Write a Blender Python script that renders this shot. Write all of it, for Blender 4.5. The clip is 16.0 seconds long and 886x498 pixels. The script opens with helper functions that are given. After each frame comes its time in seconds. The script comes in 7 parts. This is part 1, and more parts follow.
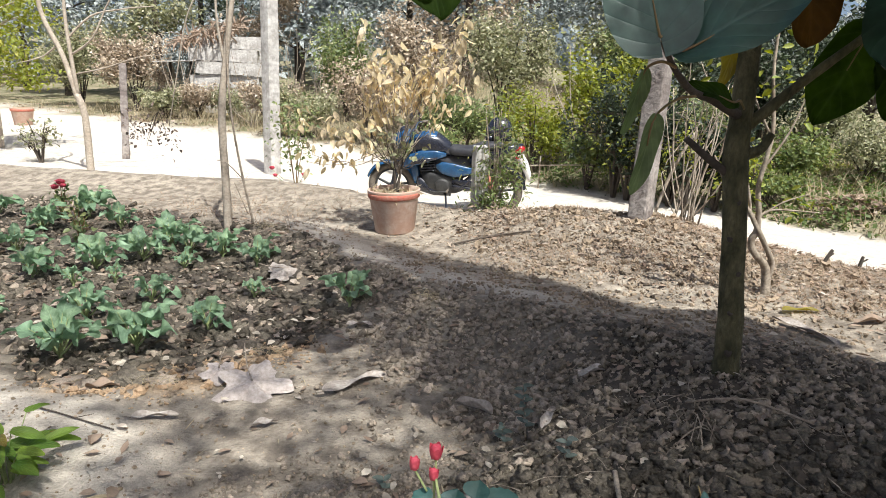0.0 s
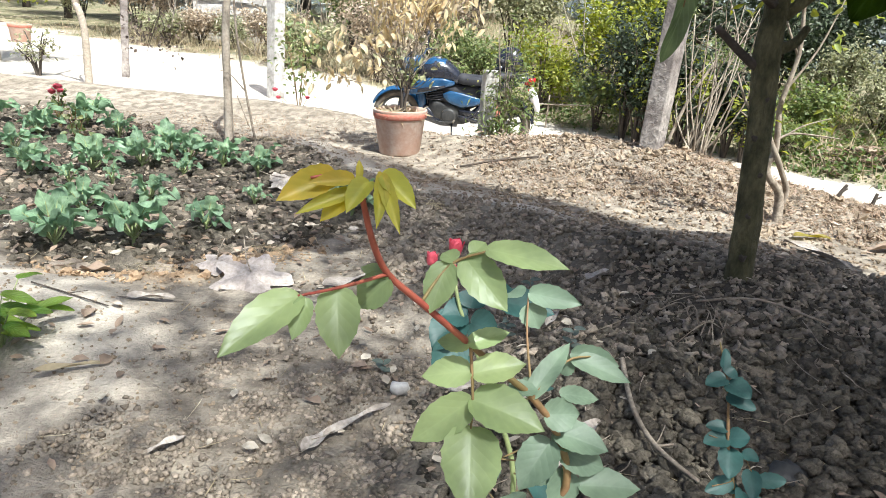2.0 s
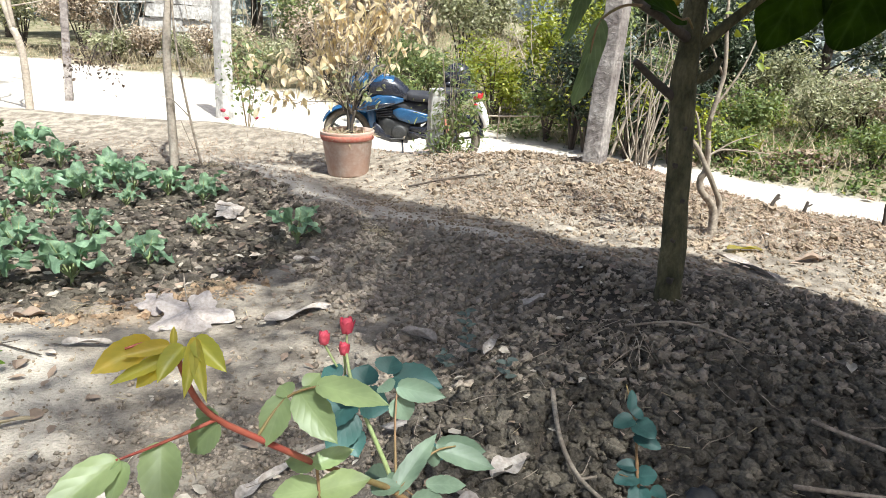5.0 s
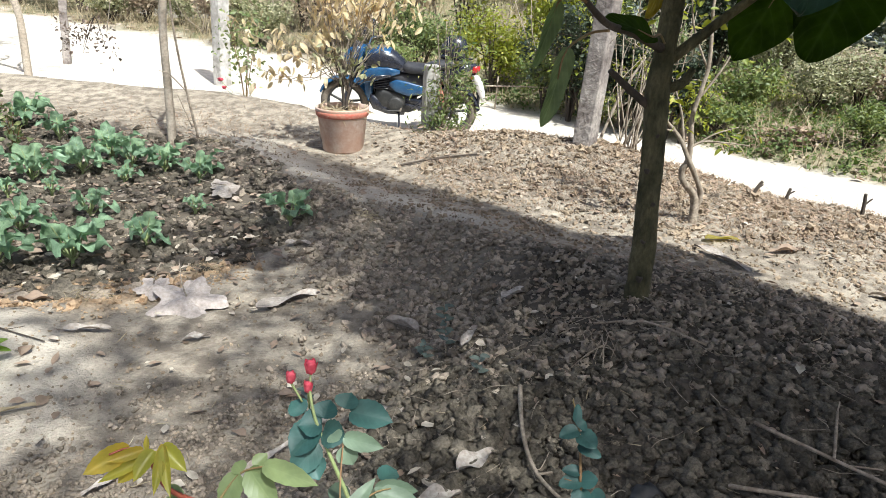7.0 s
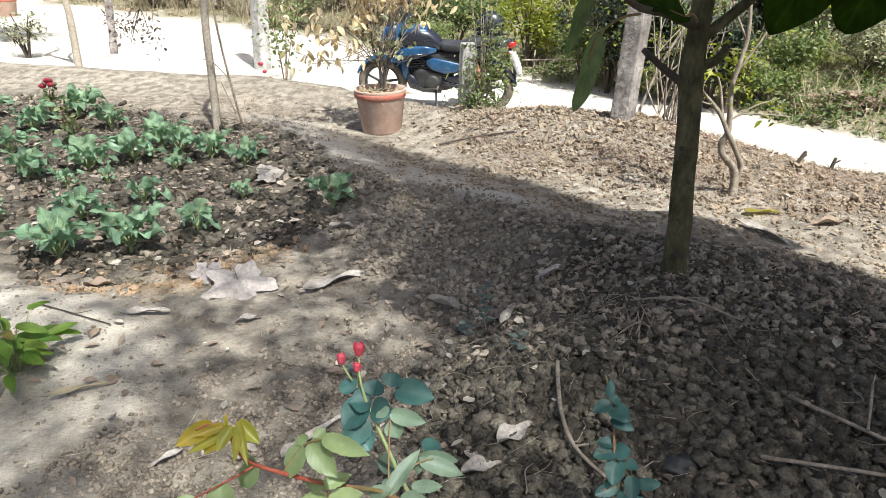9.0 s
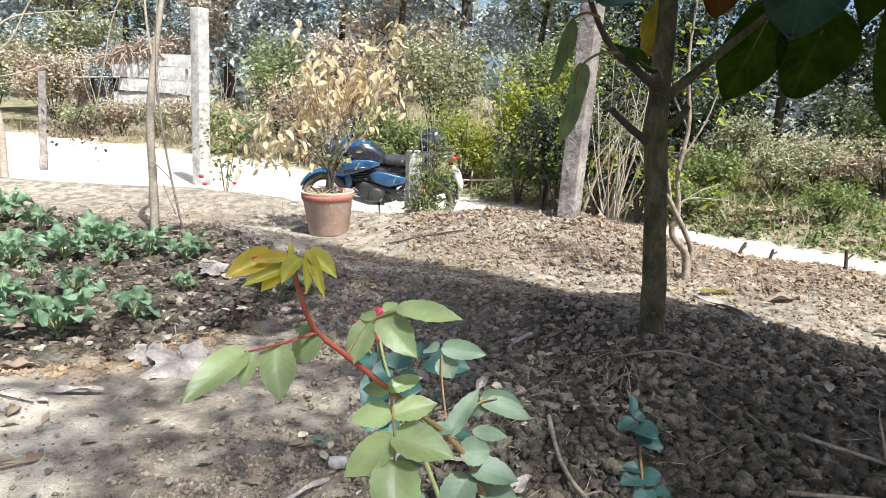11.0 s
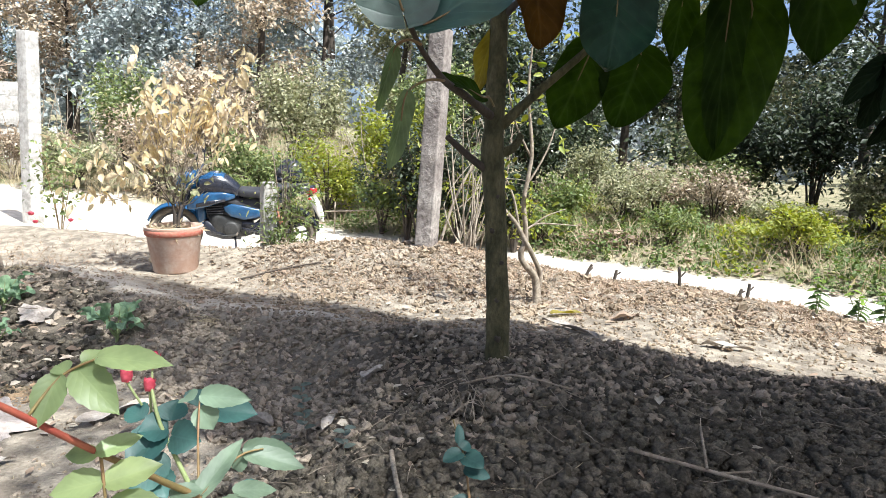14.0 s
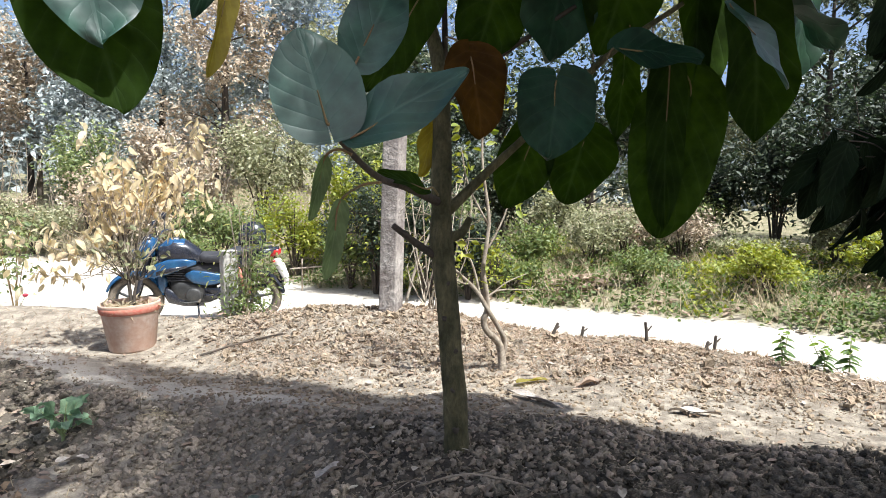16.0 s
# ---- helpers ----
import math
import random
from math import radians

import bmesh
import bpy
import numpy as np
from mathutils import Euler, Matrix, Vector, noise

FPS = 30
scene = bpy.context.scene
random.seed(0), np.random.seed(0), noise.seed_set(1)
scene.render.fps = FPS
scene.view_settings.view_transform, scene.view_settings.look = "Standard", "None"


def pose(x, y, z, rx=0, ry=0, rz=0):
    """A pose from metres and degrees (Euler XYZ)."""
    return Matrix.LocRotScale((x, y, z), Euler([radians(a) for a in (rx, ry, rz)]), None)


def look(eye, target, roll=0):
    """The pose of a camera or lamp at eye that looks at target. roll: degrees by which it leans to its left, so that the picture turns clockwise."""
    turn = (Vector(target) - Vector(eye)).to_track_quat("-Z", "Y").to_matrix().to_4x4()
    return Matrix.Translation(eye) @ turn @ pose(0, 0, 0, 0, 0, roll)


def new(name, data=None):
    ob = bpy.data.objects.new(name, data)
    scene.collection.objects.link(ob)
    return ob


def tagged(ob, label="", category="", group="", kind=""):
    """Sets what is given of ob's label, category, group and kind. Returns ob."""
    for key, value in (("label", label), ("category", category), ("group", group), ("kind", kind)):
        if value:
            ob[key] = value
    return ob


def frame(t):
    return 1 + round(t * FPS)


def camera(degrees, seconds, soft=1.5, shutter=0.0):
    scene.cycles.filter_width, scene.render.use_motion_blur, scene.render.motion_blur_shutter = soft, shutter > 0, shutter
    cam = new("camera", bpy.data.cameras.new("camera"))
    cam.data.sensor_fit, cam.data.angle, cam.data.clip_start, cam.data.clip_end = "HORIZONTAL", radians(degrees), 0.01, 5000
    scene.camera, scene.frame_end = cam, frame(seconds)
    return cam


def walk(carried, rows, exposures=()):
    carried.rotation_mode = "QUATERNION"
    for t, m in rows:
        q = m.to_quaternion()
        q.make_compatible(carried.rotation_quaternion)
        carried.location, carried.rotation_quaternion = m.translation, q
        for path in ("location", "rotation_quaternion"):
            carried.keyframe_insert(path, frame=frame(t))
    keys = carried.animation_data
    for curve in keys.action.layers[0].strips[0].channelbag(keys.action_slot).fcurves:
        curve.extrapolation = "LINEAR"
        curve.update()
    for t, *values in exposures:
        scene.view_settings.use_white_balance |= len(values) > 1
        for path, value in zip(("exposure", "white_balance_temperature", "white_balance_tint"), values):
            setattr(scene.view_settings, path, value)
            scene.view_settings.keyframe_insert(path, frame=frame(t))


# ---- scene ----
cam = camera(67.0, 16.0, soft=0.8)
PATH = [
    (0, (0.195, 0.197, 1.556), (0.173, 2.129, 1.040), 2.54),
    (0.5, (0.149, 0.213, 1.407), (0.145, 2.121, 0.808), 3.63),
    (1, (0.132, 0.209, 1.286), (0.167, 2.115, 0.681), 5.63),
    (1.5, (0.157, 0.219, 1.263), (0.171, 2.110, 0.610), 4.93),
    (2, (0.171, 0.216, 1.269), (0.164, 2.107, 0.619), 5.43),
    (2.5, (0.192, 0.217, 1.313), (0.226, 2.123, 0.709), 4.43),
    (3, (0.194, 0.209, 1.313), (0.239, 2.117, 0.716), 4.43),
    (3.5, (0.201, 0.203, 1.318), (0.253, 2.107, 0.709), 3.83),
    (4, (0.224, 0.208, 1.372), (0.315, 2.105, 0.746), 3.52),
    (4.2, (0.237, 0.214, 1.379), (0.325, 2.117, 0.770), 3.93),
    (6.3, (0.311, 0.202, 1.483), (0.414, 2.076, 0.792), 4.32),
    (6.5, (0.309, 0.194, 1.505), (0.388, 2.064, 0.799), 3.32),
    (7, (0.352, 0.130, 1.612), (0.453, 1.985, 0.873), 5.12),
    (7.5, (0.377, 0.068, 1.773), (0.548, 1.969, 1.179), 1.82),
    (8, (0.359, 0.055, 1.721), (0.465, 1.911, 0.982), 2.72),
    (8.5, (0.354, 0.065, 1.677), (0.368, 1.887, 0.853), 2.12),
    (9, (0.357, 0.052, 1.678), (0.341, 1.877, 0.862), 2.53),
    (9.5, (0.353, 0.039, 1.667), (0.373, 1.916, 0.976), 2.63),
    (9.7, (0.333, 0.082, 1.629), (0.383, 1.978, 0.994), 2.53),
    (11.8, (0.123, 0.080, 1.210), (0.321, 2.032, 0.824), 4.12),
    (12, (0.113, 0.073, 1.212), (0.278, 2.026, 0.818), 3.82),
    (12.5, (0.116, 0.057, 1.223), (0.264, 2.016, 0.844), 3.43),
    (13, (0.171, 0.072, 1.255), (0.411, 2.031, 0.931), 2.92),
    (13.5, (0.263, 0.110, 1.276), (0.692, 2.039, 0.964), 4.11),
    (14, (0.336, 0.127, 1.290), (0.877, 2.028, 0.985), 3.50),
    (14.5, (0.423, 0.160, 1.378), (1.052, 2.044, 1.143), 2.50),
    (15, (0.463, 0.177, 1.448), (1.103, 2.062, 1.253), 1.50),
    (15.5, (0.452, 0.181, 1.456), (1.045, 2.081, 1.254), 1.20),
    (16, (0.466, 0.199, 1.507), (1.075, 2.094, 1.315), 1.00),
]
walk(cam, [(t, look(eye, target, roll)) for t, eye, target, roll in PATH],
     exposures=[(0, 0.70, 6250, 7), (0.5, 0.78, 6150, 6), (2, 1.12, 6050, 4), (4, 1.12, 6050, 4), (6.5, 0.86, 6080, 4), (9, 0.84, 6080, 4), (12, 1.08, 6000, 6), (13, 1.05, 6000, 6), (14.5, 1.28, 6000, 5), (15.5, 1.16, 6000, 5.5), (16, 1.11, 6000, 6)])

# ---- world, sun ----
SUN_AZ, SUN_EL = 28.0, 58.0          # degrees: east of the line behind the camera, above the horizon
sun_way = Vector((math.sin(radians(SUN_AZ)) * math.cos(radians(SUN_EL)), -math.cos(radians(SUN_AZ)) * math.cos(radians(SUN_EL)), math.sin(radians(SUN_EL))))
world = bpy.data.worlds.new("sky")
scene.world = world
world.use_nodes = True
wn = world.node_tree
sky = wn.nodes.new("ShaderNodeTexSky")
sky.sky_type, sky.sun_disc = "NISHITA", False
sky.sun_elevation, sky.sun_rotation = radians(SUN_EL), radians(180 - SUN_AZ)
sky.air_density, sky.dust_density = 0.6, 4.0
wn.links.new(sky.outputs[0], wn.nodes["Background"].inputs[0])
wn.nodes["Background"].inputs[1].default_value = 0.115
sun_data = bpy.data.lights.new("sun", "SUN")
sun_data.energy, sun_data.angle, sun_data.color = 5.0, radians(0.75), (1.0, 0.975, 0.93)
sun = new("sun", sun_data)
sun.matrix_world = look(sun_way * 30, (0, 0, 0))


# ---- materials ----
def mixed(nt, a, b, fac):
    m = nt.nodes.new("ShaderNodeMix")
    m.data_type = "RGBA"
    for sock, v in ((m.inputs[6], a), (m.inputs[7], b)):
        if isinstance(v, tuple):
            sock.default_value = (*v, 1)
        else:
            nt.links.new(v, sock)
    if isinstance(fac, (int, float)):
        m.inputs[0].default_value = fac
    else:
        nt.links.new(fac, m.inputs[0])
    return m.outputs[2]


def noisy(nt, co, scale, detail=5.0, lo=0.35, hi=0.65, rough=0.6):
    n = nt.nodes.new("ShaderNodeTexNoise")
    n.inputs["Scale"].default_value, n.inputs["Detail"].default_value, n.inputs["Roughness"].default_value = scale, detail, rough
    nt.links.new(co, n.inputs["Vector"])
    r = nt.nodes.new("ShaderNodeMapRange")
    r.inputs[1].default_value, r.inputs[2].default_value = lo, hi
    nt.links.new(n.outputs[0], r.inputs[0])
    return r.outputs[0], n.outputs[0]


def begin(name):
    m = bpy.data.materials.new(name)
    m.use_nodes = True
    nt = m.node_tree
    return m, nt, nt.nodes["Principled BSDF"]


def bump(nt, height, strength, distance, bs):
    b = nt.nodes.new("ShaderNodeBump")
    b.inputs["Strength"].default_value, b.inputs["Distance"].default_value = strength, distance
    nt.links.new(height, b.inputs["Height"])
    nt.links.new(b.outputs[0], bs.inputs["Normal"])


def surf(name, c1, c2, c3=None, scale=3.0, fine=60.0, rough=0.85, relief=0.4, depth=0.01, metal=0.0, spread=0.0, gloss=0.3, stretch=1.0):
    """Two colours mottled at a coarse scale, a third at a fine one, with relief of real size."""
    m, nt, bs = begin(name)
    co = nt.nodes.new("ShaderNodeTexCoord").outputs["Object"]
    if stretch != 1.0:
        place = nt.nodes.new("ShaderNodeMapping")
        place.inputs["Scale"].default_value = (1, 1, stretch)
        nt.links.new(co, place.inputs["Vector"])
        co = place.outputs[0]
    big, _ = noisy(nt, co, scale)
    small, raw = noisy(nt, co, fine, lo=0.4, hi=0.7)
    col = mixed(nt, c1, c2, big)
    half = nt.nodes.new("ShaderNodeMath")
    half.operation = "MULTIPLY"
    half.inputs[1].default_value = 0.55
    nt.links.new(small, half.inputs[0])
    col = mixed(nt, col, c3 or tuple(v * 0.55 for v in c1), half.outputs[0])
    if spread:
        info = nt.nodes.new("ShaderNodeNewGeometry").outputs["Random Per Island"]
        hsv = nt.nodes.new("ShaderNodeHueSaturation")
        r = nt.nodes.new("ShaderNodeMapRange")
        r.inputs[3].default_value, r.inputs[4].default_value = 1 - spread, 1 + spread
        nt.links.new(info, r.inputs[0])
        nt.links.new(r.outputs[0], hsv.inputs["Value"])
        nt.links.new(col, hsv.inputs["Color"])
        col = hsv.outputs[0]
    nt.links.new(col, bs.inputs["Base Color"])
    bs.inputs["Roughness"].default_value, bs.inputs["Metallic"].default_value = rough, metal
    bs.inputs["Specular IOR Level"].default_value = gloss
    if relief:
        bump(nt, raw, relief, depth, bs)
    return m


def foliage(name, c1, c2, c3=None, through_light=0.35, rough=0.45, veins=False, single=False, gloss=0.4, ribs=1.0):
    """Leaf: colour varies from leaf to leaf and over the blade; part of the light passes through."""
    m, nt, bs = begin(name)
    co = nt.nodes.new("ShaderNodeTexCoord")
    if single:
        pick = nt.nodes.new("ShaderNodeObjectInfo").outputs["Random"]
    else:
        pick = nt.nodes.new("ShaderNodeNewGeometry").outputs["Random Per Island"]
    ramp = nt.nodes.new("ShaderNodeValToRGB")
    ramp.color_ramp.elements[0].color, ramp.color_ramp.elements[1].color = (*c1, 1), (*c2, 1)
    if c3:
        e = ramp.color_ramp.elements.new(0.86)
        e.color = (*c2, 1)
        ramp.color_ramp.elements[2].color = (*c3, 1)
    nt.links.new(pick, ramp.inputs[0])
    patch, raw = noisy(nt, co.outputs["Object"], 14.0 if not veins else 9.0)
    col = mixed(nt, ramp.outputs[0], tuple(v * 0.5 for v in c1), patch)
    height = raw
    if veins:
        sep = nt.nodes.new("ShaderNodeSeparateXYZ")
        nt.links.new(co.outputs["UV"], sep.inputs[0])

        def calc(op, a, b=None):
            n = nt.nodes.new("ShaderNodeMath")
            n.operation = op
            for i, v in enumerate((a, b)):
                if v is None:
                    continue
                if isinstance(v, (int, float)):
                    n.inputs[i].default_value = v
                else:
                    nt.links.new(v, n.inputs[i])
            return n.outputs[0]
        side = calc("ABSOLUTE", calc("SUBTRACT", sep.outputs[1], 0.5))
        slant = calc("SUBTRACT", sep.outputs[0], calc("MULTIPLY", side, 0.75))
        wave = calc("ABSOLUTE", calc("SINE", calc("MULTIPLY", slant, 19.0)))
        rib = calc("POWER", wave, 0.22)
        mid = calc("MINIMUM", calc("MULTIPLY", side, 22.0), 1.0)
        height = calc("MULTIPLY", rib, mid)
        pale = calc("MULTIPLY", calc("SUBTRACT", 1.0, height), 0.3 * min(ribs, 0.5))
        col = mixed(nt, col, tuple(min(1, v * 1.9 + 0.04) for v in c2), pale)
    nt.links.new(col, bs.inputs["Base Color"])
    bs.inputs["Roughness"].default_value, bs.inputs["Specular IOR Level"].default_value = rough, gloss
    bump(nt, height, min(1.0, 0.55 * ribs) if veins else 0.2, 0.012 if ribs > 1.2 else 0.006, bs)
    tr = nt.nodes.new("ShaderNodeBsdfTranslucent")
    bright = nt.nodes.new("ShaderNodeHueSaturation")
    bright.inputs["Saturation"].default_value, bright.inputs["Value"].default_value = 1.25, 1.7
    nt.links.new(col, bright.inputs["Color"])
    nt.links.new(bright.outputs[0], tr.inputs[0])
    mx = nt.nodes.new("ShaderNodeMixShader")
    mx.inputs[0].default_value = through_light
    nt.links.new(bs.outputs[0], mx.inputs[1])
    nt.links.new(tr.outputs[0], mx.inputs[2])
    nt.links.new(mx.outputs[0], nt.nodes["Material Output"].inputs[0])
    return m


def ground_material():
    """Trodden earth, dug dark soil, pale road dust and weedy turf, by the ground's zone attribute."""
    m, nt, bs = begin("earth")
    co = nt.nodes.new("ShaderNodeTexCoord").outputs["Object"]
    zone = nt.nodes.new("ShaderNodeAttribute")
    zone.attribute_name = "zone"
    z = nt.nodes.new("ShaderNodeSeparateColor")
    nt.links.new(zone.outputs["Color"], z.inputs[0])
    big, _ = noisy(nt, co, 1.7)
    mid, midraw = noisy(nt, co, 9.0, lo=0.4, hi=0.62)
    fine, fineraw = noisy(nt, co, 70.0, lo=0.42, hi=0.68)
    path = mixed(nt, (0.30, 0.256, 0.20), (0.40, 0.345, 0.272), big)
    path = mixed(nt, path, (0.165, 0.137, 0.108), mid)
    # the dark dug tone also stands for shade in the gaps between clods
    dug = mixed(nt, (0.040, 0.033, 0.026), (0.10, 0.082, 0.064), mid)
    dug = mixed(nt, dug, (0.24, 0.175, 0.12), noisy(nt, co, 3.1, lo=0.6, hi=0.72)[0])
    road = mixed(nt, (0.64, 0.58, 0.50), (0.50, 0.445, 0.375), mid)
    turf = mixed(nt, (0.26, 0.22, 0.14), (0.12, 0.13, 0.06), big)
    turf = mixed(nt, turf, (0.36, 0.30, 0.21), noisy(nt, co, 4.0, lo=0.5, hi=0.7)[0])
    trodden = mixed(nt, (0.42, 0.37, 0.305), (0.52, 0.465, 0.39), big)
    path = mixed(nt, path, trodden, zone.outputs["Alpha"])
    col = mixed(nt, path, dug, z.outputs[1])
    sandy = nt.nodes.new("ShaderNodeAttribute")
    sandy.attribute_name = "sandy"
    col = mixed(nt, col, mixed(nt, (0.47, 0.345, 0.22), (0.33, 0.23, 0.14), mid), sandy.outputs["Fac"])
    col = mixed(nt, col, turf, z.outputs[2])
    col = mixed(nt, col, road, z.outputs[0])
    soft = nt.nodes.new("ShaderNodeMath")
    soft.operation = "MULTIPLY"
    soft.inputs[1].default_value = 0.3
    nt.links.new(fine, soft.inputs[0])
    col = mixed(nt, col, (0.10, 0.075, 0.055), soft.outputs[0])
    nt.links.new(col, bs.inputs["Base Color"])
    bs.inputs["Roughness"].default_value, bs.inputs["Specular IOR Level"].default_value = 0.95, 0.15
    def crumb(scale, amount, onto):
        warp = mixed(nt, co, noise_co, 0.06)
        v = nt.nodes.new("ShaderNodeTexVoronoi")
        v.inputs["Scale"].default_value, v.inputs["Randomness"].default_value = scale, 1.0
        nt.links.new(warp, v.inputs["Vector"])
        a = nt.nodes.new("ShaderNodeMath")
        a.operation = "MULTIPLY_ADD"
        a.inputs[1].default_value = -amount
        nt.links.new(v.outputs["Distance"], a.inputs[0])
        nt.links.new(onto, a.inputs[2])
        return a.outputs[0]
    wn_ = nt.nodes.new("ShaderNodeTexNoise")
    wn_.inputs["Scale"].default_value = 30.0
    nt.links.new(co, wn_.inputs["Vector"])
    noise_co = wn_.outputs["Color"]
    add = nt.nodes.new("ShaderNodeMath")
    add.operation = "MULTIPLY_ADD"
    add.inputs[1].default_value = 0.5
    nt.links.new(fineraw, add.inputs[0])
    nt.links.new(midraw, add.inputs[2])
    bump(nt, crumb(95.0, 0.45, crumb(42.0, 0.5, add.outputs[0])), 0.6, 0.022, bs)
    return m


EARTH = ground_material()
# dark and lighter soils: part of the tone gap stands for uneven light
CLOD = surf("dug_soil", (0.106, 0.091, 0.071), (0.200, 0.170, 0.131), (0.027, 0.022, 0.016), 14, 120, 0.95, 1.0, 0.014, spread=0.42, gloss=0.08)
MID_CLOD = surf("lightened_turned_soil", (0.235, 0.193, 0.148), (0.345, 0.283, 0.22), (0.105, 0.083, 0.064), 5, 110, 0.95, 0.9, 0.008, spread=0.38, gloss=0.1)
SAND = surf("sandy_soil", (0.42, 0.30, 0.19), (0.34, 0.235, 0.145), (0.20, 0.14, 0.09), 8, 110, 0.95, 0.7, 0.006, spread=0.25, gloss=0.1)
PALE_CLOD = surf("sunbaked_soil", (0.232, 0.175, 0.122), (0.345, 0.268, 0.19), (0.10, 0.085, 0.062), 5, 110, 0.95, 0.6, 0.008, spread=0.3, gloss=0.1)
BARK = surf("grey_green_bark", (0.046, 0.044, 0.019), (0.150, 0.131, 0.069), (0.022, 0.020, 0.011), 13, 60, 0.9, 1.0, 0.016, stretch=0.5)
DARK_BARK = surf("dark_bark", (0.055, 0.045, 0.036), (0.09, 0.07, 0.055), None, 6, 50, 0.9, 0.5, 0.01)
PALE_BARK = surf("pale_grey_bark", (0.46, 0.40, 0.32), (0.34, 0.28, 0.22), (0.15, 0.12, 0.09), 6, 40, 0.9, 0.5, 0.008)
TWIG = surf("dry_twig", (0.38, 0.32, 0.25), (0.20, 0.155, 0.115), (0.09, 0.07, 0.05), 22, 90, 0.9, 0.4, 0.005)
CONCRETE = surf("weathered_concrete", (0.42, 0.375, 0.335), (0.15, 0.122, 0.112), (0.06, 0.048, 0.045), 3.2, 24, 0.95, 0.9, 0.02)
WHITEWASH = surf("flaked_whitewash", (0.56, 0.535, 0.50), (0.34, 0.315, 0.285), (0.12, 0.11, 0.10), 6, 16, 0.9, 0.5, 0.01)
CLAY = surf("terracotta", (0.50, 0.405, 0.335), (0.41, 0.26, 0.19), (0.34, 0.20, 0.15), 5, 30, 0.88, 0.4, 0.006)
RED_PAINT = surf("faded_red_paint", (0.42, 0.10, 0.07), (0.36, 0.15, 0.10), (0.45, 0.27, 0.2), 9, 40, 0.8, 0.3, 0.004)
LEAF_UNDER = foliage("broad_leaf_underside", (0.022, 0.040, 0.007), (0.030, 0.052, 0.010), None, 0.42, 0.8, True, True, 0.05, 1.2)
# the hanging leaves' pale base stands for light on and through them
LIT_HANG_LEAF = foliage("lit_hanging_leaf", (0.12, 0.165, 0.065), (0.15, 0.19, 0.085), None, 0.35, 0.55, True, True, 0.4, 0.7)
# wax gloss, with part of the sky's sheen in the lighter bluish base
WAXY_SHEEN = foliage("waxy_sheen_leaf", (0.036, 0.084, 0.060), (0.048, 0.100, 0.072), None, 0.15, 0.45, True, True, 0.6, 0.55)
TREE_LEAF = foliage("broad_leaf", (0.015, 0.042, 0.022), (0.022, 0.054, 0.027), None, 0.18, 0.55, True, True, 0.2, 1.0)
OLD_LEAF = foliage("browning_leaf", (0.060, 0.030, 0.007), (0.085, 0.042, 0.010), None, 0.4, 0.7, True, True, 0.1)
YELLOW_LEAF = foliage("yellowing_leaf", (0.30, 0.22, 0.04), (0.24, 0.22, 0.05), None, 0.35, 0.5, True, True)
# a shaded copy of the leaf: near-black, with hardly any gloss
SHADED_LEAF = foliage("shaded_leaf", (0.010, 0.018, 0.008), (0.015, 0.024, 0.010), None, 0.1, 0.8, True, True, 0.03)
ROSE_YOUNG = foliage("young_rose_leaf", (0.36, 0.38, 0.075), (0.54, 0.33, 0.07), None, 0.5, 0.4, True, True, 0.4, 0.14)
ROSE_FRESH = foliage("fresh_rose_leaf", (0.215, 0.275, 0.125), (0.275, 0.325, 0.145), None, 0.36, 0.42, True, True, 0.4, 0.14)
ROSE_OLD = foliage("grey_green_rose_leaf", (0.15, 0.21, 0.14), (0.205, 0.265, 0.18), None, 0.28, 0.5, True, True, 0.4, 0.14)
ROSE_DARK = foliage("blue_green_rose_leaf", (0.035, 0.095, 0.085), (0.058, 0.13, 0.11), None, 0.2, 0.5, True, True, 0.4, 0.14)
RED_STEM = surf("red_rose_stem", (0.235, 0.05, 0.036), (0.28, 0.09, 0.05), None, 12, 80, 0.5, 0.1, 0.002)
BROWN_STEM = surf("brown_green_stem", (0.17, 0.13, 0.05), (0.22, 0.12, 0.06), None, 12, 80, 0.6, 0.1, 0.002)
GREEN_STEM = surf("pale_green_stem", (0.22, 0.27, 0.11), (0.30, 0.33, 0.15), None, 12, 80, 0.6, 0.1, 0.002)
PETAL = surf("crimson_petal", (0.42, 0.04, 0.065), (0.52, 0.09, 0.12), (0.24, 0.015, 0.03), 20, 90, 0.55, 0.1, 0.002)
CABBAGE = foliage("cabbage_leaf", (0.19, 0.295, 0.175), (0.285, 0.40, 0.245), None, 0.28, 0.5, True, True, 0.4, 0.6)
BUSH_LEAF = foliage("mid_green_leaf", (0.09, 0.15, 0.045), (0.13, 0.19, 0.06), None, 0.3, 0.5, False, True)
LEAFY = foliage("weed_leaf", (0.19, 0.27, 0.035), (0.12, 0.22, 0.04), None, 0.35, 0.5, True, True)
DRY_LEAF = foliage("dry_leaf", (0.36, 0.27, 0.20), (0.26, 0.18, 0.125), (0.58, 0.51, 0.43), 0.15, 0.8)
GREY_LEAF = surf("bleached_leaf", (0.46, 0.41, 0.36), (0.33, 0.28, 0.235), (0.17, 0.135, 0.11), 16, 60, 0.85, 0.9, 0.008)
STRAW = foliage("dry_grass", (0.46, 0.38, 0.25), (0.32, 0.26, 0.16), (0.60, 0.53, 0.39), 0.2, 0.8)
WEED = foliage("green_weed", (0.21, 0.24, 0.085), (0.09, 0.15, 0.05), (0.44, 0.39, 0.14), 0.35, 0.5)
LIME = foliage("yellow_green_shrub", (0.31, 0.32, 0.055), (0.17, 0.225, 0.05), (0.52, 0.46, 0.13), 0.38, 0.5)
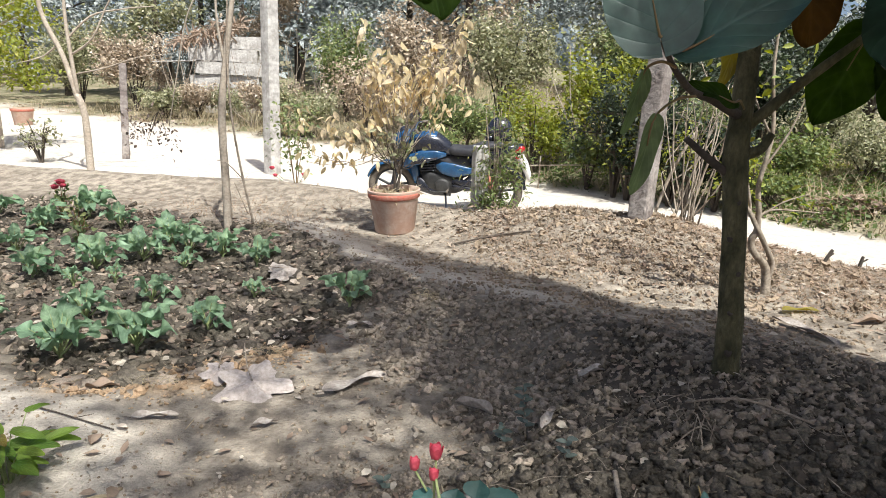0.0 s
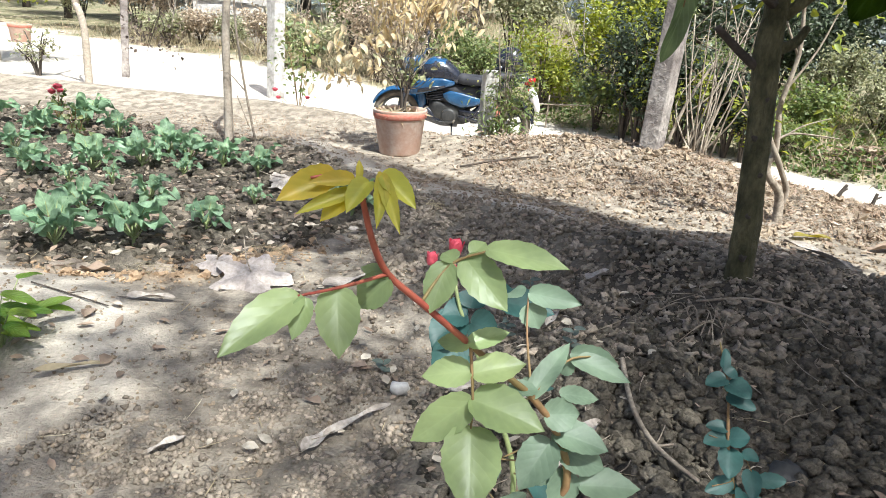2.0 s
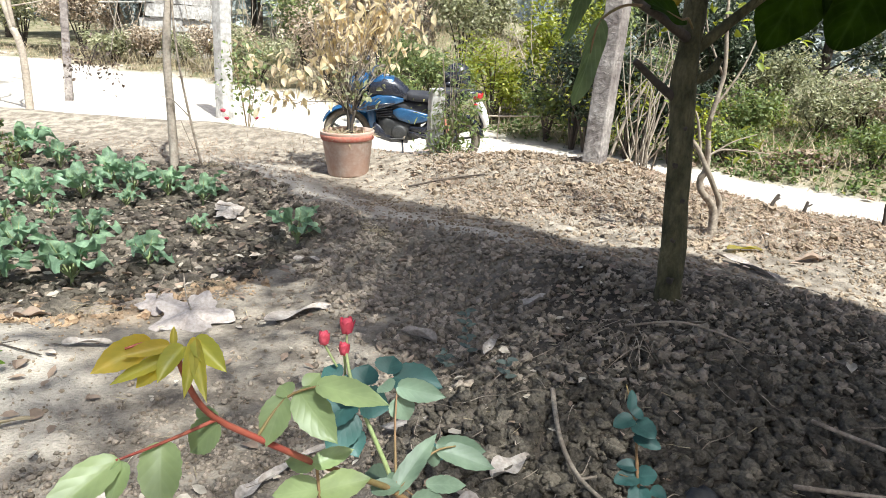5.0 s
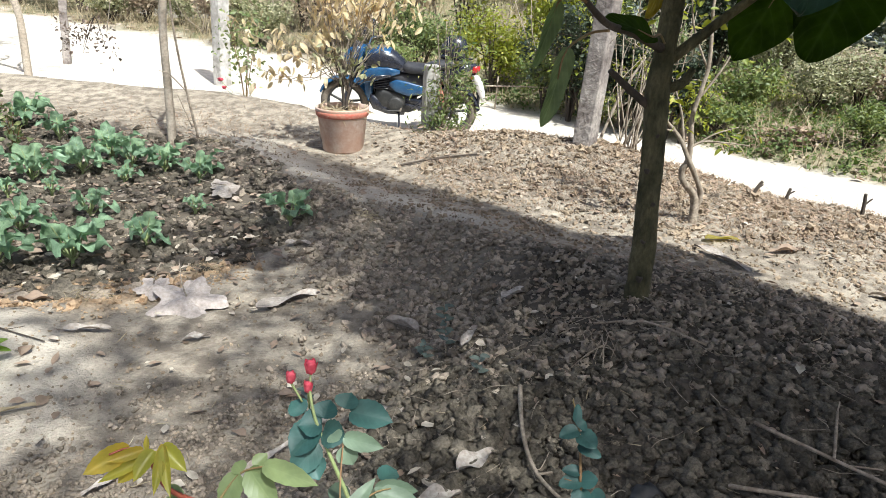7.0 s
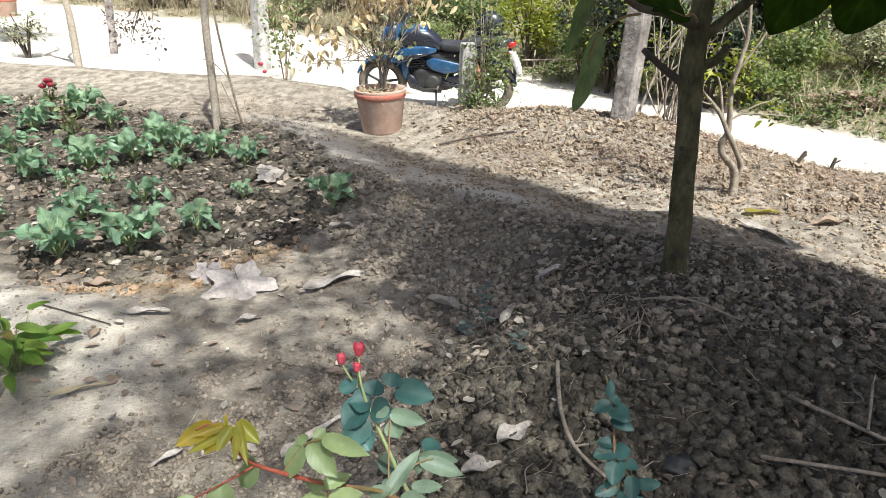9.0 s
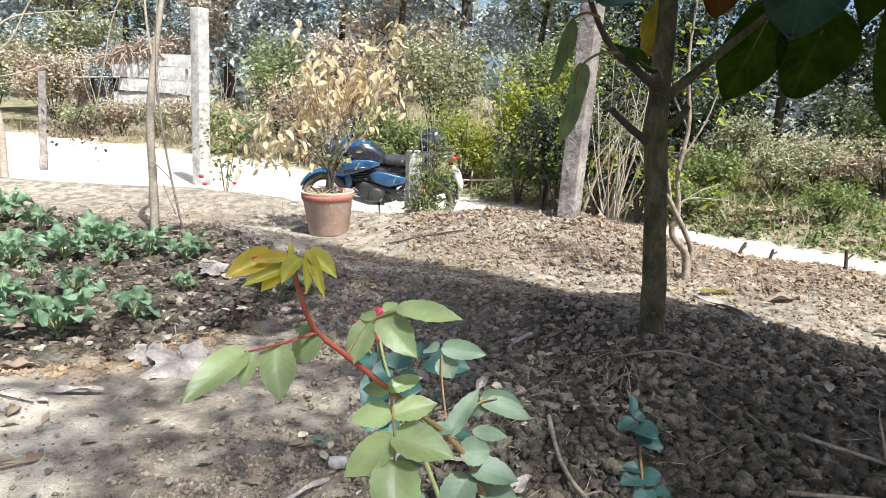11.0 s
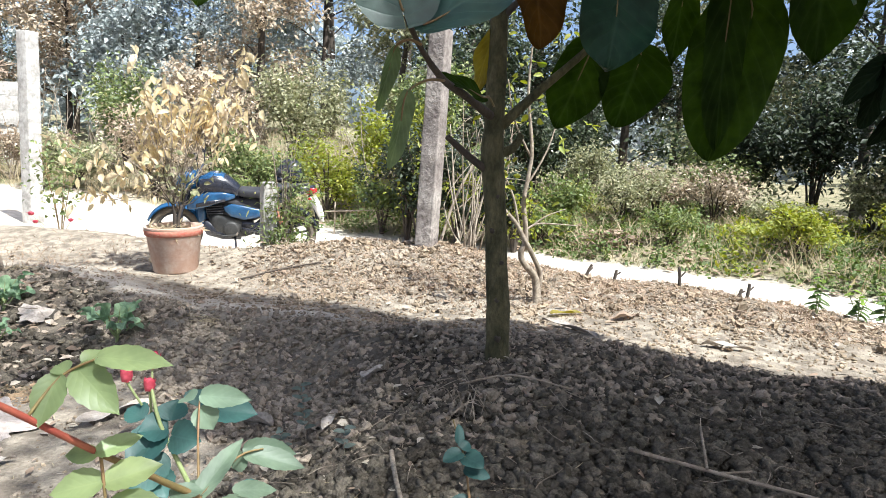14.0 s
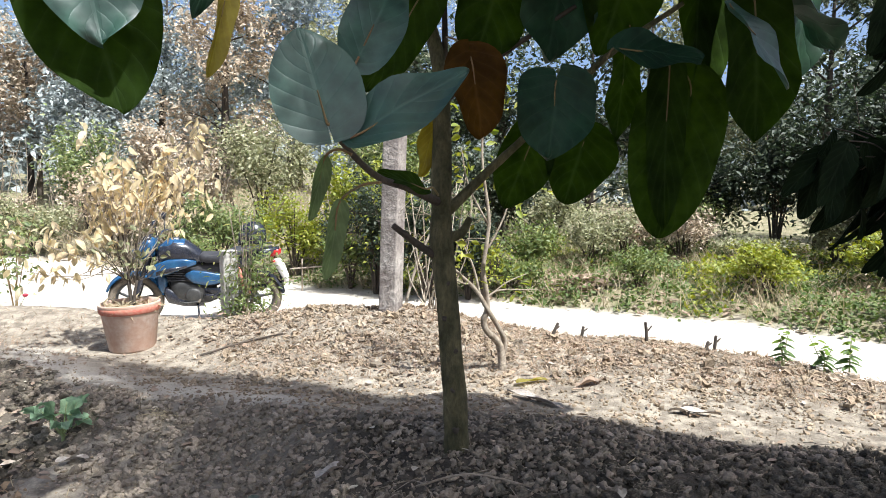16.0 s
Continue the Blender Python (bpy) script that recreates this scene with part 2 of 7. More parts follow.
BUSH = foliage("shrub_leaf", (0.13, 0.18, 0.07), (0.32, 0.34, 0.14), (0.58, 0.52, 0.33), 0.3, 0.5)
OLIVE = foliage("dusty_olive_leaf", (0.22, 0.23, 0.12), (0.46, 0.44, 0.28), (0.76, 0.69, 0.54), 0.3, 0.6)
# pale grey leaf colours carry the haze of distance
HAZY_LEAF = foliage("hazy_grey_leaf", (0.26, 0.295, 0.285), (0.50, 0.53, 0.52), (0.82, 0.82, 0.81), 0.25, 0.7)
BROWNLEAF = foliage("withered_leaf", (0.36, 0.28, 0.20), (0.60, 0.51, 0.39), (0.80, 0.72, 0.60), 0.2, 0.75)
FAR_LEAF = foliage("deep_wood_leaf", (0.028, 0.042, 0.024), (0.10, 0.125, 0.065), (0.42, 0.42, 0.32), 0.25, 0.6)
BUFF_LEAF = foliage("pale_yellow_leaf", (0.74, 0.61, 0.42), (0.62, 0.52, 0.30), (0.80, 0.71, 0.55), 0.48, 0.6)


# ---- building helpers ----
def raw_mesh(name, V, F, smooth=True, uv=None):
    """A mesh from arrays of places and of faces with one number of corners."""
    V, F = np.asarray(V, dtype=np.float32), np.asarray(F, dtype=np.int32)
    me = bpy.data.meshes.new(name)
    me.vertices.add(len(V))
    me.vertices.foreach_set("co", V.ravel())
    n, k = F.shape
    me.loops.add(n * k)
    me.loops.foreach_set("vertex_index", F.ravel())
    me.polygons.add(n)
    me.polygons.foreach_set("loop_start", np.arange(0, n * k, k, dtype=np.int32))
    me.polygons.foreach_set("use_smooth", np.full(n, smooth))
    if uv is not None:
        layer = me.uv_layers.new(name="UVMap")
        layer.data.foreach_set("uv", np.asarray(uv, dtype=np.float32)[F.ravel()].ravel())
    me.update(calc_edges=True)
    me.validate()
    return me


def part(name, data, material, parent=None, label="", faceted=False):
    """One mesh object under a thing or a part; data: a mesh, a bmesh or (V, F[, uv])."""
    if isinstance(data, bmesh.types.BMesh):
        me = bpy.data.meshes.new(name)
        data.to_mesh(me)
        data.free()
        for p in me.polygons:
            p.use_smooth = True
    elif isinstance(data, tuple):
        me = raw_mesh(name, data[0], data[1], not faceted, data[2] if len(data) > 2 else None)
    else:
        me = data
    if material and not me.materials:
        me.materials.append(material)
    ob = new(name, me)
    ob.parent = parent
    if label:
        ob["label"] = label
    return ob


def thing(name, place, label, category, group="", kind=""):
    ob = new(name)
    ob.location = place
    ob.empty_display_size = 0.1
    return tagged(ob, label, category, group, kind)


def tri(F):
    F = np.asarray(F)
    return np.vstack([F[:, [0, 1, 2]], F[:, [0, 2, 3]]])


def tube(points, radii, sides=8, wobble=0.0, rng=None):
    """A tapering round limb along points, closed at both ends (quads; the ends pinch shut)."""
    P = [Vector(p) for p in points]
    # rounder run: resample by Catmull-Rom
    Q, R = [], []
    for i in range(len(P) - 1):
        a, b, c, d = P[max(i - 1, 0)], P[i], P[i + 1], P[min(i + 2, len(P) - 1)]
        for k in range(4):
            t = k / 4
            Q.append(0.5 * (2 * b + (c - a) * t + (2 * a - 5 * b + 4 * c - d) * t * t + (3 * b - a - 3 * c + d) * t ** 3))
            R.append(radii[i] + (radii[i + 1] - radii[i]) * t)
    Q.append(P[-1])
    R.append(radii[-1])
    V, F = [], []
    up = Vector((0.13, 0.21, 1)) if abs((Q[1] - Q[0]).normalized().z) < 0.9 else Vector((1, 0.2, 0.1))
    rings = [(Q[0], 0.02 * R[0], 0)] + [(q, r, i) for i, (q, r) in enumerate(zip(Q, R))] + [(Q[-1], 0.02 * R[-1], len(Q) - 1)]
    for q, r, i in rings:
        d = (Q[min(i + 1, len(Q) - 1)] - Q[max(i - 1, 0)]).normalized()
        u = d.cross(up).normalized()
        w = d.cross(u)
        for k in range(sides):
            a = 2 * math.pi * k / sides
            rr = r * (1 + (wobble * noise.noise(Vector((q.x * 9 + k, q.y * 9, q.z * 9))) if wobble else 0))
            V.append(q + u * (math.cos(a) * rr) + w * (math.sin(a) * rr))
    n = len(rings)
    for i in range(n - 1):
        for k in range(sides):
            F.append((i * sides + k, i * sides + (k + 1) % sides, (i + 1) * sides + (k + 1) % sides, (i + 1) * sides + k))
    return np.array([tuple(v) for v in V]), np.array(F)


def joined(*pieces):
    V, F, at = [], [], 0
    for v, f in pieces:
        V.append(v)
        F.append(np.asarray(f) + at)
        at += len(v)
    return np.vstack(V), np.vstack(F)


def blade(base, tip, width, facing=(0, -0.75, 0.65), heart=0.0, cup=0.12, droop=0.12, teeth=0, n=12, m=6, wave=0.0, seed=0, fold=0.0, point=0.0):
    """A leaf from base to tip: oval (heart > 0: lobed at the base), cupped, drooping, with a toothed or wavy margin."""
    base, tip = Vector(base), Vector(tip)
    d = tip - base
    length = d.length
    d.normalize()
    f = Vector(facing)
    side = d.cross(f)
    if side.length < 1e-3:
        side = d.cross(Vector((1, 0.2, 0)))
    side.normalize()
    nor = side.cross(d).normalized()
    V, UV = [], []
    for i in range(n + 1):
        u = 0.5 - 0.5 * math.cos(math.pi * i / n)
        q = u ** (0.82 - 0.08 * heart)
        w = max(0.0, 1 - abs(2 * q - 1) ** (2 + 0.3 * heart)) ** (0.5 + 0.12 * heart * u + point * u * u) * (1 - 0.28 * u ** 3) if 0 < u < 1 else 0.0
        w = max(w, 0.03 if u < 1 else 0.004)
        for j in range(m + 1):
            s = 2 * j / m - 1
            half = 0.5 * width * w
            if teeth and abs(s) == 1:
                half *= 1 + 0.035 * (1 if (i % 2) else -1)
            y = s * half
            back = heart * 0.22 * length * (1 - u) ** 3 * abs(s) ** 1.5
            h = cup * width * (abs(s) ** 1.7) * w + fold * abs(y) - droop * length * (u ** 2)
            if wave:
                h += wave * width * math.sin(u * 9 + seed + s * 1.3) * abs(s) ** 2
                h += wave * 0.6 * width * noise.noise(Vector((u * 3 + seed, s * 2, seed * 0.7)))
            V.append(base + d * (u * length - back) + side * y + nor * h)
            UV.append((u, j / m))
    F = [(i * (m + 1) + j, i * (m + 1) + j + 1, (i + 1) * (m + 1) + j + 1, (i + 1) * (m + 1) + j) for i in range(n) for j in range(m)]
    return np.array([tuple(v) for v in V]), np.array(F), np.array(UV)


def leaf_cloud(rng, centres, size, spread_up=0.4, aspect=0.5, curl=0.25, fine=False, hang=0.25):
    """Many small folded leaves at the given places; fine: with a rounder outline."""
    n = len(centres)
    d = rng.normal(size=(n, 3))
    d[:, 2] = d[:, 2] * 0.6 - hang
    d /= np.linalg.norm(d, axis=1)[:, None]
    up = rng.normal(size=(n, 3)) * 0.6 + np.array([0, -0.2, spread_up + 0.5])
    s = np.cross(d, up)
    s /= np.linalg.norm(s, axis=1)[:, None] + 1e-6
    nr = np.cross(s, d)
    L = size * rng.uniform(0.6, 1.35, n)[:, None]
    W = L * aspect * rng.uniform(0.7, 1.2, n)[:, None]
    o = np.arange(n)[:, None]
    if fine:
        at = lambda u, v, h: centres + d * L * u + s * W * v + nr * (W * curl * abs(v) * 2 * h - L * 0.15 * u * u)
        V = np.stack([at(0, 0, 0), at(0.22, 0.4, 1), at(0.55, 0.5, 1), at(0.82, 0.28, 1), at(1, 0, 0), at(0.82, -0.28, 1), at(0.55, -0.5, 1), at(0.22, -0.4, 1), at(0.5, 0, 0)], 1).reshape(-1, 3)
        o = o * 9
        return V, np.vstack([o + np.array([[k, (k + 1) % 8, 8]]) for k in range(8)])
    o = o * 5
    V = np.stack([centres, centres + d * L * 0.45 + s * W * 0.5 + nr * W * curl, centres + d * L - nr * L * 0.12, centres + d * L * 0.45 - s * W * 0.5 + nr * W * curl, centres + d * L * 0.5], 1).reshape(-1, 3)
    return V, np.vstack([o + np.array([[0, 1, 4]]), o + np.array([[1, 2, 4]]), o + np.array([[4, 2, 3]]), o + np.array([[0, 4, 3]])])


def pieces_at(rng, bases, places, size, turn=True, flat=1.0):
    """Copies of small base shapes at many places, turned and scaled at random, as one array pair."""
    V, F, at = [], [], 0
    pick = rng.integers(0, len(bases), len(places))
    for b, (bv, bf) in enumerate(bases):
        sel = places[pick == b]
        n = len(sel)
        if not n:
            continue
        sz = size[pick == b][:, None, None]
        a = rng.uniform(0, 2 * np.pi, n)
        R = np.zeros((n, 3, 3))
        R[:, 0, 0], R[:, 0, 1], R[:, 1, 0], R[:, 1, 1], R[:, 2, 2] = np.cos(a), -np.sin(a), np.sin(a), np.cos(a), flat
        if turn:
            t = rng.normal(0, 0.35, (n, 2))
            T = np.tile(np.eye(3), (n, 1, 1))
            T[:, 0, 2], T[:, 2, 0], T[:, 1, 2], T[:, 2, 1] = t[:, 0], -t[:, 0], t[:, 1], -t[:, 1]
            R = T @ R
        W = np.einsum("nij,kj->nki", R, bv) * sz + sel[:, None, :]
        V.append(W.reshape(-1, 3))
        F.append((bf[None] + (np.arange(n) * len(bv))[:, None, None] + at).reshape(-1, bf.shape[1]))
        at += n * len(bv)
    return np.vstack(V), np.vstack(F)


def lump(rng, level=1, rough=0.28):
    bm = bmesh.new()
    bmesh.ops.create_icosphere(bm, subdivisions=level, radius=1)
    off = Vector(rng.uniform(-50, 50, 3))
    for v in bm.verts:
        v.co *= 1 + rough * 2.2 * noise.noise(v.co * 1.2 + off) + rough * 1.3 * noise.noise(v.co * 3.1 + off)
        v.co.z *= 0.75
    V = np.array([tuple(v.co) for v in bm.verts])
    F = np.array([[v.index for v in f.verts] for f in bm.faces])
    bm.free()
    return V, F


def box(x0, x1, y0, y1, z0, z1, bevel=0.01, seg=2):
    bm = bmesh.new()
    bmesh.ops.create_cube(bm, size=1)
    for v in bm.verts:
        v.co = Vector(((x0 + x1) / 2 + v.co.x * (x1 - x0), (y0 + y1) / 2 + v.co.y * (y1 - y0), (z0 + z1) / 2 + v.co.z * (z1 - z0)))
    if bevel:
        bmesh.ops.bevel(bm, geom=bm.edges[:], offset=bevel, segments=seg, affect="EDGES", profile=0.6)
    return bm


def lathe(profile, sides=32, wobble=0.0):
    """A turned shape: (radius, height) pairs from the axis round to the axis."""
    V = []
    for r, z in profile:
        for k in range(sides):
            a = 2 * math.pi * k / sides
            rr = r * (1 + wobble * math.sin(a * 3 + z * 9))
            V.append((rr * math.cos(a), rr * math.sin(a), z))
    F = [(i * sides + k, i * sides + (k + 1) % sides, (i + 1) * sides + (k + 1) % sides, (i + 1) * sides + k) for i in range(len(profile) - 1) for k in range(sides)]
    return np.array(V), np.array(F)


# ---- the lie of the land ----
ROAD_X = np.array([-30, -14, -5.7, -2.2, -0.3, 1.1, 2.0, 2.8, 3.4, 4.0, 4.4, 4.8, 5.6, 8.0])
ROAD_NEAR = np.array([11.0, 10.2, 9.5, 9.1, 8.2, 7.2, 6.35, 6.18, 5.23, 4.87, 4.42, 3.36, 2.0, -6.0])
FAR_X = np.array([-30, -16, -9, -5, -1.5, 1.4, 3.4, 4.3, 5.2, 5.7, 6.2, 6.7, 7.3, 8.2, 10.5])
ROAD_FAR = np.array([26, 22, 18.5, 16.2, 13.8, 12.0, 10.1, 9.3, 8.35, 7.87, 7.63, 7.27, 6.22, 4.5, -6.0])
BED = np.array([(-6.0, 5.2), (-2.34, 3.62), (-1.69, 3.16), (-1.19, 3.3), (-0.68, 3.86), (-0.37, 4.36), (-0.75, 5.5), (-1.53, 6.35), (-2.33, 6.9), (-4.2, 8.0), (-6.5, 8.2)])
MOUND = np.array([(0.2, 0.9), (0.3, 2.0), (0.55, 2.9), (0.75, 3.4), (1.1, 3.6), (1.5, 3.5), (2.1, 3.25), (2.9, 2.7), (4.0, 2.1), (4.6, 0.6)])


def inside(poly, x, y, soft):
    """1 well inside a polygon, 0 outside, with a soft margin."""
    d = np.full(np.shape(x), 1e9)
    s = np.full(np.shape(x), False)
    for i in range(len(poly)):
        (ax, ay), (bx, by) = poly[i], poly[(i + 1) % len(poly)]
        ex, ey = bx - ax, by - ay
        t = np.clip(((x - ax) * ex + (y - ay) * ey) / (ex * ex + ey * ey), 0, 1)
        d = np.minimum(d, np.hypot(x - ax - t * ex, y - ay - t * ey))
        cross = ((ay > y) != (by > y)) & (x < ax + (y - ay) * ex / (ey if abs(ey) > 1e-9 else 1e-9))
        s = s ^ cross
    d = np.where(s, d, -d)
    t = np.clip(d / soft * 0.5 + 0.5, 0, 1)
    return t * t * (3 - 2 * t)


def smooth(a, b, v):
    t = np.clip((v - a) / (b - a), 0, 1)
    return t * t * (3 - 2 * t)


def bell(x, y, cx, cy, s, t=None):
    return np.exp(-0.5 * (((x - cx) / s) ** 2 + ((y - cy) / (t or s)) ** 2))


def ripple(x, y, f, k):
    """Cheap rolling unevenness."""
    return (np.sin(x * f + 1.3 * k) * np.cos(y * f * 1.13 + 2.1 * k) + 0.6 * np.sin(x * f * 2.3 - y * f * 1.7 + k) + 0.4 * np.cos(x * f * 0.9 + y * f * 3.1 + 3 * k)) / 2


def masks(x, y):
    near, far = np.interp(x, ROAD_X, ROAD_NEAR), np.interp(x, FAR_X, ROAD_FAR)
    wob = 0.12 * ripple(x, y, 2.3, 5)
    past = smooth(-0.12, 0.16, y + wob - near)
    beyond = smooth(-0.2, 0.35, y + 1.6 * wob - far)
    right = smooth(0, 0.4, x + wob - 9.6)
    beyond = np.maximum(beyond, right * past)
    return past, beyond


RIDGE = np.array([(-1.5, 6.1), (-0.95, 5.45), (-0.4, 4.85), (0.3, 4.22), (0.8, 3.8), (1.3, 3.35), (1.9, 3.05)])


BUND = np.array([(-2.6, 3.05), (-1.7, 2.92), (-1.3, 2.72), (-1.1, 2.5)])
CREST = np.array([(-0.15, 7.05), (0.6, 6.55), (1.2, 6.3)])


def ridge(x, y, line, front, back):
    """A low bank along a line: its two slopes have their own breadths."""
    best = np.full(np.shape(x), 1e9)
    for (ax, ay), (bx, by) in zip(line[:-1], line[1:]):
        ex, ey = bx - ax, by - ay
        t = np.clip(((x - ax) * ex + (y - ay) * ey) / (ex * ex + ey * ey), 0, 1)
        gx, gy = x - ax - t * ex, y - ay - t * ey
        behind = (ex * gy - ey * gx) > 0
        best = np.minimum(best, np.hypot(gx, gy) / np.where(behind, back, front))
    return np.exp(-0.5 * best ** 2)


def height(x, y):
    x, y = np.asarray(x, float), np.asarray(y, float)
    past, beyond = masks(x, y)
    garden = -0.02 + 0.115 * np.clip(x, 0, 1.9) + 0.02 * np.clip(x - 1.9, 0, 2) + 0.015 * np.clip(x, -4, 0)
    garden = garden + 0.12 * bell(x, y, 1.38, 2.92, 0.55) + 0.09 * inside(MOUND, x, y, 0.35) - 0.09 * bell(x, y, 0.75, 2.9, 0.3)
    garden = garden + 0.13 * bell(x, y, 1.8, 5.95, 0.55) + 0.04 * bell(x, y, 3.2, 4.75, 0.7, 0.45) + 0.05 * bell(x, y, 0.6, 6.3, 0.4)
    garden = garden - 0.06 * inside(BED, x, y, 0.16) + 0.018 * ripple(x, y, 2.1, 1) + 0.17 * ridge(x, y, RIDGE, 0.20, 0.42) * smooth(1.55, 0.75, x) + 0.15 * ridge(x, y, CREST, 0.26, 0.24) + 0.05 * ridge(x, y, BUND, 0.3, 0.13)
    edge = np.interp(x, ROAD_X, ROAD_NEAR)
    garden = garden + (0.05 + 0.08 * smooth(0.5, -2.0, x) - 0.069 * smooth(2.2, 3.2, x)) * np.exp(-0.5 * ((y - edge + 0.35) / 0.3) ** 2)
    road = -0.06 + 0.01 * np.clip(x, -6, 0) - 0.21 * smooth(-2.4, -0.8, x) + 0.043 * smooth(1.8, 4.0, x) + 0.012 * ripple(x, y, 1.3, 2)
    far = np.interp(x, FAR_X, ROAD_FAR)
    back = np.clip(y - far, 0, None) * smooth(12, 6, x) + np.clip(x - 7, 0, None) * smooth(5, 9, x) * 0.6
    rise = (0.10 + 0.14 * smooth(-1.0, 1.5, x)) * smooth(0, 1.6, back) + 1.1 * smooth(1.0, 9.0, back) * smooth(7, 1.5, x) * smooth(-9, -2.5, x) + 0.35 * smooth(1.0, 12.0, back) + 3.5 * smooth(14, 60, back)
    bank = road + rise + 0.06 * ripple(x, y, 1.1, 3)
    h = garden * (1 - past) + road * past
    return h * (1 - beyond) + bank * beyond


def ground_at(x, y):
    return float(height(np.array([x]), np.array([y]))[0])


def axis(dense0, dense1, step, low, high, grow=1.09):
    mid = list(np.arange(dense0, dense1, step))
    out, s, v = [], step, dense1
    while v < high:
        out.append(v)
        s *= grow
        v += s
    out.append(high)
    pre, s, v = [], step, dense0
    while v > low:
        s *= grow
        v -= s
        pre.append(max(v, low))
    return np.array(pre[::-1] + mid + out)


BERM = np.array([(0.7, 5.35), (1.4, 4.9), (2.3, 4.3), (3.2, 3.9), (4.0, 3.1), (5.0, 2.6), (4.6, 4.2), (3.7, 5.2), (2.6, 6.2), (1.9, 6.6), (0.9, 6.7), (0.3, 6.5)])
SANDY = np.array([(-1.95, 3.35), (-1.65, 3.05), (-1.2, 3.15), (-0.8, 3.4), (-0.55, 3.75), (-0.75, 3.95), (-1.0, 3.65), (-1.5, 3.5)])
TRACK = np.array([(-1.9, 7.2), (-1.35, 6.1), (-0.6, 5.25), (0.15, 4.5), (0.8, 3.95), (1.0, 4.3), (0.3, 5.0), (-0.4, 5.8), (-1.1, 6.9)])
SLOPE = np.array([(-1.5, 6.0), (-0.75, 5.3), (-0.45, 4.5), (-0.1, 3.7), (0.3, 3.0), (0.7, 2.9), (0.9, 3.65), (0.2, 4.35), (-0.5, 5.05), (-1.2, 5.9)])
WORN = np.array([(-0.9, 1.35), (-0.95, 1.85), (-0.62, 2.3), (-0.25, 2.5), (0.15, 2.6), (0.3, 2.2), (0.25, 1.4), (-0.2, 1.15)])
FOOTPATH = np.array([(-3.0, 2.9), (-1.75, 3.0), (-1.0, 2.6), (-0.8, 1.2), (-3.0, 0.6)])


def build_ground():
    xs, ys = axis(-3.2, 4.2, 0.025, -400, 400), axis(1.3, 6.6, 0.025, -300, 500)
    X, Y = np.meshgrid(xs, ys)
    x, y = X.ravel(), Y.ravel()
    past, beyond = masks(x, y)
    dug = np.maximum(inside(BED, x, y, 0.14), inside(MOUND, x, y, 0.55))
    rough = np.maximum(dug, 0.9 * inside(BERM, x, y, 0.35)) * (1 - past)
    z = height(x, y)
    near = (x > -4.5) & (x < 5.5) & (y > 0.6) & (y < 8.5)
    lumps = np.zeros(len(x))
    idx = np.nonzero(near)[0]
    for i in idx:
        p = Vector((x[i], y[i], 0.0))
        lumps[i] = 0.012 * noise.noise(p * 4.1) + max(rough[i], 0.25) * (0.022 * noise.noise(p * 11.0) + 0.012 * noise.noise(p * 26.0)) + 0.004 * noise.noise(p * 19.0)
    z = z + lumps
    V = np.stack([x, y, z], 1)
    nx, ny = len(xs), len(ys)
    i, j = np.meshgrid(np.arange(nx - 1), np.arange(ny - 1))
    a = (j * nx + i).ravel()
    F = np.stack([a, a + 1, a + nx + 1, a + nx], 1)
    ob = part("ground", (V, F), EARTH)
    road = past * (1 - beyond)
    strip = np.maximum.reduce([inside(TRACK, x, y, 0.25), 0.35 * inside(FOOTPATH, x, y, 0.3), 0.9 * ridge(x, y, BUND, 0.3, 0.16)]) * (1 - past)
    # the slope's dug tone is weak, lightening ground that lies in wall shade
    dug = np.maximum.reduce([dug, 0.36 * inside(SLOPE, x, y, 0.25), 0.5 * inside(WORN, x, y, 0.35) * smooth(-0.5, 0.3, ripple(x, y, 6.0, 6))])
    dug = np.where(x < 0, dug * 0.72, dug) * (1 - 0.8 * inside(TRACK, x, y, 0.2))
    zone = np.stack([road, dug * (1 - past), beyond, strip], 1).astype(np.float32)
    att = ob.data.color_attributes.new("zone", "FLOAT_COLOR", "POINT")
    att.data.foreach_set("color", zone.ravel())
    grit = inside(SANDY, x, y, 0.16) * smooth(-0.25, 0.25, ripple(x, y, 5.0, 4) + 0.5 * ripple(x, y, 13.0, 2) + 0.15)
    att = ob.data.attributes.new("sandy", "FLOAT", "POINT")
    att.data.foreach_set("value", grit.astype(np.float32))
    tagged(ob, "uneven garden earth with a pale dusty dirt road and weedy ground beyond", "ground", kind="structure")


build_ground()

# ---- an unseen house wall behind the camera, put there to shade the mound ----
# plaster kept grey so that it throws little light back
wall = part("wall_south", box(0, 16, -0.35, 0, -0.4, 11.0, 0.02), surf("lime_plaster", (0.36, 0.34, 0.30), (0.28, 0.265, 0.235), None, 1.2, 30, 0.9, 0.3, 0.004))
wall.matrix_world = pose(2.84, 0.05, 0, 0, 0, -44)
tagged(wall, "tall unseen house wall in grey lime plaster, put up to shade the mound", "wall", kind="structure")


def limb_tree(name, place, trunk_pts, radii, material, label, category, group=""):
    """A thing with a trunk, ready for limbs and leaves; points are world places."""
    t = thing(name, place, label, category, group)
    o = np.array(place)
    tv, tf = tube(trunk_pts, radii, 12, 0.18)
    part("trunk", (tv - o, tf), material, t)
    return t, o


def limb(t, o, pts, radii, material, name="branch", sides=8):
    v, f = tube(pts, radii, sides, 0.12)
    return part(name, (v - o, f), material, t)


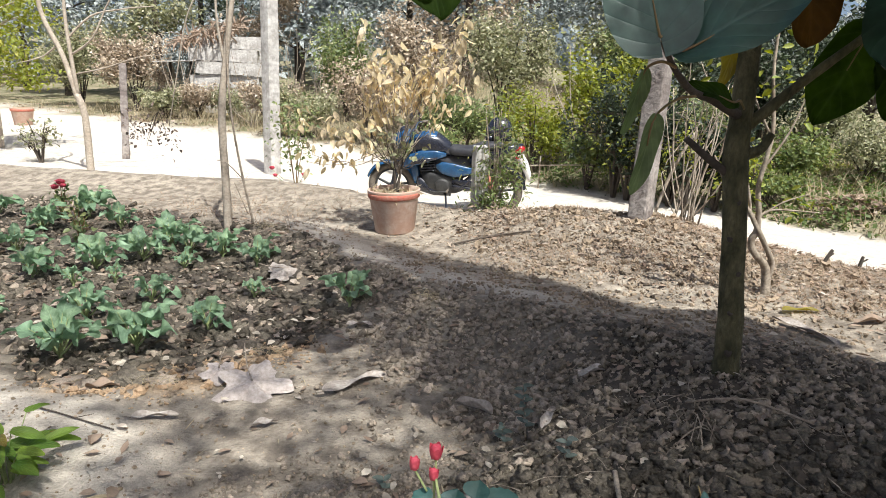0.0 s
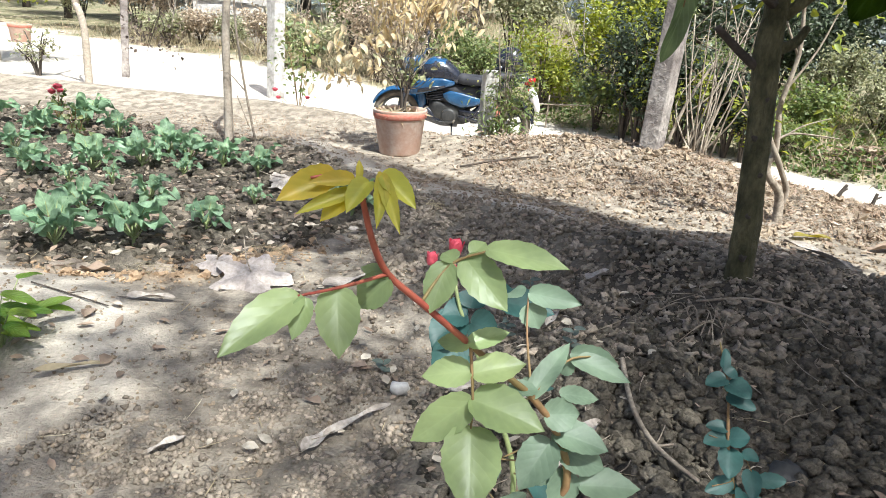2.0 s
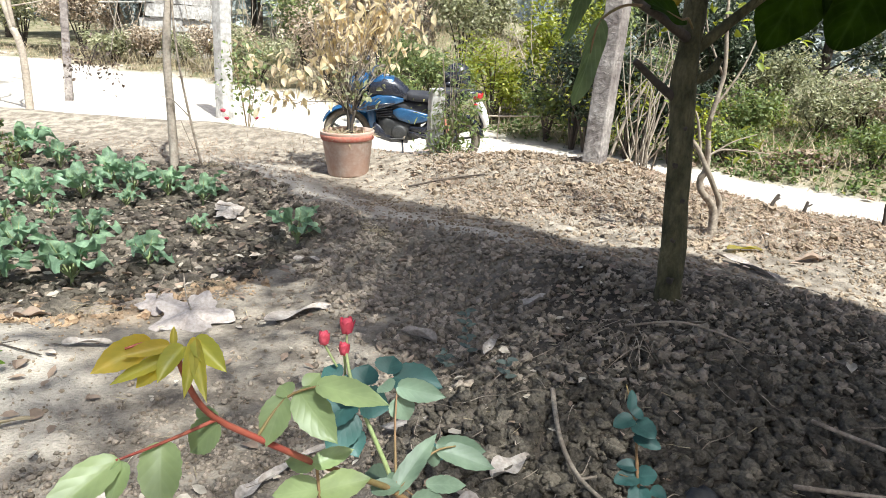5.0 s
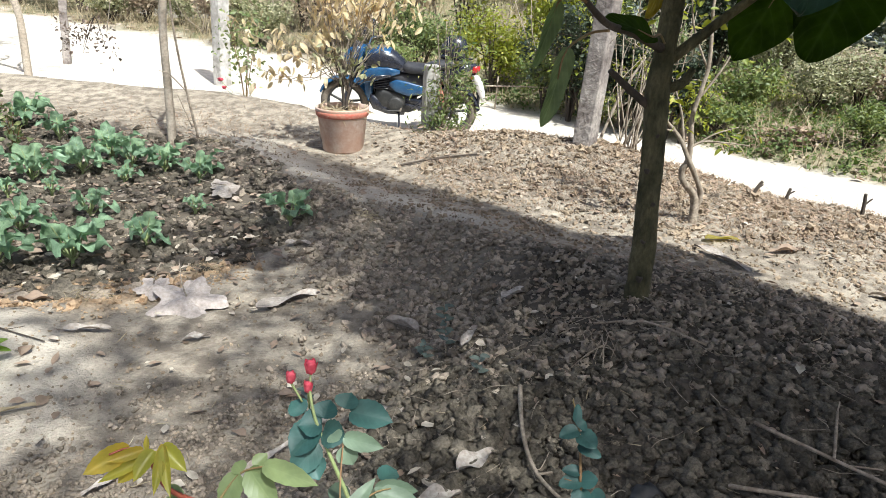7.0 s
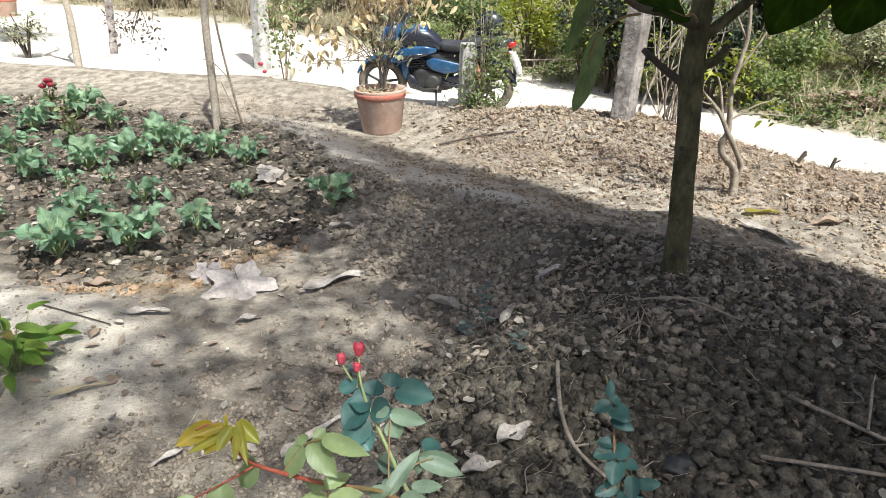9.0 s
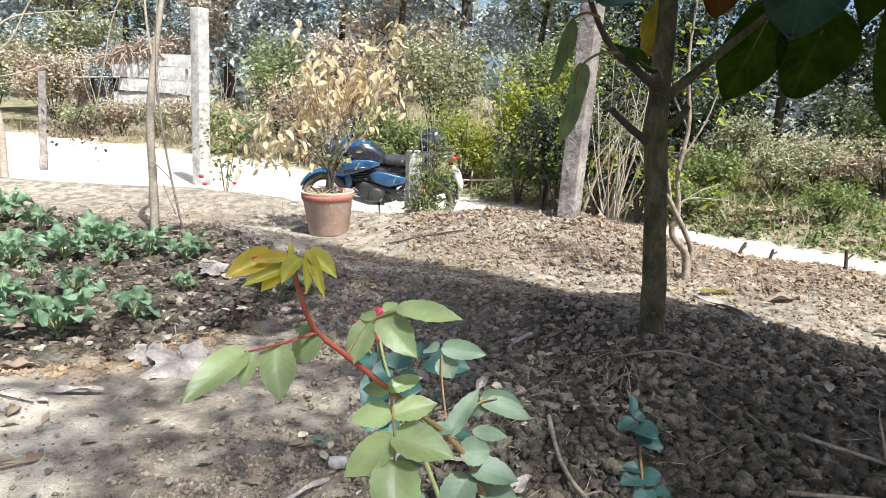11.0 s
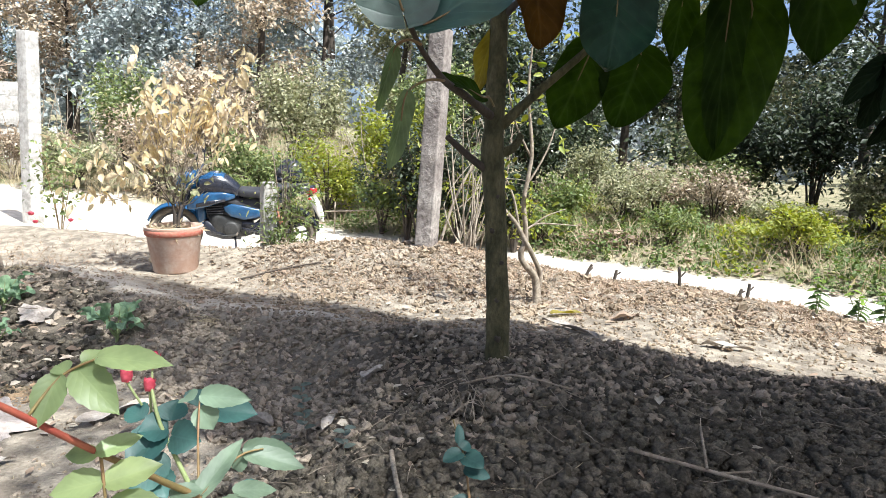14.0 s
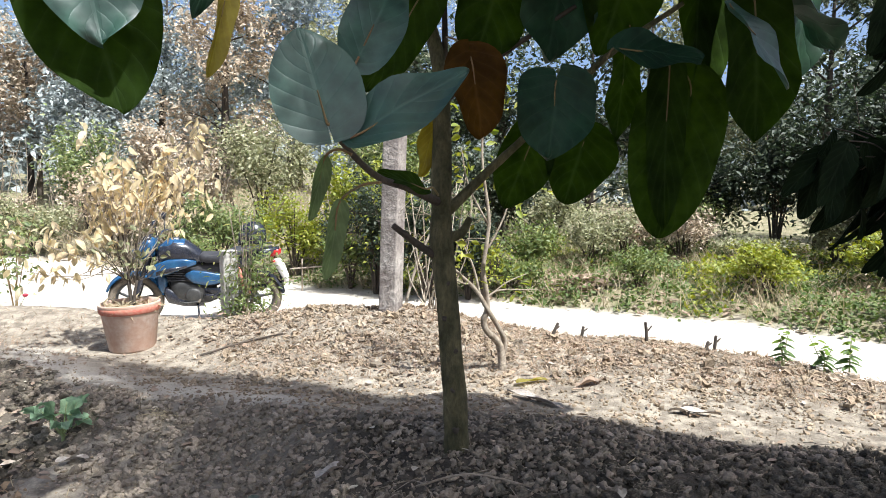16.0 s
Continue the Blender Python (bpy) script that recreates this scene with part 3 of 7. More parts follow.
# unseen tree added behind, its thin crown laid out to dapple bed and path
rng = np.random.default_rng(11)
st, so = limb_tree("shade_tree", (-3.4, -3.2, -0.3), [(-3.4, -3.2, -0.4), (-3.3, -3.1, 2.5), (-3.0, -2.8, 5.0), (-2.7, -2.6, 7.5)], [0.16, 0.13, 0.1, 0.05], BARK, "unseen added tree whose thin airy crown dapples the garden", "tree")
cl = []
hx, hy = sun_way.x / sun_way.z, sun_way.y / sun_way.z
while len(cl) < 19000:
    g = np.array([rng.uniform(-4.6, 2.0), rng.uniform(0.9, 7.4), -0.05])
    # leaf density follows a shade map on the ground, carried up towards the sun
    edge = 6.1 - (0.68 if g[0] < -0.17 else 1.12) * (g[0] + 0.17)
    patch = 0.5 + 0.5 * math.sin(g[0] * 5.1 + 1.7 * math.sin(g[1] * 4.3)) * math.sin(g[1] * 4.7 + 1.1 * math.sin(g[0] * 3.9))
    shade = np.interp(g[1], [0.9, 2.0, 3.0, 3.6, 4.4, 5.5, 6.3], [1.0, 0.9, 0.55, 0.0, -0.45, -0.9, -1.5])
    dense = 0.1 + 0.2 * patch * smooth(-1.6, -0.6, g[0]) + np.interp(g[1], [2.4, 3.4], [0.5, 0.28]) * smooth(-0.35, 0.4, g[0] - shade)
    if g[1] < 2.6 and g[0] < shade:
        dense = 0.2 + 0.2 * patch
    # a gap left so that sun reaches the rose
    dense *= 1 - 0.95 * math.exp(-((g[0] + 0.1) ** 2 + (g[1] - 1.42) ** 2) / 0.12)
    if g[1] > edge or rng.uniform() > dense:
        continue
    up = rng.uniform(6.4, 7.2)
    cl.append(g + up * np.array([hx, hy, 1.0]))
cl = np.array(cl)
for k in range(10):
    c = cl[k * 1500]
    limb(st, so, [(-2.9, -2.75, 5.2 + 0.1 * k), (c + np.array([-2.9, -2.75, 5.6])) / 2 + rng.normal(0, 0.15, 3), c], [0.02, 0.012, 0.005], BARK, "branch", 5)
cv, cf = leaf_cloud(rng, cl, 0.095, 1.2, 0.6)
part("crown", (cv - so, cf), BUSH, st)

# ---- the broad-leaved young tree on the mound ----
bt, bo = limb_tree("broadleaf_tree", (1.41, 2.9, 0.25), [(1.415, 2.885, 0.22), (1.41, 2.9, 0.42), (1.39, 2.93, 0.78), (1.36, 3.0, 1.25), (1.36, 3.02, 1.46), (1.37, 3.1, 2.0), (1.29, 3.17, 2.36), (1.22, 3.22, 2.75)],
                   [0.075, 0.055, 0.049, 0.051, 0.047, 0.034, 0.028, 0.02], BARK, "young tree with a straight grey-green trunk and very large heart-shaped leaves", "tree")
kr = np.random.default_rng(404)
for kx, ky, kz, ks in ((1.38, 2.871, 0.62, 0.014), (1.395, 2.882, 0.79, 0.011), (1.35, 2.912, 0.93, 0.012), (1.37, 2.928, 1.08, 0.011), (1.39, 2.85, 0.45, 0.016)):
    v, f = lump(kr, 2, 0.3)
    part("knot", (v * np.array((ks, ks * 0.7, ks * 1.3)) + np.array((kx, ky, kz)) - bo, f), DARK_BARK, bt)
limb(bt, bo, [(1.34, 3.0, 1.43), (1.133, 2.75, 1.493), (0.974, 2.5, 1.523), (0.85, 2.31, 1.585), (0.749, 2.13, 1.657)], [0.022, 0.016, 0.013, 0.01, 0.007], DARK_BARK)
limb(bt, bo, [(1.35, 3.0, 1.18), (1.24, 2.98, 1.25), (1.13, 2.96, 1.33)], [0.02, 0.017, 0.013], DARK_BARK, "stub")
limb(bt, bo, [(1.38, 3.01, 1.38), (1.55, 2.97, 1.56), (1.71, 2.92, 1.72), (1.98, 2.72, 2.05), (2.22, 2.55, 2.25)], [0.026, 0.02, 0.017, 0.014, 0.01], BARK)
limb(bt, bo, [(1.39, 3.0, 1.27), (1.45, 2.99, 1.3), (1.49, 3.0, 1.36)], [0.024, 0.02, 0.015], BARK, "stub")
limb(bt, bo, [(1.37, 3.08, 1.85), (1.48, 3.02, 1.98), (1.64, 2.92, 2.1), (1.86, 2.78, 2.26)], [0.018, 0.015, 0.012, 0.009], DARK_BARK)
limb(bt, bo, [(1.38, 3.1, 1.95), (1.4, 3.13, 2.15), (1.39, 3.15, 2.55)], [0.016, 0.014, 0.01], DARK_BARK)
limb(bt, bo, [(1.28, 3.17, 2.38), (0.9, 3.1, 2.5), (0.5, 3.0, 2.5), (0.1, 2.86, 2.36), (-0.02, 2.84, 2.28)], [0.016, 0.013, 0.011, 0.008, 0.006], DARK_BARK)
limb(bt, bo, [(1.25, 3.2, 2.6), (1.7, 2.9, 2.6), (2.2, 2.6, 2.45), (2.45, 2.45, 2.33)], [0.016, 0.013, 0.011, 0.008], DARK_BARK)
TREE_N = [0]


def big_leaf(base, tip, width, facing=(0, -0.85, 0.5), material=TREE_LEAF, droop=0.1, cup=0.1, heart=1.0, stalk=None, wave=0.1, label=""):
    TREE_N[0] += 1
    b = np.array(base)
    v, f, uv = blade(b - bo, np.array(tip) - bo, width * 1.15, facing, heart, cup, droop, 0, 16, 8, wave, TREE_N[0] * 1.7)
    leaf = part("leaf", (v, f, uv), material, bt, label)
    if stalk:
        p = np.array(stalk)
        sv, sf = tube([p, (p + b) / 2 + np.array([0, 0, 0.02]), b, b + (np.array(tip) - b) * 0.35 + np.array(facing) * -0.004], [0.005, 0.0045, 0.004, 0.002], 6)
        part("leaf_stalk", (sv - bo, sf), BROWN_STEM, leaf)


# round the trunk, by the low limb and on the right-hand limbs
big_leaf((0.732, 2.100, 1.669), (0.660, 2.160, 1.945), 0.232, (-0.15, -0.85, 0.5), WAXY_SHEEN, heart=0.9, cup=0.0, droop=0.06, wave=0.03, stalk=(0.749, 2.130, 1.657))
big_leaf((0.86, 2.32, 1.90), (1.02, 2.42, 2.22), 0.175, (0.2, -0.8, 0.55), WAXY_SHEEN, heart=0.6, stalk=(0.749, 2.130, 1.657))
big_leaf((0.800, 2.100, 1.635), (1.132, 2.060, 1.845), 0.174, (-0.12, -0.75, 0.65), WAXY_SHEEN, heart=0.35, cup=0.06, droop=0.03, stalk=(0.749, 2.130, 1.657))
big_leaf((0.746, 2.260, 1.583), (0.711, 2.280, 1.385), 0.049, (0.35, -0.8, 0.4), LIT_HANG_LEAF, cup=0.25, heart=0.2, stalk=(0.818, 2.200, 1.591))
big_leaf((0.792, 2.260, 1.448), (0.758, 2.260, 1.201), 0.062, (0.3, -0.75, 0.55), LIT_HANG_LEAF, cup=0.2, heart=0.2, stalk=(0.951, 2.400, 1.510))
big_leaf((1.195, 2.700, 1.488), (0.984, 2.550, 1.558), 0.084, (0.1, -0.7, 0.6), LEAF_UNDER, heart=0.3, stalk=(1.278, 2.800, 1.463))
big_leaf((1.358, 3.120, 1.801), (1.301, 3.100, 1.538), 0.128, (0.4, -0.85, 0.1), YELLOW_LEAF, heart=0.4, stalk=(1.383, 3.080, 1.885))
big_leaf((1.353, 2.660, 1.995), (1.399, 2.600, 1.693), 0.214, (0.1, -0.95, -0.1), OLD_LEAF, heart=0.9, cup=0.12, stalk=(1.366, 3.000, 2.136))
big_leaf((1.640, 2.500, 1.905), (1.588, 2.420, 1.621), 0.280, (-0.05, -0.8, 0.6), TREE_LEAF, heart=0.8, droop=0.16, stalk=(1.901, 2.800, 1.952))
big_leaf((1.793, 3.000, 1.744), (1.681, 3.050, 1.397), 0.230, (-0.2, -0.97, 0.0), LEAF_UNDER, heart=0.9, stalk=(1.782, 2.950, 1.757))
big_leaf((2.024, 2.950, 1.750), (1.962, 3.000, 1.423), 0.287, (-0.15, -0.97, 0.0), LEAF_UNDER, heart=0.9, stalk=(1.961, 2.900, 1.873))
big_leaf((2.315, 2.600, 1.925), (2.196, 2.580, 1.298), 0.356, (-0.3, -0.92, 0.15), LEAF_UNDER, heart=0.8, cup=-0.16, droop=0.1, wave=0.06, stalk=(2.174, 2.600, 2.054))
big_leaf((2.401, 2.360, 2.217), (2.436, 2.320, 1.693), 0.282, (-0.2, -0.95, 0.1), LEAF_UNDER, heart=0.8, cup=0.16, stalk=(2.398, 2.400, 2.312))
big_leaf((2.111, 2.140, 2.120), (2.333, 2.050, 1.883), 0.155, (-0.1, -0.6, 0.8), WAXY_SHEEN, heart=0.5, droop=0.15, stalk=(2.242, 2.400, 2.274))
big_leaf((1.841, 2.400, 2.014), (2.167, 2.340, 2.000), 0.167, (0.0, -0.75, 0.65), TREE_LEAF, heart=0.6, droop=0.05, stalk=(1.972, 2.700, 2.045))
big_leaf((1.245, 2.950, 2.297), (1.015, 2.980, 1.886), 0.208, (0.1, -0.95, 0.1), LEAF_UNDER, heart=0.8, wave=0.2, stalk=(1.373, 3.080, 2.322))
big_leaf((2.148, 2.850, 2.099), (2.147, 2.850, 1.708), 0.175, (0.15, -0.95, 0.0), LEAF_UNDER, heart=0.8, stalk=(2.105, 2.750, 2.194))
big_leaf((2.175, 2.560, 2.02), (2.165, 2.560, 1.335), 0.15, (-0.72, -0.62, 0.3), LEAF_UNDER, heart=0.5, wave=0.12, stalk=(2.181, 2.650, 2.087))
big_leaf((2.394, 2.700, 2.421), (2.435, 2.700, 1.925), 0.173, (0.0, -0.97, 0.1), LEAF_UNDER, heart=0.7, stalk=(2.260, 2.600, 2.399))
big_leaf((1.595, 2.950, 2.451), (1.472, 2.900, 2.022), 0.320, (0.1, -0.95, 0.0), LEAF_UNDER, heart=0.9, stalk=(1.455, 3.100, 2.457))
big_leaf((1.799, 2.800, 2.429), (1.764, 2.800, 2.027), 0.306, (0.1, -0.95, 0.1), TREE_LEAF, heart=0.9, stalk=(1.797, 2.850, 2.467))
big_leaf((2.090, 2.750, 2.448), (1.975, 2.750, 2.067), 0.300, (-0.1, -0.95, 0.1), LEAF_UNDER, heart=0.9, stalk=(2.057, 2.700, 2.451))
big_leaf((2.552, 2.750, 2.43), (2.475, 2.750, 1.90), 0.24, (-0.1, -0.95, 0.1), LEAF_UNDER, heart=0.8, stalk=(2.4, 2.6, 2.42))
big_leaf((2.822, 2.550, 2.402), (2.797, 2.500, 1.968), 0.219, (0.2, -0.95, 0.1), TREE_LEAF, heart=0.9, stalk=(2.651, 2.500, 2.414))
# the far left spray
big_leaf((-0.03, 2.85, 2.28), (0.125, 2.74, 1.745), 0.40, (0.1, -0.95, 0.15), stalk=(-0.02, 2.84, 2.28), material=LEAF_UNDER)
big_leaf((0.02, 2.74, 2.28), (0.08, 2.67, 1.955), 0.30, (0.0, -0.8, 0.55), WAXY_SHEEN, stalk=(-0.02, 2.84, 2.28))
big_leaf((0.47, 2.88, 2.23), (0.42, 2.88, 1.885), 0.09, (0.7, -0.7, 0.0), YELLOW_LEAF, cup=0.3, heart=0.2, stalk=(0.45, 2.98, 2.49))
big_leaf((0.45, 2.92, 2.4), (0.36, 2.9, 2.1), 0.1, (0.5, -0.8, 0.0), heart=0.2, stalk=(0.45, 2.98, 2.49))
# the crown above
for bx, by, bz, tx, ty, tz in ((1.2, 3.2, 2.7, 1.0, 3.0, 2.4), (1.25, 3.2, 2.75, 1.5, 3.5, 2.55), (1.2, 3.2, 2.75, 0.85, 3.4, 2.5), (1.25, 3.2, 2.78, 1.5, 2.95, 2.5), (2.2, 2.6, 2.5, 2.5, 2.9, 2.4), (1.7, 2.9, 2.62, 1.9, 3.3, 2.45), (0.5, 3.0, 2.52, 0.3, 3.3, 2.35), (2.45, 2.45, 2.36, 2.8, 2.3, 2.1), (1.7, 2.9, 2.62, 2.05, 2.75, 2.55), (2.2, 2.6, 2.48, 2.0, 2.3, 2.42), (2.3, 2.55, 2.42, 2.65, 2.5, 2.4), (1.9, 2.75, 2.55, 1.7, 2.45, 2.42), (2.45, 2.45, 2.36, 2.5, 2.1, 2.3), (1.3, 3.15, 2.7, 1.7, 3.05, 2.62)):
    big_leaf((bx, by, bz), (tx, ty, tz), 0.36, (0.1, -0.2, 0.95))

# unseen leaves added overhead to keep skylight off those below
cr = np.random.default_rng(52)
for k in range(34):
    c = np.array((cr.uniform(1.0, 2.8), cr.uniform(1.6, 2.3), cr.uniform(2.5, 2.95)))
    a = cr.uniform(0, 6.28)
    e = c + np.array((0.34 * math.cos(a), 0.34 * math.sin(a), -0.08))
    root = (1.24, 3.2, 2.62) if c[0] < 1.5 else (1.7, 2.9, 2.6) if c[0] < 2.0 else (2.2, 2.6, 2.45)
    big_leaf(tuple(c), tuple(e), 0.3, (0.1, -0.15, 0.95), stalk=root)

# the tree beside it, shade put into its leaves' near-black colour
dt, do = limb_tree("shaded_leaf_tree", (2.95, 1.55, 0.3), [(2.95, 1.55, 0.2), (2.93, 1.56, 1.2), (2.9, 1.6, 2.3), (2.85, 1.62, 3.0)], [0.05, 0.045, 0.035, 0.02], DARK_BARK, "small tree with hanging pointed leaves darkened as if in shade", "tree")
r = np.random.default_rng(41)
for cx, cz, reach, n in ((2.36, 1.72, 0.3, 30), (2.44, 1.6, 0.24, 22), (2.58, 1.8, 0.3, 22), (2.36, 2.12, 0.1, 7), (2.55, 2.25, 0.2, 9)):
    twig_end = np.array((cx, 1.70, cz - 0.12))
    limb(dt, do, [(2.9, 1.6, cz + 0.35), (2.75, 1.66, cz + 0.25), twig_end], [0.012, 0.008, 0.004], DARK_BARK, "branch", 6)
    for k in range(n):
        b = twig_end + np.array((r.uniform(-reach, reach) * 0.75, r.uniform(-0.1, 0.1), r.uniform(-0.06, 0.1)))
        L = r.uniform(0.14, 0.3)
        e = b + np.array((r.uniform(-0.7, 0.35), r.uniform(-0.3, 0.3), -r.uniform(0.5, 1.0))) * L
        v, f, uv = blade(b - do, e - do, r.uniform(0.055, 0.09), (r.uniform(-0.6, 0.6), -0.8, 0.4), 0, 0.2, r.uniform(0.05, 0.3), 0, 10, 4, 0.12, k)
        leaf = part("leaf", (v, f, uv), SHADED_LEAF, dt)
        v, f = tube([twig_end, (twig_end + b) / 2 + np.array((0, 0, 0.02)), b], [0.003, 0.0025, 0.002], 4)
        part("leaf_stalk", (v - do, f), DARK_BARK, leaf)

# ---- the rose bush close by ----
rb = thing("rose_bush", (0.27, 1.02, ground_at(0.27, 1.02)), "rose bush with red young shoot, light leaves and crimson buds", "rose bush")
ro = np.array(rb.location)


def leaning(p):
    """The young top leans a little to one side."""
    return (p[0] - 0.012 * float(smooth(0.95, 1.08, p[2])), p[1], p[2])


def stem(pts, radii, material, name="stem"):
    v, f = tube([leaning(q) for q in pts], radii, 8)
    return part(name, (v - ro, f), material, rb)


gz = float(ro[2])
stem([(0.27, 1.02, gz - 0.03), (0.29, 0.95, gz + 0.3), (0.31, 0.9, gz + 0.6), (0.339, 0.876, 0.763), (0.319, 0.88, 0.83), (0.281, 0.859, 0.887), (0.249, 0.83, 0.925), (0.205, 0.767, 0.99)], [0.007, 0.006, 0.0055, 0.005, 0.0045, 0.004, 0.0035, 0.003], BROWN_STEM)
stem([(0.205, 0.767, 0.99), (0.165, 0.726, 1.045), (0.14, 0.705, 1.076), (0.128, 0.686, 1.11), (0.117, 0.68, 1.155)], [0.0032, 0.003, 0.0028, 0.0026, 0.0022], RED_STEM, "young_shoot")
stem([(0.205, 0.767, 0.995), (0.209, 0.752, 0.944), (0.21, 0.742, 0.917)], [0.0016, 0.0014, 0.001], BROWN_STEM, "leaf_stalk")
stem([(0.14, 0.705, 1.076), (0.11, 0.673, 1.075), (0.084, 0.642, 1.078)], [0.0018, 0.0014, 0.001], RED_STEM, "leaf_stalk")
stem([(0.165, 0.726, 1.045), (0.188, 0.747, 1.073), (0.219, 0.743, 1.09)], [0.0016, 0.0013, 0.001], BROWN_STEM, "leaf_stalk")
stem([(0.117, 0.68, 1.15), (0.1, 0.68, 1.157), (0.085, 0.67, 1.156)], [0.0014, 0.0012, 0.001], RED_STEM, "leaf_stalk")
stem([(0.281, 0.859, 0.887), (0.32, 0.9, 0.913), (0.35, 0.915, 0.915)], [0.0018, 0.0014, 0.001], BROWN_STEM, "leaf_stalk")
stem([(0.281, 0.859, 0.887), (0.275, 0.92, 0.93), (0.275, 0.952, 0.968)], [0.0018, 0.0014, 0.001], BROWN_STEM, "leaf_stalk")
stem([(0.30, 1.06, gz - 0.03), (0.31, 1.1, gz + 0.35), (0.314, 1.108, 0.588), (0.271, 1.112, 0.715), (0.233, 1.129, 0.796), (0.202, 1.156, 0.853), (0.187, 1.179, 0.905)], [0.006, 0.005, 0.0045, 0.004, 0.0035, 0.003, 0.0024], GREEN_STEM)
ROSE_N = [0]


def rose_leaf(base, tip, width, material, facing, cup=0.1, droop=0.1, fold=0.12):
    base, tip = leaning(base), leaning(tip)
    ROSE_N[0] += 1
    k = ROSE_N[0]
    f = Vector(facing) + Vector((math.sin(k * 2.3), math.cos(k * 1.7), math.sin(k * 3.1))) * 0.22
    v, fc, uv = blade(np.array(base) - ro, np.array(tip) - ro, width, f, 0.15, cup, droop, 1, 18, 6, 0.03, k, fold, 0.5)
    part("leaflet", (v, fc, uv), material, rb)


def young(base, tip, width):
    rose_leaf(base, tip, width * 0.95, ROSE_YOUNG, (0.1, -0.8, 0.6), 0.15, 0.12, 0.4)


def fresh(base, tip, width):
    rose_leaf(base, tip, width, ROSE_FRESH, (0.05, -0.72, 0.7))


def mature(base, tip, width):
    rose_leaf(base, tip, width, ROSE_OLD, (0.0, -0.7, 0.72))


def teal(base, tip, width):
    rose_leaf(base, tip, width, ROSE_DARK, (0.0, -0.65, 0.75))


young((0.099, 0.682, 1.156), (0.065, 0.655, 1.143), 0.024)
young((0.113, 0.681, 1.155), (0.087, 0.66, 1.156), 0.013)
young((0.115, 0.678, 1.147), (0.079, 0.653, 1.136), 0.012)
young((0.113, 0.677, 1.145), (0.094, 0.661, 1.129), 0.017)
young((0.124, 0.681, 1.154), (0.113, 0.654, 1.14), 0.018)
young((0.133, 0.683, 1.16), (0.137, 0.642, 1.136), 0.012)
young((0.133, 0.683, 1.16), (0.16, 0.666, 1.144), 0.019)
young((0.133, 0.682, 1.159), (0.151, 0.641, 1.134), 0.012)
young((0.117, 0.681, 1.155), (0.116, 0.686, 1.169), 0.006)
fresh((0.084, 0.642, 1.078), (0.044, 0.591, 1.057), 0.03)
fresh((0.106, 0.672, 1.073), (0.112, 0.637, 1.036), 0.033)
fresh((0.09, 0.641, 1.077), (0.084, 0.622, 1.054), 0.016)
fresh((0.141, 0.703, 1.072), (0.116, 0.695, 1.049), 0.03)
fresh((0.14, 0.704, 1.074), (0.114, 0.726, 1.074), 0.014)
fresh((0.186, 0.747, 1.074), (0.172, 0.723, 1.038), 0.028)
fresh((0.201, 0.749, 1.079), (0.236, 0.716, 1.05), 0.034)
fresh((0.219, 0.743, 1.091), (0.281, 0.712, 1.095), 0.025)
fresh((0.206, 0.75, 1.083), (0.217, 0.764, 1.092), 0.017)
fresh((0.192, 0.748, 1.076), (0.181, 0.76, 1.08), 0.019)
fresh((0.204, 0.76, 0.994), (0.173, 0.769, 0.99), 0.018)
fresh((0.204, 0.76, 0.994), (0.242, 0.774, 1.005), 0.02)
fresh((0.205, 0.76, 0.967), (0.16, 0.758, 0.959), 0.03)
fresh((0.208, 0.76, 0.965), (0.257, 0.765, 0.979), 0.03)
fresh((0.208, 0.751, 0.942), (0.155, 0.736, 0.902), 0.036)
fresh((0.209, 0.751, 0.943), (0.274, 0.727, 0.936), 0.045)
fresh((0.21, 0.742, 0.918), (0.213, 0.683, 0.874), 0.055)
mature((0.278, 0.859, 0.887), (0.326, 0.919, 0.933), 0.026)
mature((0.328, 0.913, 0.918), (0.393, 0.927, 0.9), 0.03)
mature((0.329, 0.911, 0.912), (0.402, 0.904, 0.895), 0.03)
mature((0.33, 0.91, 0.909), (0.313, 0.914, 0.893), 0.027)
mature((0.317, 0.887, 0.879), (0.369, 0.905, 0.867), 0.022)
mature((0.299, 0.87, 0.86), (0.343, 0.88, 0.859), 0.039)
mature((0.315, 0.881, 0.832), (0.382, 0.876, 0.82), 0.043)
mature((0.327, 0.882, 0.806), (0.386, 0.885, 0.785), 0.039)
mature((0.312, 0.877, 0.822), (0.278, 0.84, 0.78), 0.047)
mature((0.334, 0.883, 0.781), (0.333, 0.865, 0.733), 0.042)
mature((0.355, 0.877, 0.765), (0.428, 0.879, 0.77), 0.042)
mature((0.277, 0.954, 0.971), (0.335, 0.933, 0.972), 0.029)
mature((0.268, 0.952, 0.967), (0.252, 0.972, 0.963), 0.027)
mature((0.276, 0.949, 0.958), (0.291, 0.939, 0.932), 0.034)
mature((0.253, 0.843, 0.903), (0.287, 0.854, 0.902), 0.022)
mature((0.278, 0.86, 0.89), (0.28, 0.885, 0.9), 0.023)
mature((0.318, 0.875, 0.817), (0.351, 0.914, 0.806), 0.034)
mature((0.323, 0.881, 0.776), (0.292, 0.897, 0.762), 0.034)
teal((0.214, 1.152, 0.844), (0.173, 1.142, 0.847), 0.055)
teal((0.221, 1.147, 0.835), (0.262, 1.124, 0.834), 0.053)
teal((0.267, 1.162, 0.868), (0.344, 1.14, 0.869), 0.057)
teal((0.255, 1.165, 0.873), (0.263, 1.186, 0.894), 0.047)
teal((0.203, 1.151, 0.843), (0.165, 1.11, 0.803), 0.06)
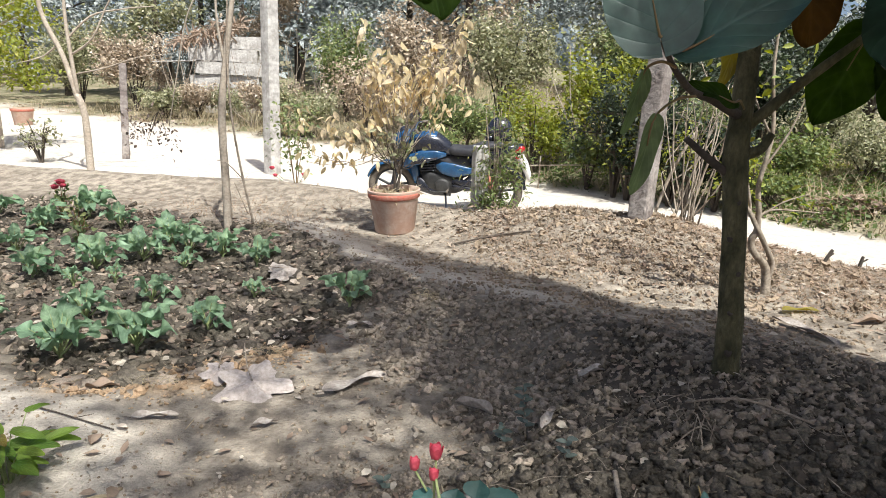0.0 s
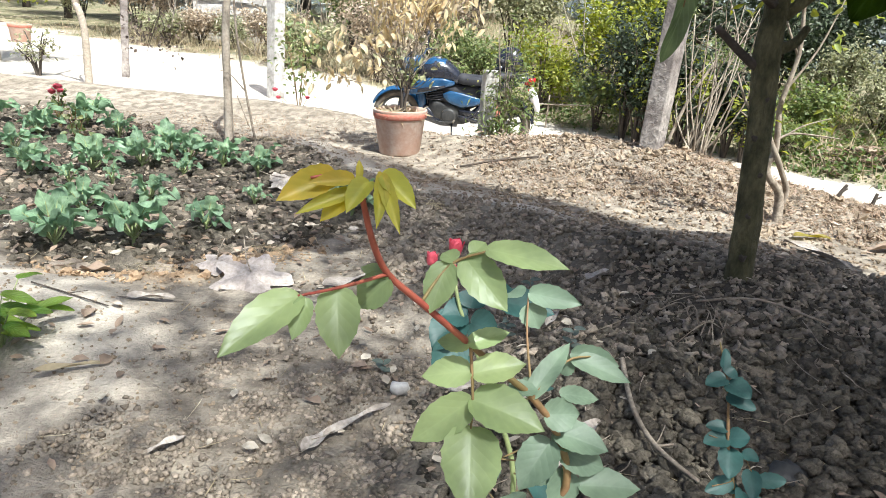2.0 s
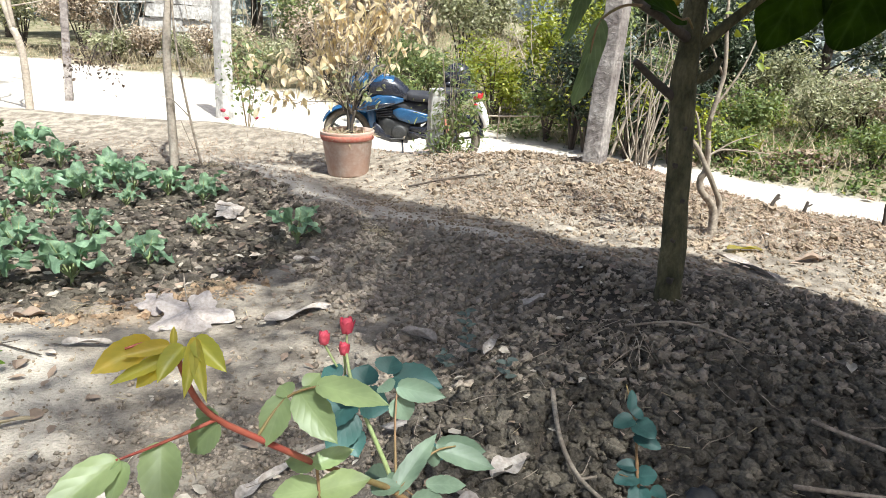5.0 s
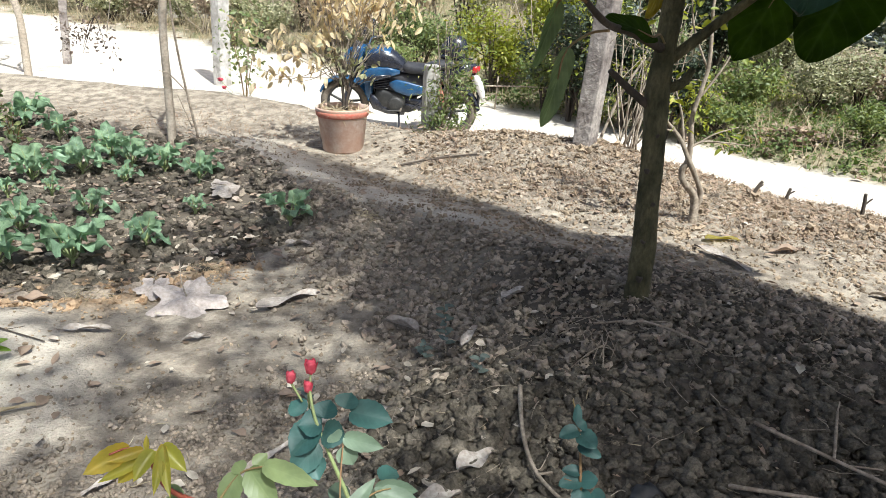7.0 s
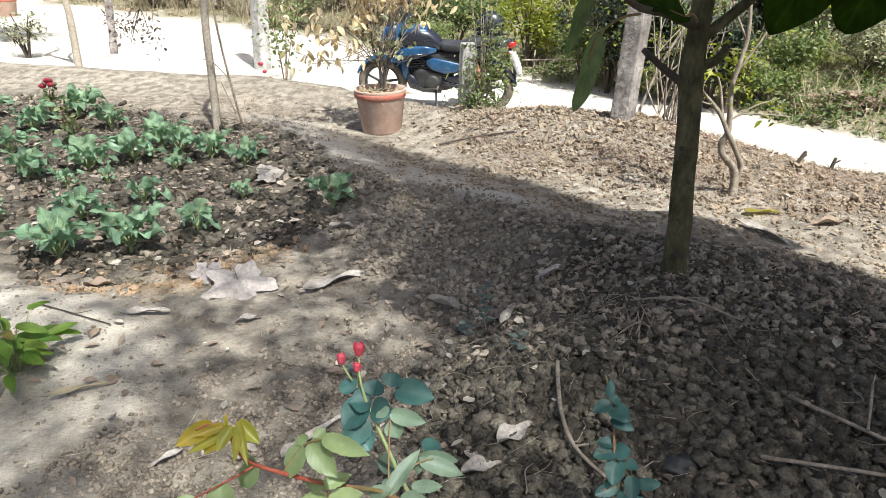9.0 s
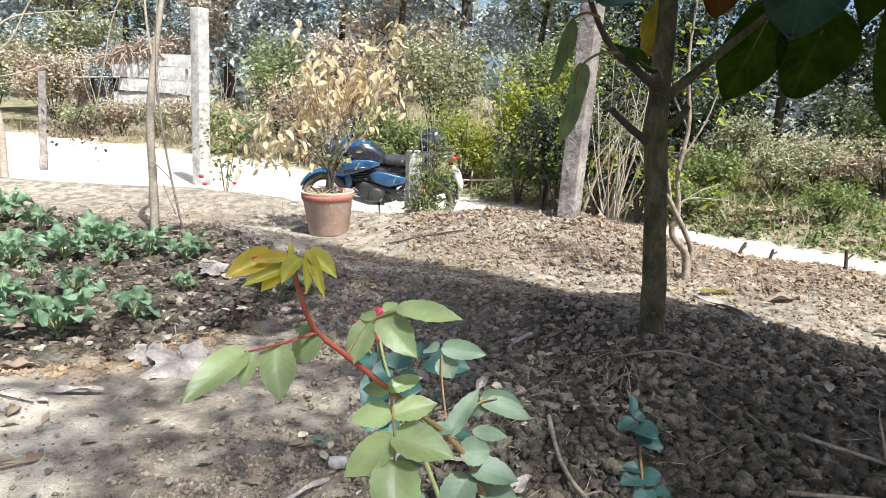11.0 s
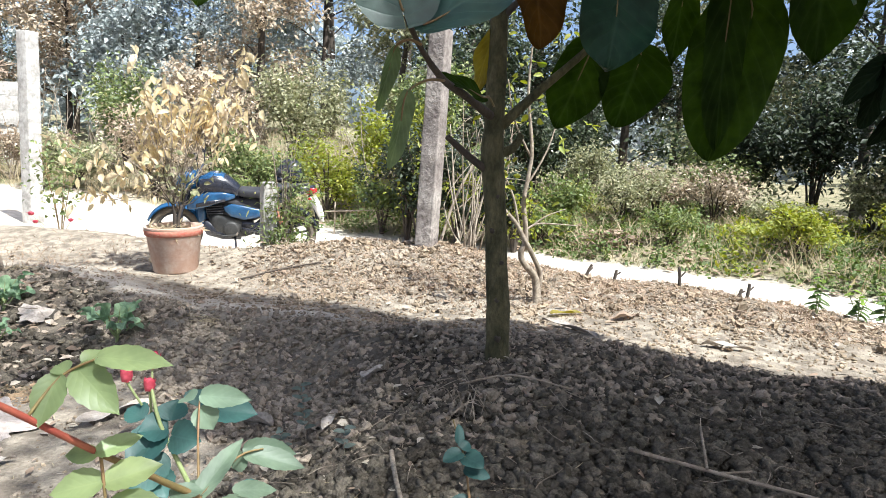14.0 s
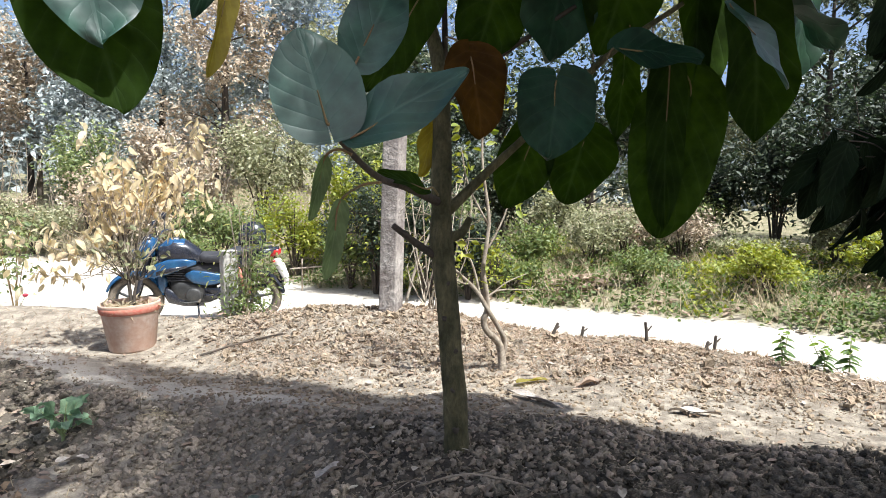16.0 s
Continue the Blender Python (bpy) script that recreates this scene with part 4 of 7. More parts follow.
teal((0.206, 1.137, 0.814), (0.171, 1.094, 0.769), 0.055)
teal((0.218, 1.156, 0.855), (0.225, 1.179, 0.88), 0.05)
teal((0.199, 1.133, 0.781), (0.219, 1.101, 0.761), 0.046)
teal((0.178, 1.168, 0.855), (0.152, 1.185, 0.867), 0.04)
# lower leaves, down the stems
for k in range(26):
    z = 0.18 + 0.021 * k
    a = k * 2.4
    sx, sy = (0.305, 0.93) if k % 2 else (0.312, 1.1)
    r = 0.035 + 0.012 * (k % 3)
    b = (sx + math.cos(a) * r, sy + math.sin(a) * r, z + gz)
    stem([(sx, sy, z + gz - 0.01), b], [0.0014, 0.001], BROWN_STEM, "leaf_stalk")
    (mature if k % 3 else teal)(b, (sx + math.cos(a) * (r + 0.06), sy + math.sin(a) * (r + 0.06), z + gz - 0.012), 0.042)


def bud(place, r, open_up):
    """A crimson bud: wrapped petals over a green cup, on its own short stalk."""
    x, y, z = place
    r = r * 0.7
    prof = [(0.0, -r * 1.1), (r * 0.75, -r * 0.9), (r, -r * 0.1), (r * 0.85, r * 0.7), (r * (0.25 + open_up), r * 1.35), (r * 0.1, r * 1.2), (0, r * 1.1)]
    v, f = lathe(prof, 14, 0.12)
    b = part("bud", (v + np.array(place) - ro, f), PETAL, rb, "crimson rosebud")
    pv = []
    for k in range(5):
        a = k * 1.257
        bx = (math.cos(a) * r * 0.8, math.sin(a) * r * 0.8, -r)
        tx = (math.cos(a) * r * (1.1 + open_up), math.sin(a) * r * (1.1 + open_up), r * 1.3)
        v, f, uv = blade(bx, tx, r * 1.5, (math.cos(a), math.sin(a), 0.2), 0, -0.2, 0.05, 0, 6, 4)
        pv.append((v, f))
    v, f = joined(*pv)
    part("petals", (v + np.array(place) - ro, f), PETAL, b)
    v, f = tube([(x, y, z - r), (0.19 + (x - 0.19) * 0.4, 1.178, z - 0.045)], [0.0022, 0.0018], 6)
    part("bud_stalk", (v - ro, f), GREEN_STEM, b)


bud((0.152, 1.186, 0.917), 0.0125, 0.1)
bud((0.187, 1.194, 0.936), 0.0145, 0.35)
bud((0.185, 1.18, 0.903), 0.012, 0.1)

# ---- the blue-green sapling on the mound ----
sp = thing("rose_sapling", (0.86, 1.44, ground_at(0.86, 1.44)), "thin upright rose sapling with small blue-green leaves", "rose plant")
ro2 = np.array(sp.location)
v, f = tube([(0.87, 1.44, ro2[2] - 0.03), (0.865, 1.461, 0.307), (0.836, 1.499, 0.433), (0.826, 1.543, 0.549), (0.799, 1.577, 0.645)], [0.005, 0.0042, 0.0035, 0.0028, 0.0015], 7)
part("stem", (v - ro2, f), BROWN_STEM, sp)
for pts in ([(0.84, 1.49, 0.41), (0.868, 1.493, 0.42), (0.89, 1.475, 0.388), (0.906, 1.468, 0.371)], [(0.83, 1.52, 0.5), (0.835, 1.505, 0.447), (0.79, 1.5, 0.455)], [(0.822, 1.54, 0.566), (0.85, 1.52, 0.56)], [(0.85, 1.47, 0.38), (0.846, 1.466, 0.365), (0.8, 1.45, 0.36)]):
    v, f = tube(pts, [0.0014] * len(pts), 5)
    part("leaf_stalk", (v - ro2, f), BROWN_STEM, sp)


def sap(base, tip, width):
    ROSE_N[0] += 1
    k = ROSE_N[0]
    fc = Vector((0, -0.6, 0.78)) + Vector((math.sin(k * 2.3), math.cos(k * 1.7), 0)) * 0.25
    v, f, uv = blade(np.array(base) - ro2, np.array(tip) - ro2, width, fc, 0.2, 0.1, 0.1, 1, 14, 6, 0.03, k, 0.1)
    part("leaflet", (v, f, uv), ROSE_DARK, sp)


sap((0.81, 1.554, 0.595), (0.815, 1.572, 0.634), 0.027)
sap((0.815, 1.545, 0.575), (0.766, 1.521, 0.57), 0.042)
sap((0.817, 1.548, 0.582), (0.834, 1.555, 0.597), 0.039)
sap((0.822, 1.54, 0.566), (0.854, 1.494, 0.564), 0.054)
sap((0.821, 1.528, 0.541), (0.871, 1.492, 0.536), 0.036)
sap((0.835, 1.505, 0.447), (0.776, 1.486, 0.449), 0.045)
sap((0.838, 1.506, 0.447), (0.874, 1.491, 0.464), 0.048)
sap((0.84, 1.496, 0.427), (0.825, 1.437, 0.396), 0.054)
sap((0.868, 1.493, 0.422), (0.896, 1.471, 0.423), 0.036)
sap((0.886, 1.477, 0.389), (0.879, 1.419, 0.36), 0.042)
sap((0.906, 1.468, 0.371), (0.957, 1.454, 0.39), 0.036)
sap((0.846, 1.466, 0.365), (0.785, 1.44, 0.354), 0.039)
sap((0.833, 1.515, 0.467), (0.787, 1.518, 0.47), 0.033)
for k in range(9):
    z = ro2[2] + 0.03 + 0.02 * k
    a = k * 2.1
    sap((0.866 + 0.012 * math.cos(a), 1.45 + 0.012 * math.sin(a), z), (0.866 + 0.07 * math.cos(a), 1.45 + 0.07 * math.sin(a), z + 0.005), 0.034)


SEED_LEAF = foliage("dusty_seedling_leaf", (0.12, 0.15, 0.125), (0.17, 0.20, 0.17), None, 0.2, 0.6, False, True, 0.3, 0.3)


def seedling(x, y, h, n, label, tilt=0.0):
    z0 = ground_at(x, y)
    t = thing("seedling", (x, y, z0), label, "seedling", "seedlings on the mound")
    v, f = tube([(0, 0, -0.02), (tilt * 0.4, 0.01, h * 0.5), (tilt, 0.0, h)], [0.004, 0.003, 0.0015], 6)
    part("stem", (v, f), TWIG, t)
    for k in range(n):
        a, zz = k * 2.4, h * (0.25 + 0.75 * k / n)
        c = np.array((tilt * zz / h, 0, zz))
        e = c + np.array((math.cos(a) * 0.042, math.sin(a) * 0.042, 0.012))
        v, f, uv = blade(c, e, 0.022, (0, -0.4, 0.9), 0.1, 0.1, 0.15, 0, 8, 4)
        part("leaf", (v, f, uv), SEED_LEAF, t)


seedling(0.55, 2.73, 0.26, 14, "thin seedling with small grey-green leaves on the dug mound", -0.03)
seedling(0.45, 2.71, 0.1, 8, "low seedling with small grey-green leaves on the dug mound")
seedling(0.66, 2.42, 0.12, 6, "withered low seedling on the dug mound")
seedling(-0.02, 2.45, 0.06, 5, "tiny pale seedling on bare earth")

# ---- the cabbage bed ----
HEART_LEAF = foliage("young_cabbage_leaf", (0.22, 0.33, 0.19), (0.30, 0.40, 0.235), None, 0.32, 0.5, True, True, 0.3, 0.6)


def cabbage(x, y, size, n, seed, label="young cabbage plant with floppy blue-green leaves in dug soil"):
    r = np.random.default_rng(seed)
    t = thing("cabbage_plant", (x, y, ground_at(x, y) + 0.005), label, "cabbage plant", "cabbages in the bed")
    v, f = tube([(0, 0, -0.02), (0.004, 0, 0.03), (0.0, 0.004, 0.06 * size / 0.25)], [0.011, 0.01, 0.007], 7)
    part("stalk", (v, f), GREEN_STEM, t)
    for k in range(n):
        a = k * 2.4 + r.uniform(-0.4, 0.4)
        L = size * r.uniform(0.7, 1.1) * (0.65 + 0.35 * (1 - k / n))
        out = np.array((math.cos(a), math.sin(a), 0))
        lift = 0.6 + 0.7 * k / n + r.uniform(-0.15, 0.15)
        p0 = np.array((0, 0, 0.02 + 0.03 * k / n))
        p1 = p0 + out * L * 0.28 + np.array((0, 0, L * 0.46 * lift))
        p2 = p1 + out * L * 0.55 * (1.1 - 0.4 * lift) + np.array((0, 0, L * 0.62 * (lift - 0.2)))
        fc = -out * 0.55 + np.array((0, 0, 0.85))
        v, f, uv = blade(p1, p2, L * r.uniform(0.40, 0.54), fc, 0.15, 0.06, r.uniform(0.15, 0.5), 1, 18, 6, 0.3, r.uniform(0, 9))
        leaf = part("leaf", (v, f, uv), CABBAGE if k < n * 0.6 else HEART_LEAF, t)
        v, f = tube([p0, (p0 + p1) / 2 + np.array((0, 0, -0.01)), p1, p1 + (p2 - p1) * 0.5], [0.006, 0.005, 0.004, 0.0015], 6)
        part("leaf_rib", (v, f), GREEN_STEM, leaf)
    return t


for k, (x, y, s, n) in enumerate(((-0.47, 4.46, 0.22, 8), (-1.97, 3.63, 0.24, 11), (-1.61, 3.79, 0.26, 11), (-1.32, 4.14, 0.19, 8), (-2.13, 4.20, 0.21, 8), (-1.87, 4.58, 0.17, 8), (-2.99, 5.02, 0.25, 11), (-2.64, 5.29, 0.25, 11), (-2.39, 5.58, 0.26, 11), (-1.97, 5.38, 0.14, 6), (-1.38, 5.42, 0.20, 8), (-1.76, 5.70, 0.23, 11), (-2.09, 5.83, 0.22, 8), (-2.36, 6.06, 0.24, 11), (-2.34, 4.99, 0.11, 6), (-3.79, 6.46, 0.26, 11), (-3.72, 7.20, 0.30, 11), (-3.11, 6.65, 0.22, 8), (-1.21, 4.76, 0.11, 6), (-3.54, 5.69, 0.22, 8), (-2.58, 4.85, 0.13, 6), (-3.35, 4.55, 0.24, 10), (-2.75, 4.1, 0.2, 9), (-4.3, 6.0, 0.25, 10), (-4.6, 7.0, 0.25, 10), (-3.9, 5.1, 0.22, 9))):
    cabbage(x, y, s * 1.28, n + 1, 100 + k)

# the leafy weed at the path's edge
lw = thing("leafy_weed", (-1.45, 2.39, ground_at(-1.45, 2.39)), "bright yellow-green leafy plant beside the trodden path", "leafy plant")
r = np.random.default_rng(5)
for k in range(44):
    a, rad, zz = r.uniform(0, 6.28), r.uniform(0.02, 0.22), r.uniform(0.05, 0.24)
    b = np.array((math.cos(a) * rad * 0.6, math.sin(a) * rad, zz))
    e = b + np.array((math.cos(a) * 0.12, math.sin(a) * 0.12, r.uniform(-0.03, 0.05)))
    v, f, uv = blade(b, e, r.uniform(0.04, 0.055), (0, -0.35, 0.9), 0.2, 0.12, 0.2, 0, 8, 4, 0.05, k)
    part("leaf", (v, f, uv), YELLOW_LEAF if k in (5, 19) else LEAFY, lw)
    v, f = tube([(0.02 * math.cos(a), 0.02 * math.sin(a), -0.02), b * np.array((0.6, 0.6, 0.6)), b], [0.003, 0.0025, 0.002], 5)
    part("stem", (v, f), GREEN_STEM, lw)


def rose_in_bed(x, y, h, blooms, label, name="rose_bush", leaf=BUSH, n=60, petal=PETAL):
    z0 = ground_at(x, y)
    rg = np.random.default_rng(int(abs(x * 100)) + 7)
    t = thing(name, (x, y, z0), label, "rose bush", "roses in the garden")
    pts = []
    for k in range(5):
        a = k * 1.3
        top = np.array((math.cos(a) * 0.18 * h, math.sin(a) * 0.14 * h, h * rg.uniform(0.7, 1.0)))
        v, f = tube([(0, 0, -0.03), top * np.array((0.4, 0.4, 0.5)), top], [0.007, 0.005, 0.003], 6)
        part("stem", (v, f), BROWN_STEM, t)
        pts.append(top * rg.uniform(0.35, 1.0, (n // 5, 1)) + rg.normal(0, 0.055 * h + 0.02, (n // 5, 3)))
    v, f = leaf_cloud(rg, np.vstack(pts), 0.06, aspect=0.65, fine=True)
    part("leaves", (v, f), leaf, t)
    for bx, by, bz, br in blooms:
        prof = [(0, -br * 0.7), (br * 0.7, -br * 0.5), (br, 0.1 * br), (br * 0.8, br * 0.6), (br * 0.45, br * 0.55), (br * 0.4, br * 0.75), (0, br * 0.6)]
        v, f = lathe(prof, 12, 0.15)
        b = part("bloom", (v + np.array((bx, by, bz)), f), petal, t, "open crimson bloom")
        pv = []
        for k in range(9):
            a = k * 0.7
            pv.append(blade((bx, by, bz - br * 0.3), (bx + math.cos(a) * br * 1.25, by + math.sin(a) * br * 1.25, bz + br * (0.2 + 0.3 * (k % 2))), br * 1.1, (0, 0, 1), 0, 0.2, 0.1, 0, 5, 4)[:2])
        v, f = joined(*pv)
        part("petals", (v, f), petal, b)
        v, f = tube([(bx * 0.5, by * 0.5, bz * 0.5), (bx, by, bz - br * 0.4)], [0.004, 0.003], 5)
        part("flower_stalk", (v, f), GREEN_STEM, b)


rose_in_bed(-3.84, 6.92, 0.42, ((0.0, 0.0, 0.42, 0.042), (-0.05, -0.02, 0.37, 0.036), (0.04, -0.03, 0.39, 0.032)), "low rose bush with a cluster of crimson blooms among the cabbages")
rose_in_bed(-3.17, 6.03, 0.36, (), "thin rose bush with sparse dark leaves in the cabbage bed", n=40)
rose_in_bed(-1.93, 9.1, 1.35, ((-0.32, 0.0, 0.3, 0.035), (-0.28, 0.02, 0.2, 0.03), (0.12, -0.05, 0.24, 0.03)), "straggling pale-leaved rose bush with dark red blooms beside the road", leaf=BUSH, n=330)

# ---- terracotta pots ----


def clay_pot(x, y, rim_r, h, label, name="clay_pot", lean=0.0):
    z0 = ground_at(x, y)
    t = thing(name, (x, y, z0 - 0.01), label, "plant pot", "clay pots by the road")
    R, b = rim_r, rim_r * 0.76
    prof = [(0, 0), (b * 0.96, 0), (b, 0.012), (R * 0.93, h * 0.80), (R * 0.955, h * 0.82), (R * 0.985, h * 0.83), (R * 0.985, h * 0.855), (R * 0.955, h * 0.865), (R * 0.985, h * 0.89), (R, h * 0.95), (R * 1.015, h * 0.985), (R, h), (R * 0.94, h), (R * 0.92, h * 0.9), (R * 0.9, h * 0.86), (0, h * 0.86)]
    v, f = lathe(prof[:-2] + [(R * 0.88, h * 0.84), (0, h * 0.84)], 40)
    body = part("body", (v, f), CLAY, t)
    ring = [(R * 0.945, h * 0.80), (R * 0.990, h * 0.825), (R * 0.996, h * 0.885), (R * 1.004, h * 0.93), (R * 0.97, h * 0.94)]
    v, f = lathe(ring, 40)
    part("painted_band", (v, f), RED_PAINT, body, "faded red painted band")
    rg = np.random.default_rng(3)
    a, rr = rg.uniform(0, 6.28, 260), R * 0.85 * np.sqrt(rg.uniform(0, 1, 260))
    v, f = leaf_cloud(rg, np.stack([np.cos(a) * rr, np.sin(a) * rr, h * 0.86 + rg.uniform(0.0, 0.05, 260)], 1), 0.09, 1.0, 0.2)
    part("straw_mulch", (v, f), STRAW, body, "dry straw and leaves on the soil")
    t.rotation_euler = Euler((0, radians(lean), 0))
    return t


clay_pot(-0.36, 6.62, 0.255, 0.42, "round terracotta pot with a faded red band under its rim", lean=-3)
clay_pot(-10.04, 16.05, 0.25, 0.42, "small terracotta pot standing across the yard")


def potted_shrub():
    z0 = ground_at(-0.36, 6.62) + 0.34
    rg = np.random.default_rng(21)
    t = thing("potted_shrub", (-0.36, 6.62, z0), "half-bare shrub with pale yellow leaves growing in the clay pot", "shrub")
    dull, pale = [], []
    for k in range(3):
        a = k * 2.1
        p0 = np.array((0.05 * math.cos(a), 0.05 * math.sin(a), 0.26))
        part("stem", tube([(0.015 * math.cos(a), 0.015 * math.sin(a), -0.06), (0.02 * math.cos(a), 0.02 * math.sin(a), 0.12), p0], [0.019, 0.014, 0.008], 8), DARK_BARK, t)
        for j in range(4):
            aa = a + rg.uniform(-0.9, 0.9)
            e = np.array((math.cos(aa) * rg.uniform(0.12, 0.36), math.sin(aa) * rg.uniform(0.1, 0.3), rg.uniform(0.35, 0.75)))
            part("branch", tube([p0, (p0 + e) / 2 + rg.normal(0, 0.05, 3), e], [0.007, 0.004, 0.002], 5), DARK_BARK, t)
            dull.append(p0 + (e - p0) * rg.uniform(0.4, 1.1, (7, 1)) + rg.normal(0, 0.06, (7, 3)))
    # thin arching sprays whose pale leaves hang from the outer half
    def spray(e, n, low, wide):
        m = e * 0.55 + np.array((0, 0, 0.12 * np.linalg.norm(e))) + rg.normal(0, 0.03, 3)
        o = np.array((rg.normal(0, 0.03), rg.normal(0, 0.03), rg.uniform(0.2, 0.5)))
        part("branch", tube([o, m, e], [0.0045, 0.003, 0.0013], 5), TWIG, t)
        q = rg.uniform(low, 1.03, (n, 1))
        c = (1 - q) ** 2 * o + 2 * q * (1 - q) * m + q * q * e
        pale.append(c + rg.normal(0, wide, (n, 3)))
    for k in range(26):
        spray(np.array((rg.uniform(-0.4, 0.78), rg.uniform(-0.22, 0.22), rg.uniform(0.85, 1.72))), 14, 0.5, 0.055)
    for k in range(5):
        spray(np.array((rg.uniform(-0.35, 0.0), rg.uniform(-0.2, 0.2), rg.uniform(0.9, 1.65))), 8, 0.5, 0.05)
    for k in range(9):
        spray(np.array((rg.uniform(-1.0, -0.4), rg.uniform(-0.2, 0.25), rg.uniform(0.1, 0.8))), 10, 0.4, 0.05)
    part("leaves", leaf_cloud(rg, np.vstack(dull), 0.07, aspect=0.5, fine=True), OLIVE, t)
    part("pale_leaves", leaf_cloud(rg, np.vstack(pale), 0.1, aspect=0.46, fine=True, hang=1.3), BUFF_LEAF, t, "pale yellow dying leaves")


potted_shrub()


# ---- posts, poles and bare trees ----
DARK_BROWN = foliage("purplish_leaf", (0.16, 0.125, 0.10), (0.26, 0.19, 0.15), None, 0.2, 0.6)

def post(x, y, w, d, z1, turn, lean, material, label, name="concrete_post"):
    z0 = ground_at(x, y)
    t = thing(name, (x, y, z0), label, "post", "posts along the road")
    bm = box(-w / 2, w / 2, -d / 2, d / 2, -0.25, z1 - z0, 0.012, 2)
    bmesh.ops.subdivide_edges(bm, edges=[e for e in bm.edges if abs(e.verts[0].co.z - e.verts[1].co.z) > 0.5], cuts=22, use_grid_fill=True)
    for v in bm.verts:
        n = noise.noise(v.co * 7 + Vector((x, y, 0))) * 0.012 + noise.noise(v.co * 23) * 0.005
        v.co.x += n
        v.co.y += n * 0.7
    part("shaft", bm, material, t)
    t.rotation_euler = Euler((0, radians(lean), radians(turn)))
    return t


post(-2.58, 10.35, 0.185, 0.185, 2.44, 52, 0, WHITEWASH, "whitewashed weathered square concrete post by the road")
post(1.84, 5.98, 0.17, 0.16, 2.3, 50, 2, CONCRETE, "rough stained square concrete post by the road")
post(-5.35, 11.4, 0.11, 0.11, 1.44, 22, 2, CONCRETE, "short thin grey concrete fence post by the road")
post(0.47, 7.15, 0.15, 0.10, 0.82, 24, -1, WHITEWASH, "short whitish square post beside the parked motorcycle")


def bare_tree(name, place, runs, material, label, category="tree", group=""):
    t = thing(name, place, label, category, group)
    o = np.array(place)
    for k, (pts, rad) in enumerate(runs):
        v, f = tube(pts, rad, 8, 0.1)
        part("trunk" if k == 0 else "branch", (v - o, f), material, t)
    return t


yz = ground_at(-5.06, 9.74)
bare_tree("bare_tree", (-5.06, 9.74, yz), [
    ([(-5.06, 9.74, yz - 0.1), (-5.07, 9.74, 0.68), (-5.16, 9.74, 1.01)], [0.055, 0.048, 0.045]),
    ([(-5.15, 9.74, 0.95), (-5.30, 9.74, 1.51), (-5.53, 9.74, 2.03), (-5.55, 9.74, 2.36), (-5.42, 9.79, 3.08), (-5.52, 9.79, 3.76)], [0.042, 0.036, 0.032, 0.03, 0.02, 0.012]),
    ([(-5.14, 9.74, 0.97), (-5.19, 9.71, 1.74), (-5.20, 9.71, 2.27), (-5.10, 9.66, 2.93), (-5.00, 9.66, 3.59)], [0.03, 0.026, 0.022, 0.018, 0.01]),
    ([(-5.21, 9.71, 1.74), (-4.87, 9.74, 2.06), (-4.47, 9.79, 2.17), (-4.00, 9.79, 2.23)], [0.016, 0.014, 0.01, 0.006]),
    ([(-5.18, 9.73, 1.54), (-4.82, 9.66, 1.78), (-4.53, 9.66, 2.30), (-4.11, 9.66, 2.74)], [0.016, 0.013, 0.01, 0.005]),
    ([(-5.35, 9.74, 1.68), (-5.62, 9.79, 1.50), (-6.01, 9.79, 1.39)], [0.014, 0.01, 0.006]),
    ([(-5.17, 9.74, 1.28), (-4.70, 9.66, 1.38), (-4.17, 9.59, 1.55), (-3.84, 9.59, 1.59)], [0.012, 0.01, 0.008, 0.004]),
    ([(-5.44, 9.79, 2.55), (-5.81, 9.93, 2.98), (-6.06, 9.93, 3.39)], [0.014, 0.01, 0.005])], PALE_BARK, "leafless pale-barked young tree forking low", group="bare young trees")
pz = ground_at(-2.04, 6.70)
bare_tree("bare_sapling", (-2.04, 6.70, pz), [
    ([(-2.04, 6.70, pz - 0.1), (-2.05, 6.70, 0.36), (-2.06, 6.70, 1.06), (-2.00, 6.70, 1.60), (-1.92, 6.70, 2.11), (-1.82, 6.70, 2.58), (-1.72, 6.70, 3.40)], [0.046, 0.04, 0.036, 0.03, 0.024, 0.016, 0.01]),
    ([(-2.02, 6.70, 1.53), (-2.07, 6.68, 2.00), (-2.05, 6.68, 2.71)], [0.014, 0.011, 0.006]),
    ([(-1.90, 6.70, 2.17), (-2.14, 6.68, 2.20), (-2.33, 6.68, 1.97), (-2.46, 6.68, 1.44), (-2.57, 6.68, 0.92)], [0.009, 0.008, 0.007, 0.006, 0.003])], PALE_BARK, "leafless straight pale sapling at the end of the cabbage bed", group="bare young trees")
sz = ground_at(-1.76, 6.64)
bare_tree("dry_stick", (-1.76, 6.64, sz), [
    ([(-1.76, 6.64, sz - 0.05), (-1.87, 6.63, 0.53), (-1.95, 6.63, 1.11), (-1.97, 6.65, 1.76), (-1.93, 6.68, 2.59)], [0.012, 0.011, 0.01, 0.008, 0.005]),
    ([(-1.85, 6.63, 0.44), (-2.00, 6.63, 0.59), (-2.10, 6.63, 0.62)], [0.006, 0.005, 0.003]),
    ([(-1.82, 6.63, 0.11), (-1.94, 6.63, 0.41)], [0.005, 0.004])], TWIG, "thin dry stick tied against the sapling", "stick")

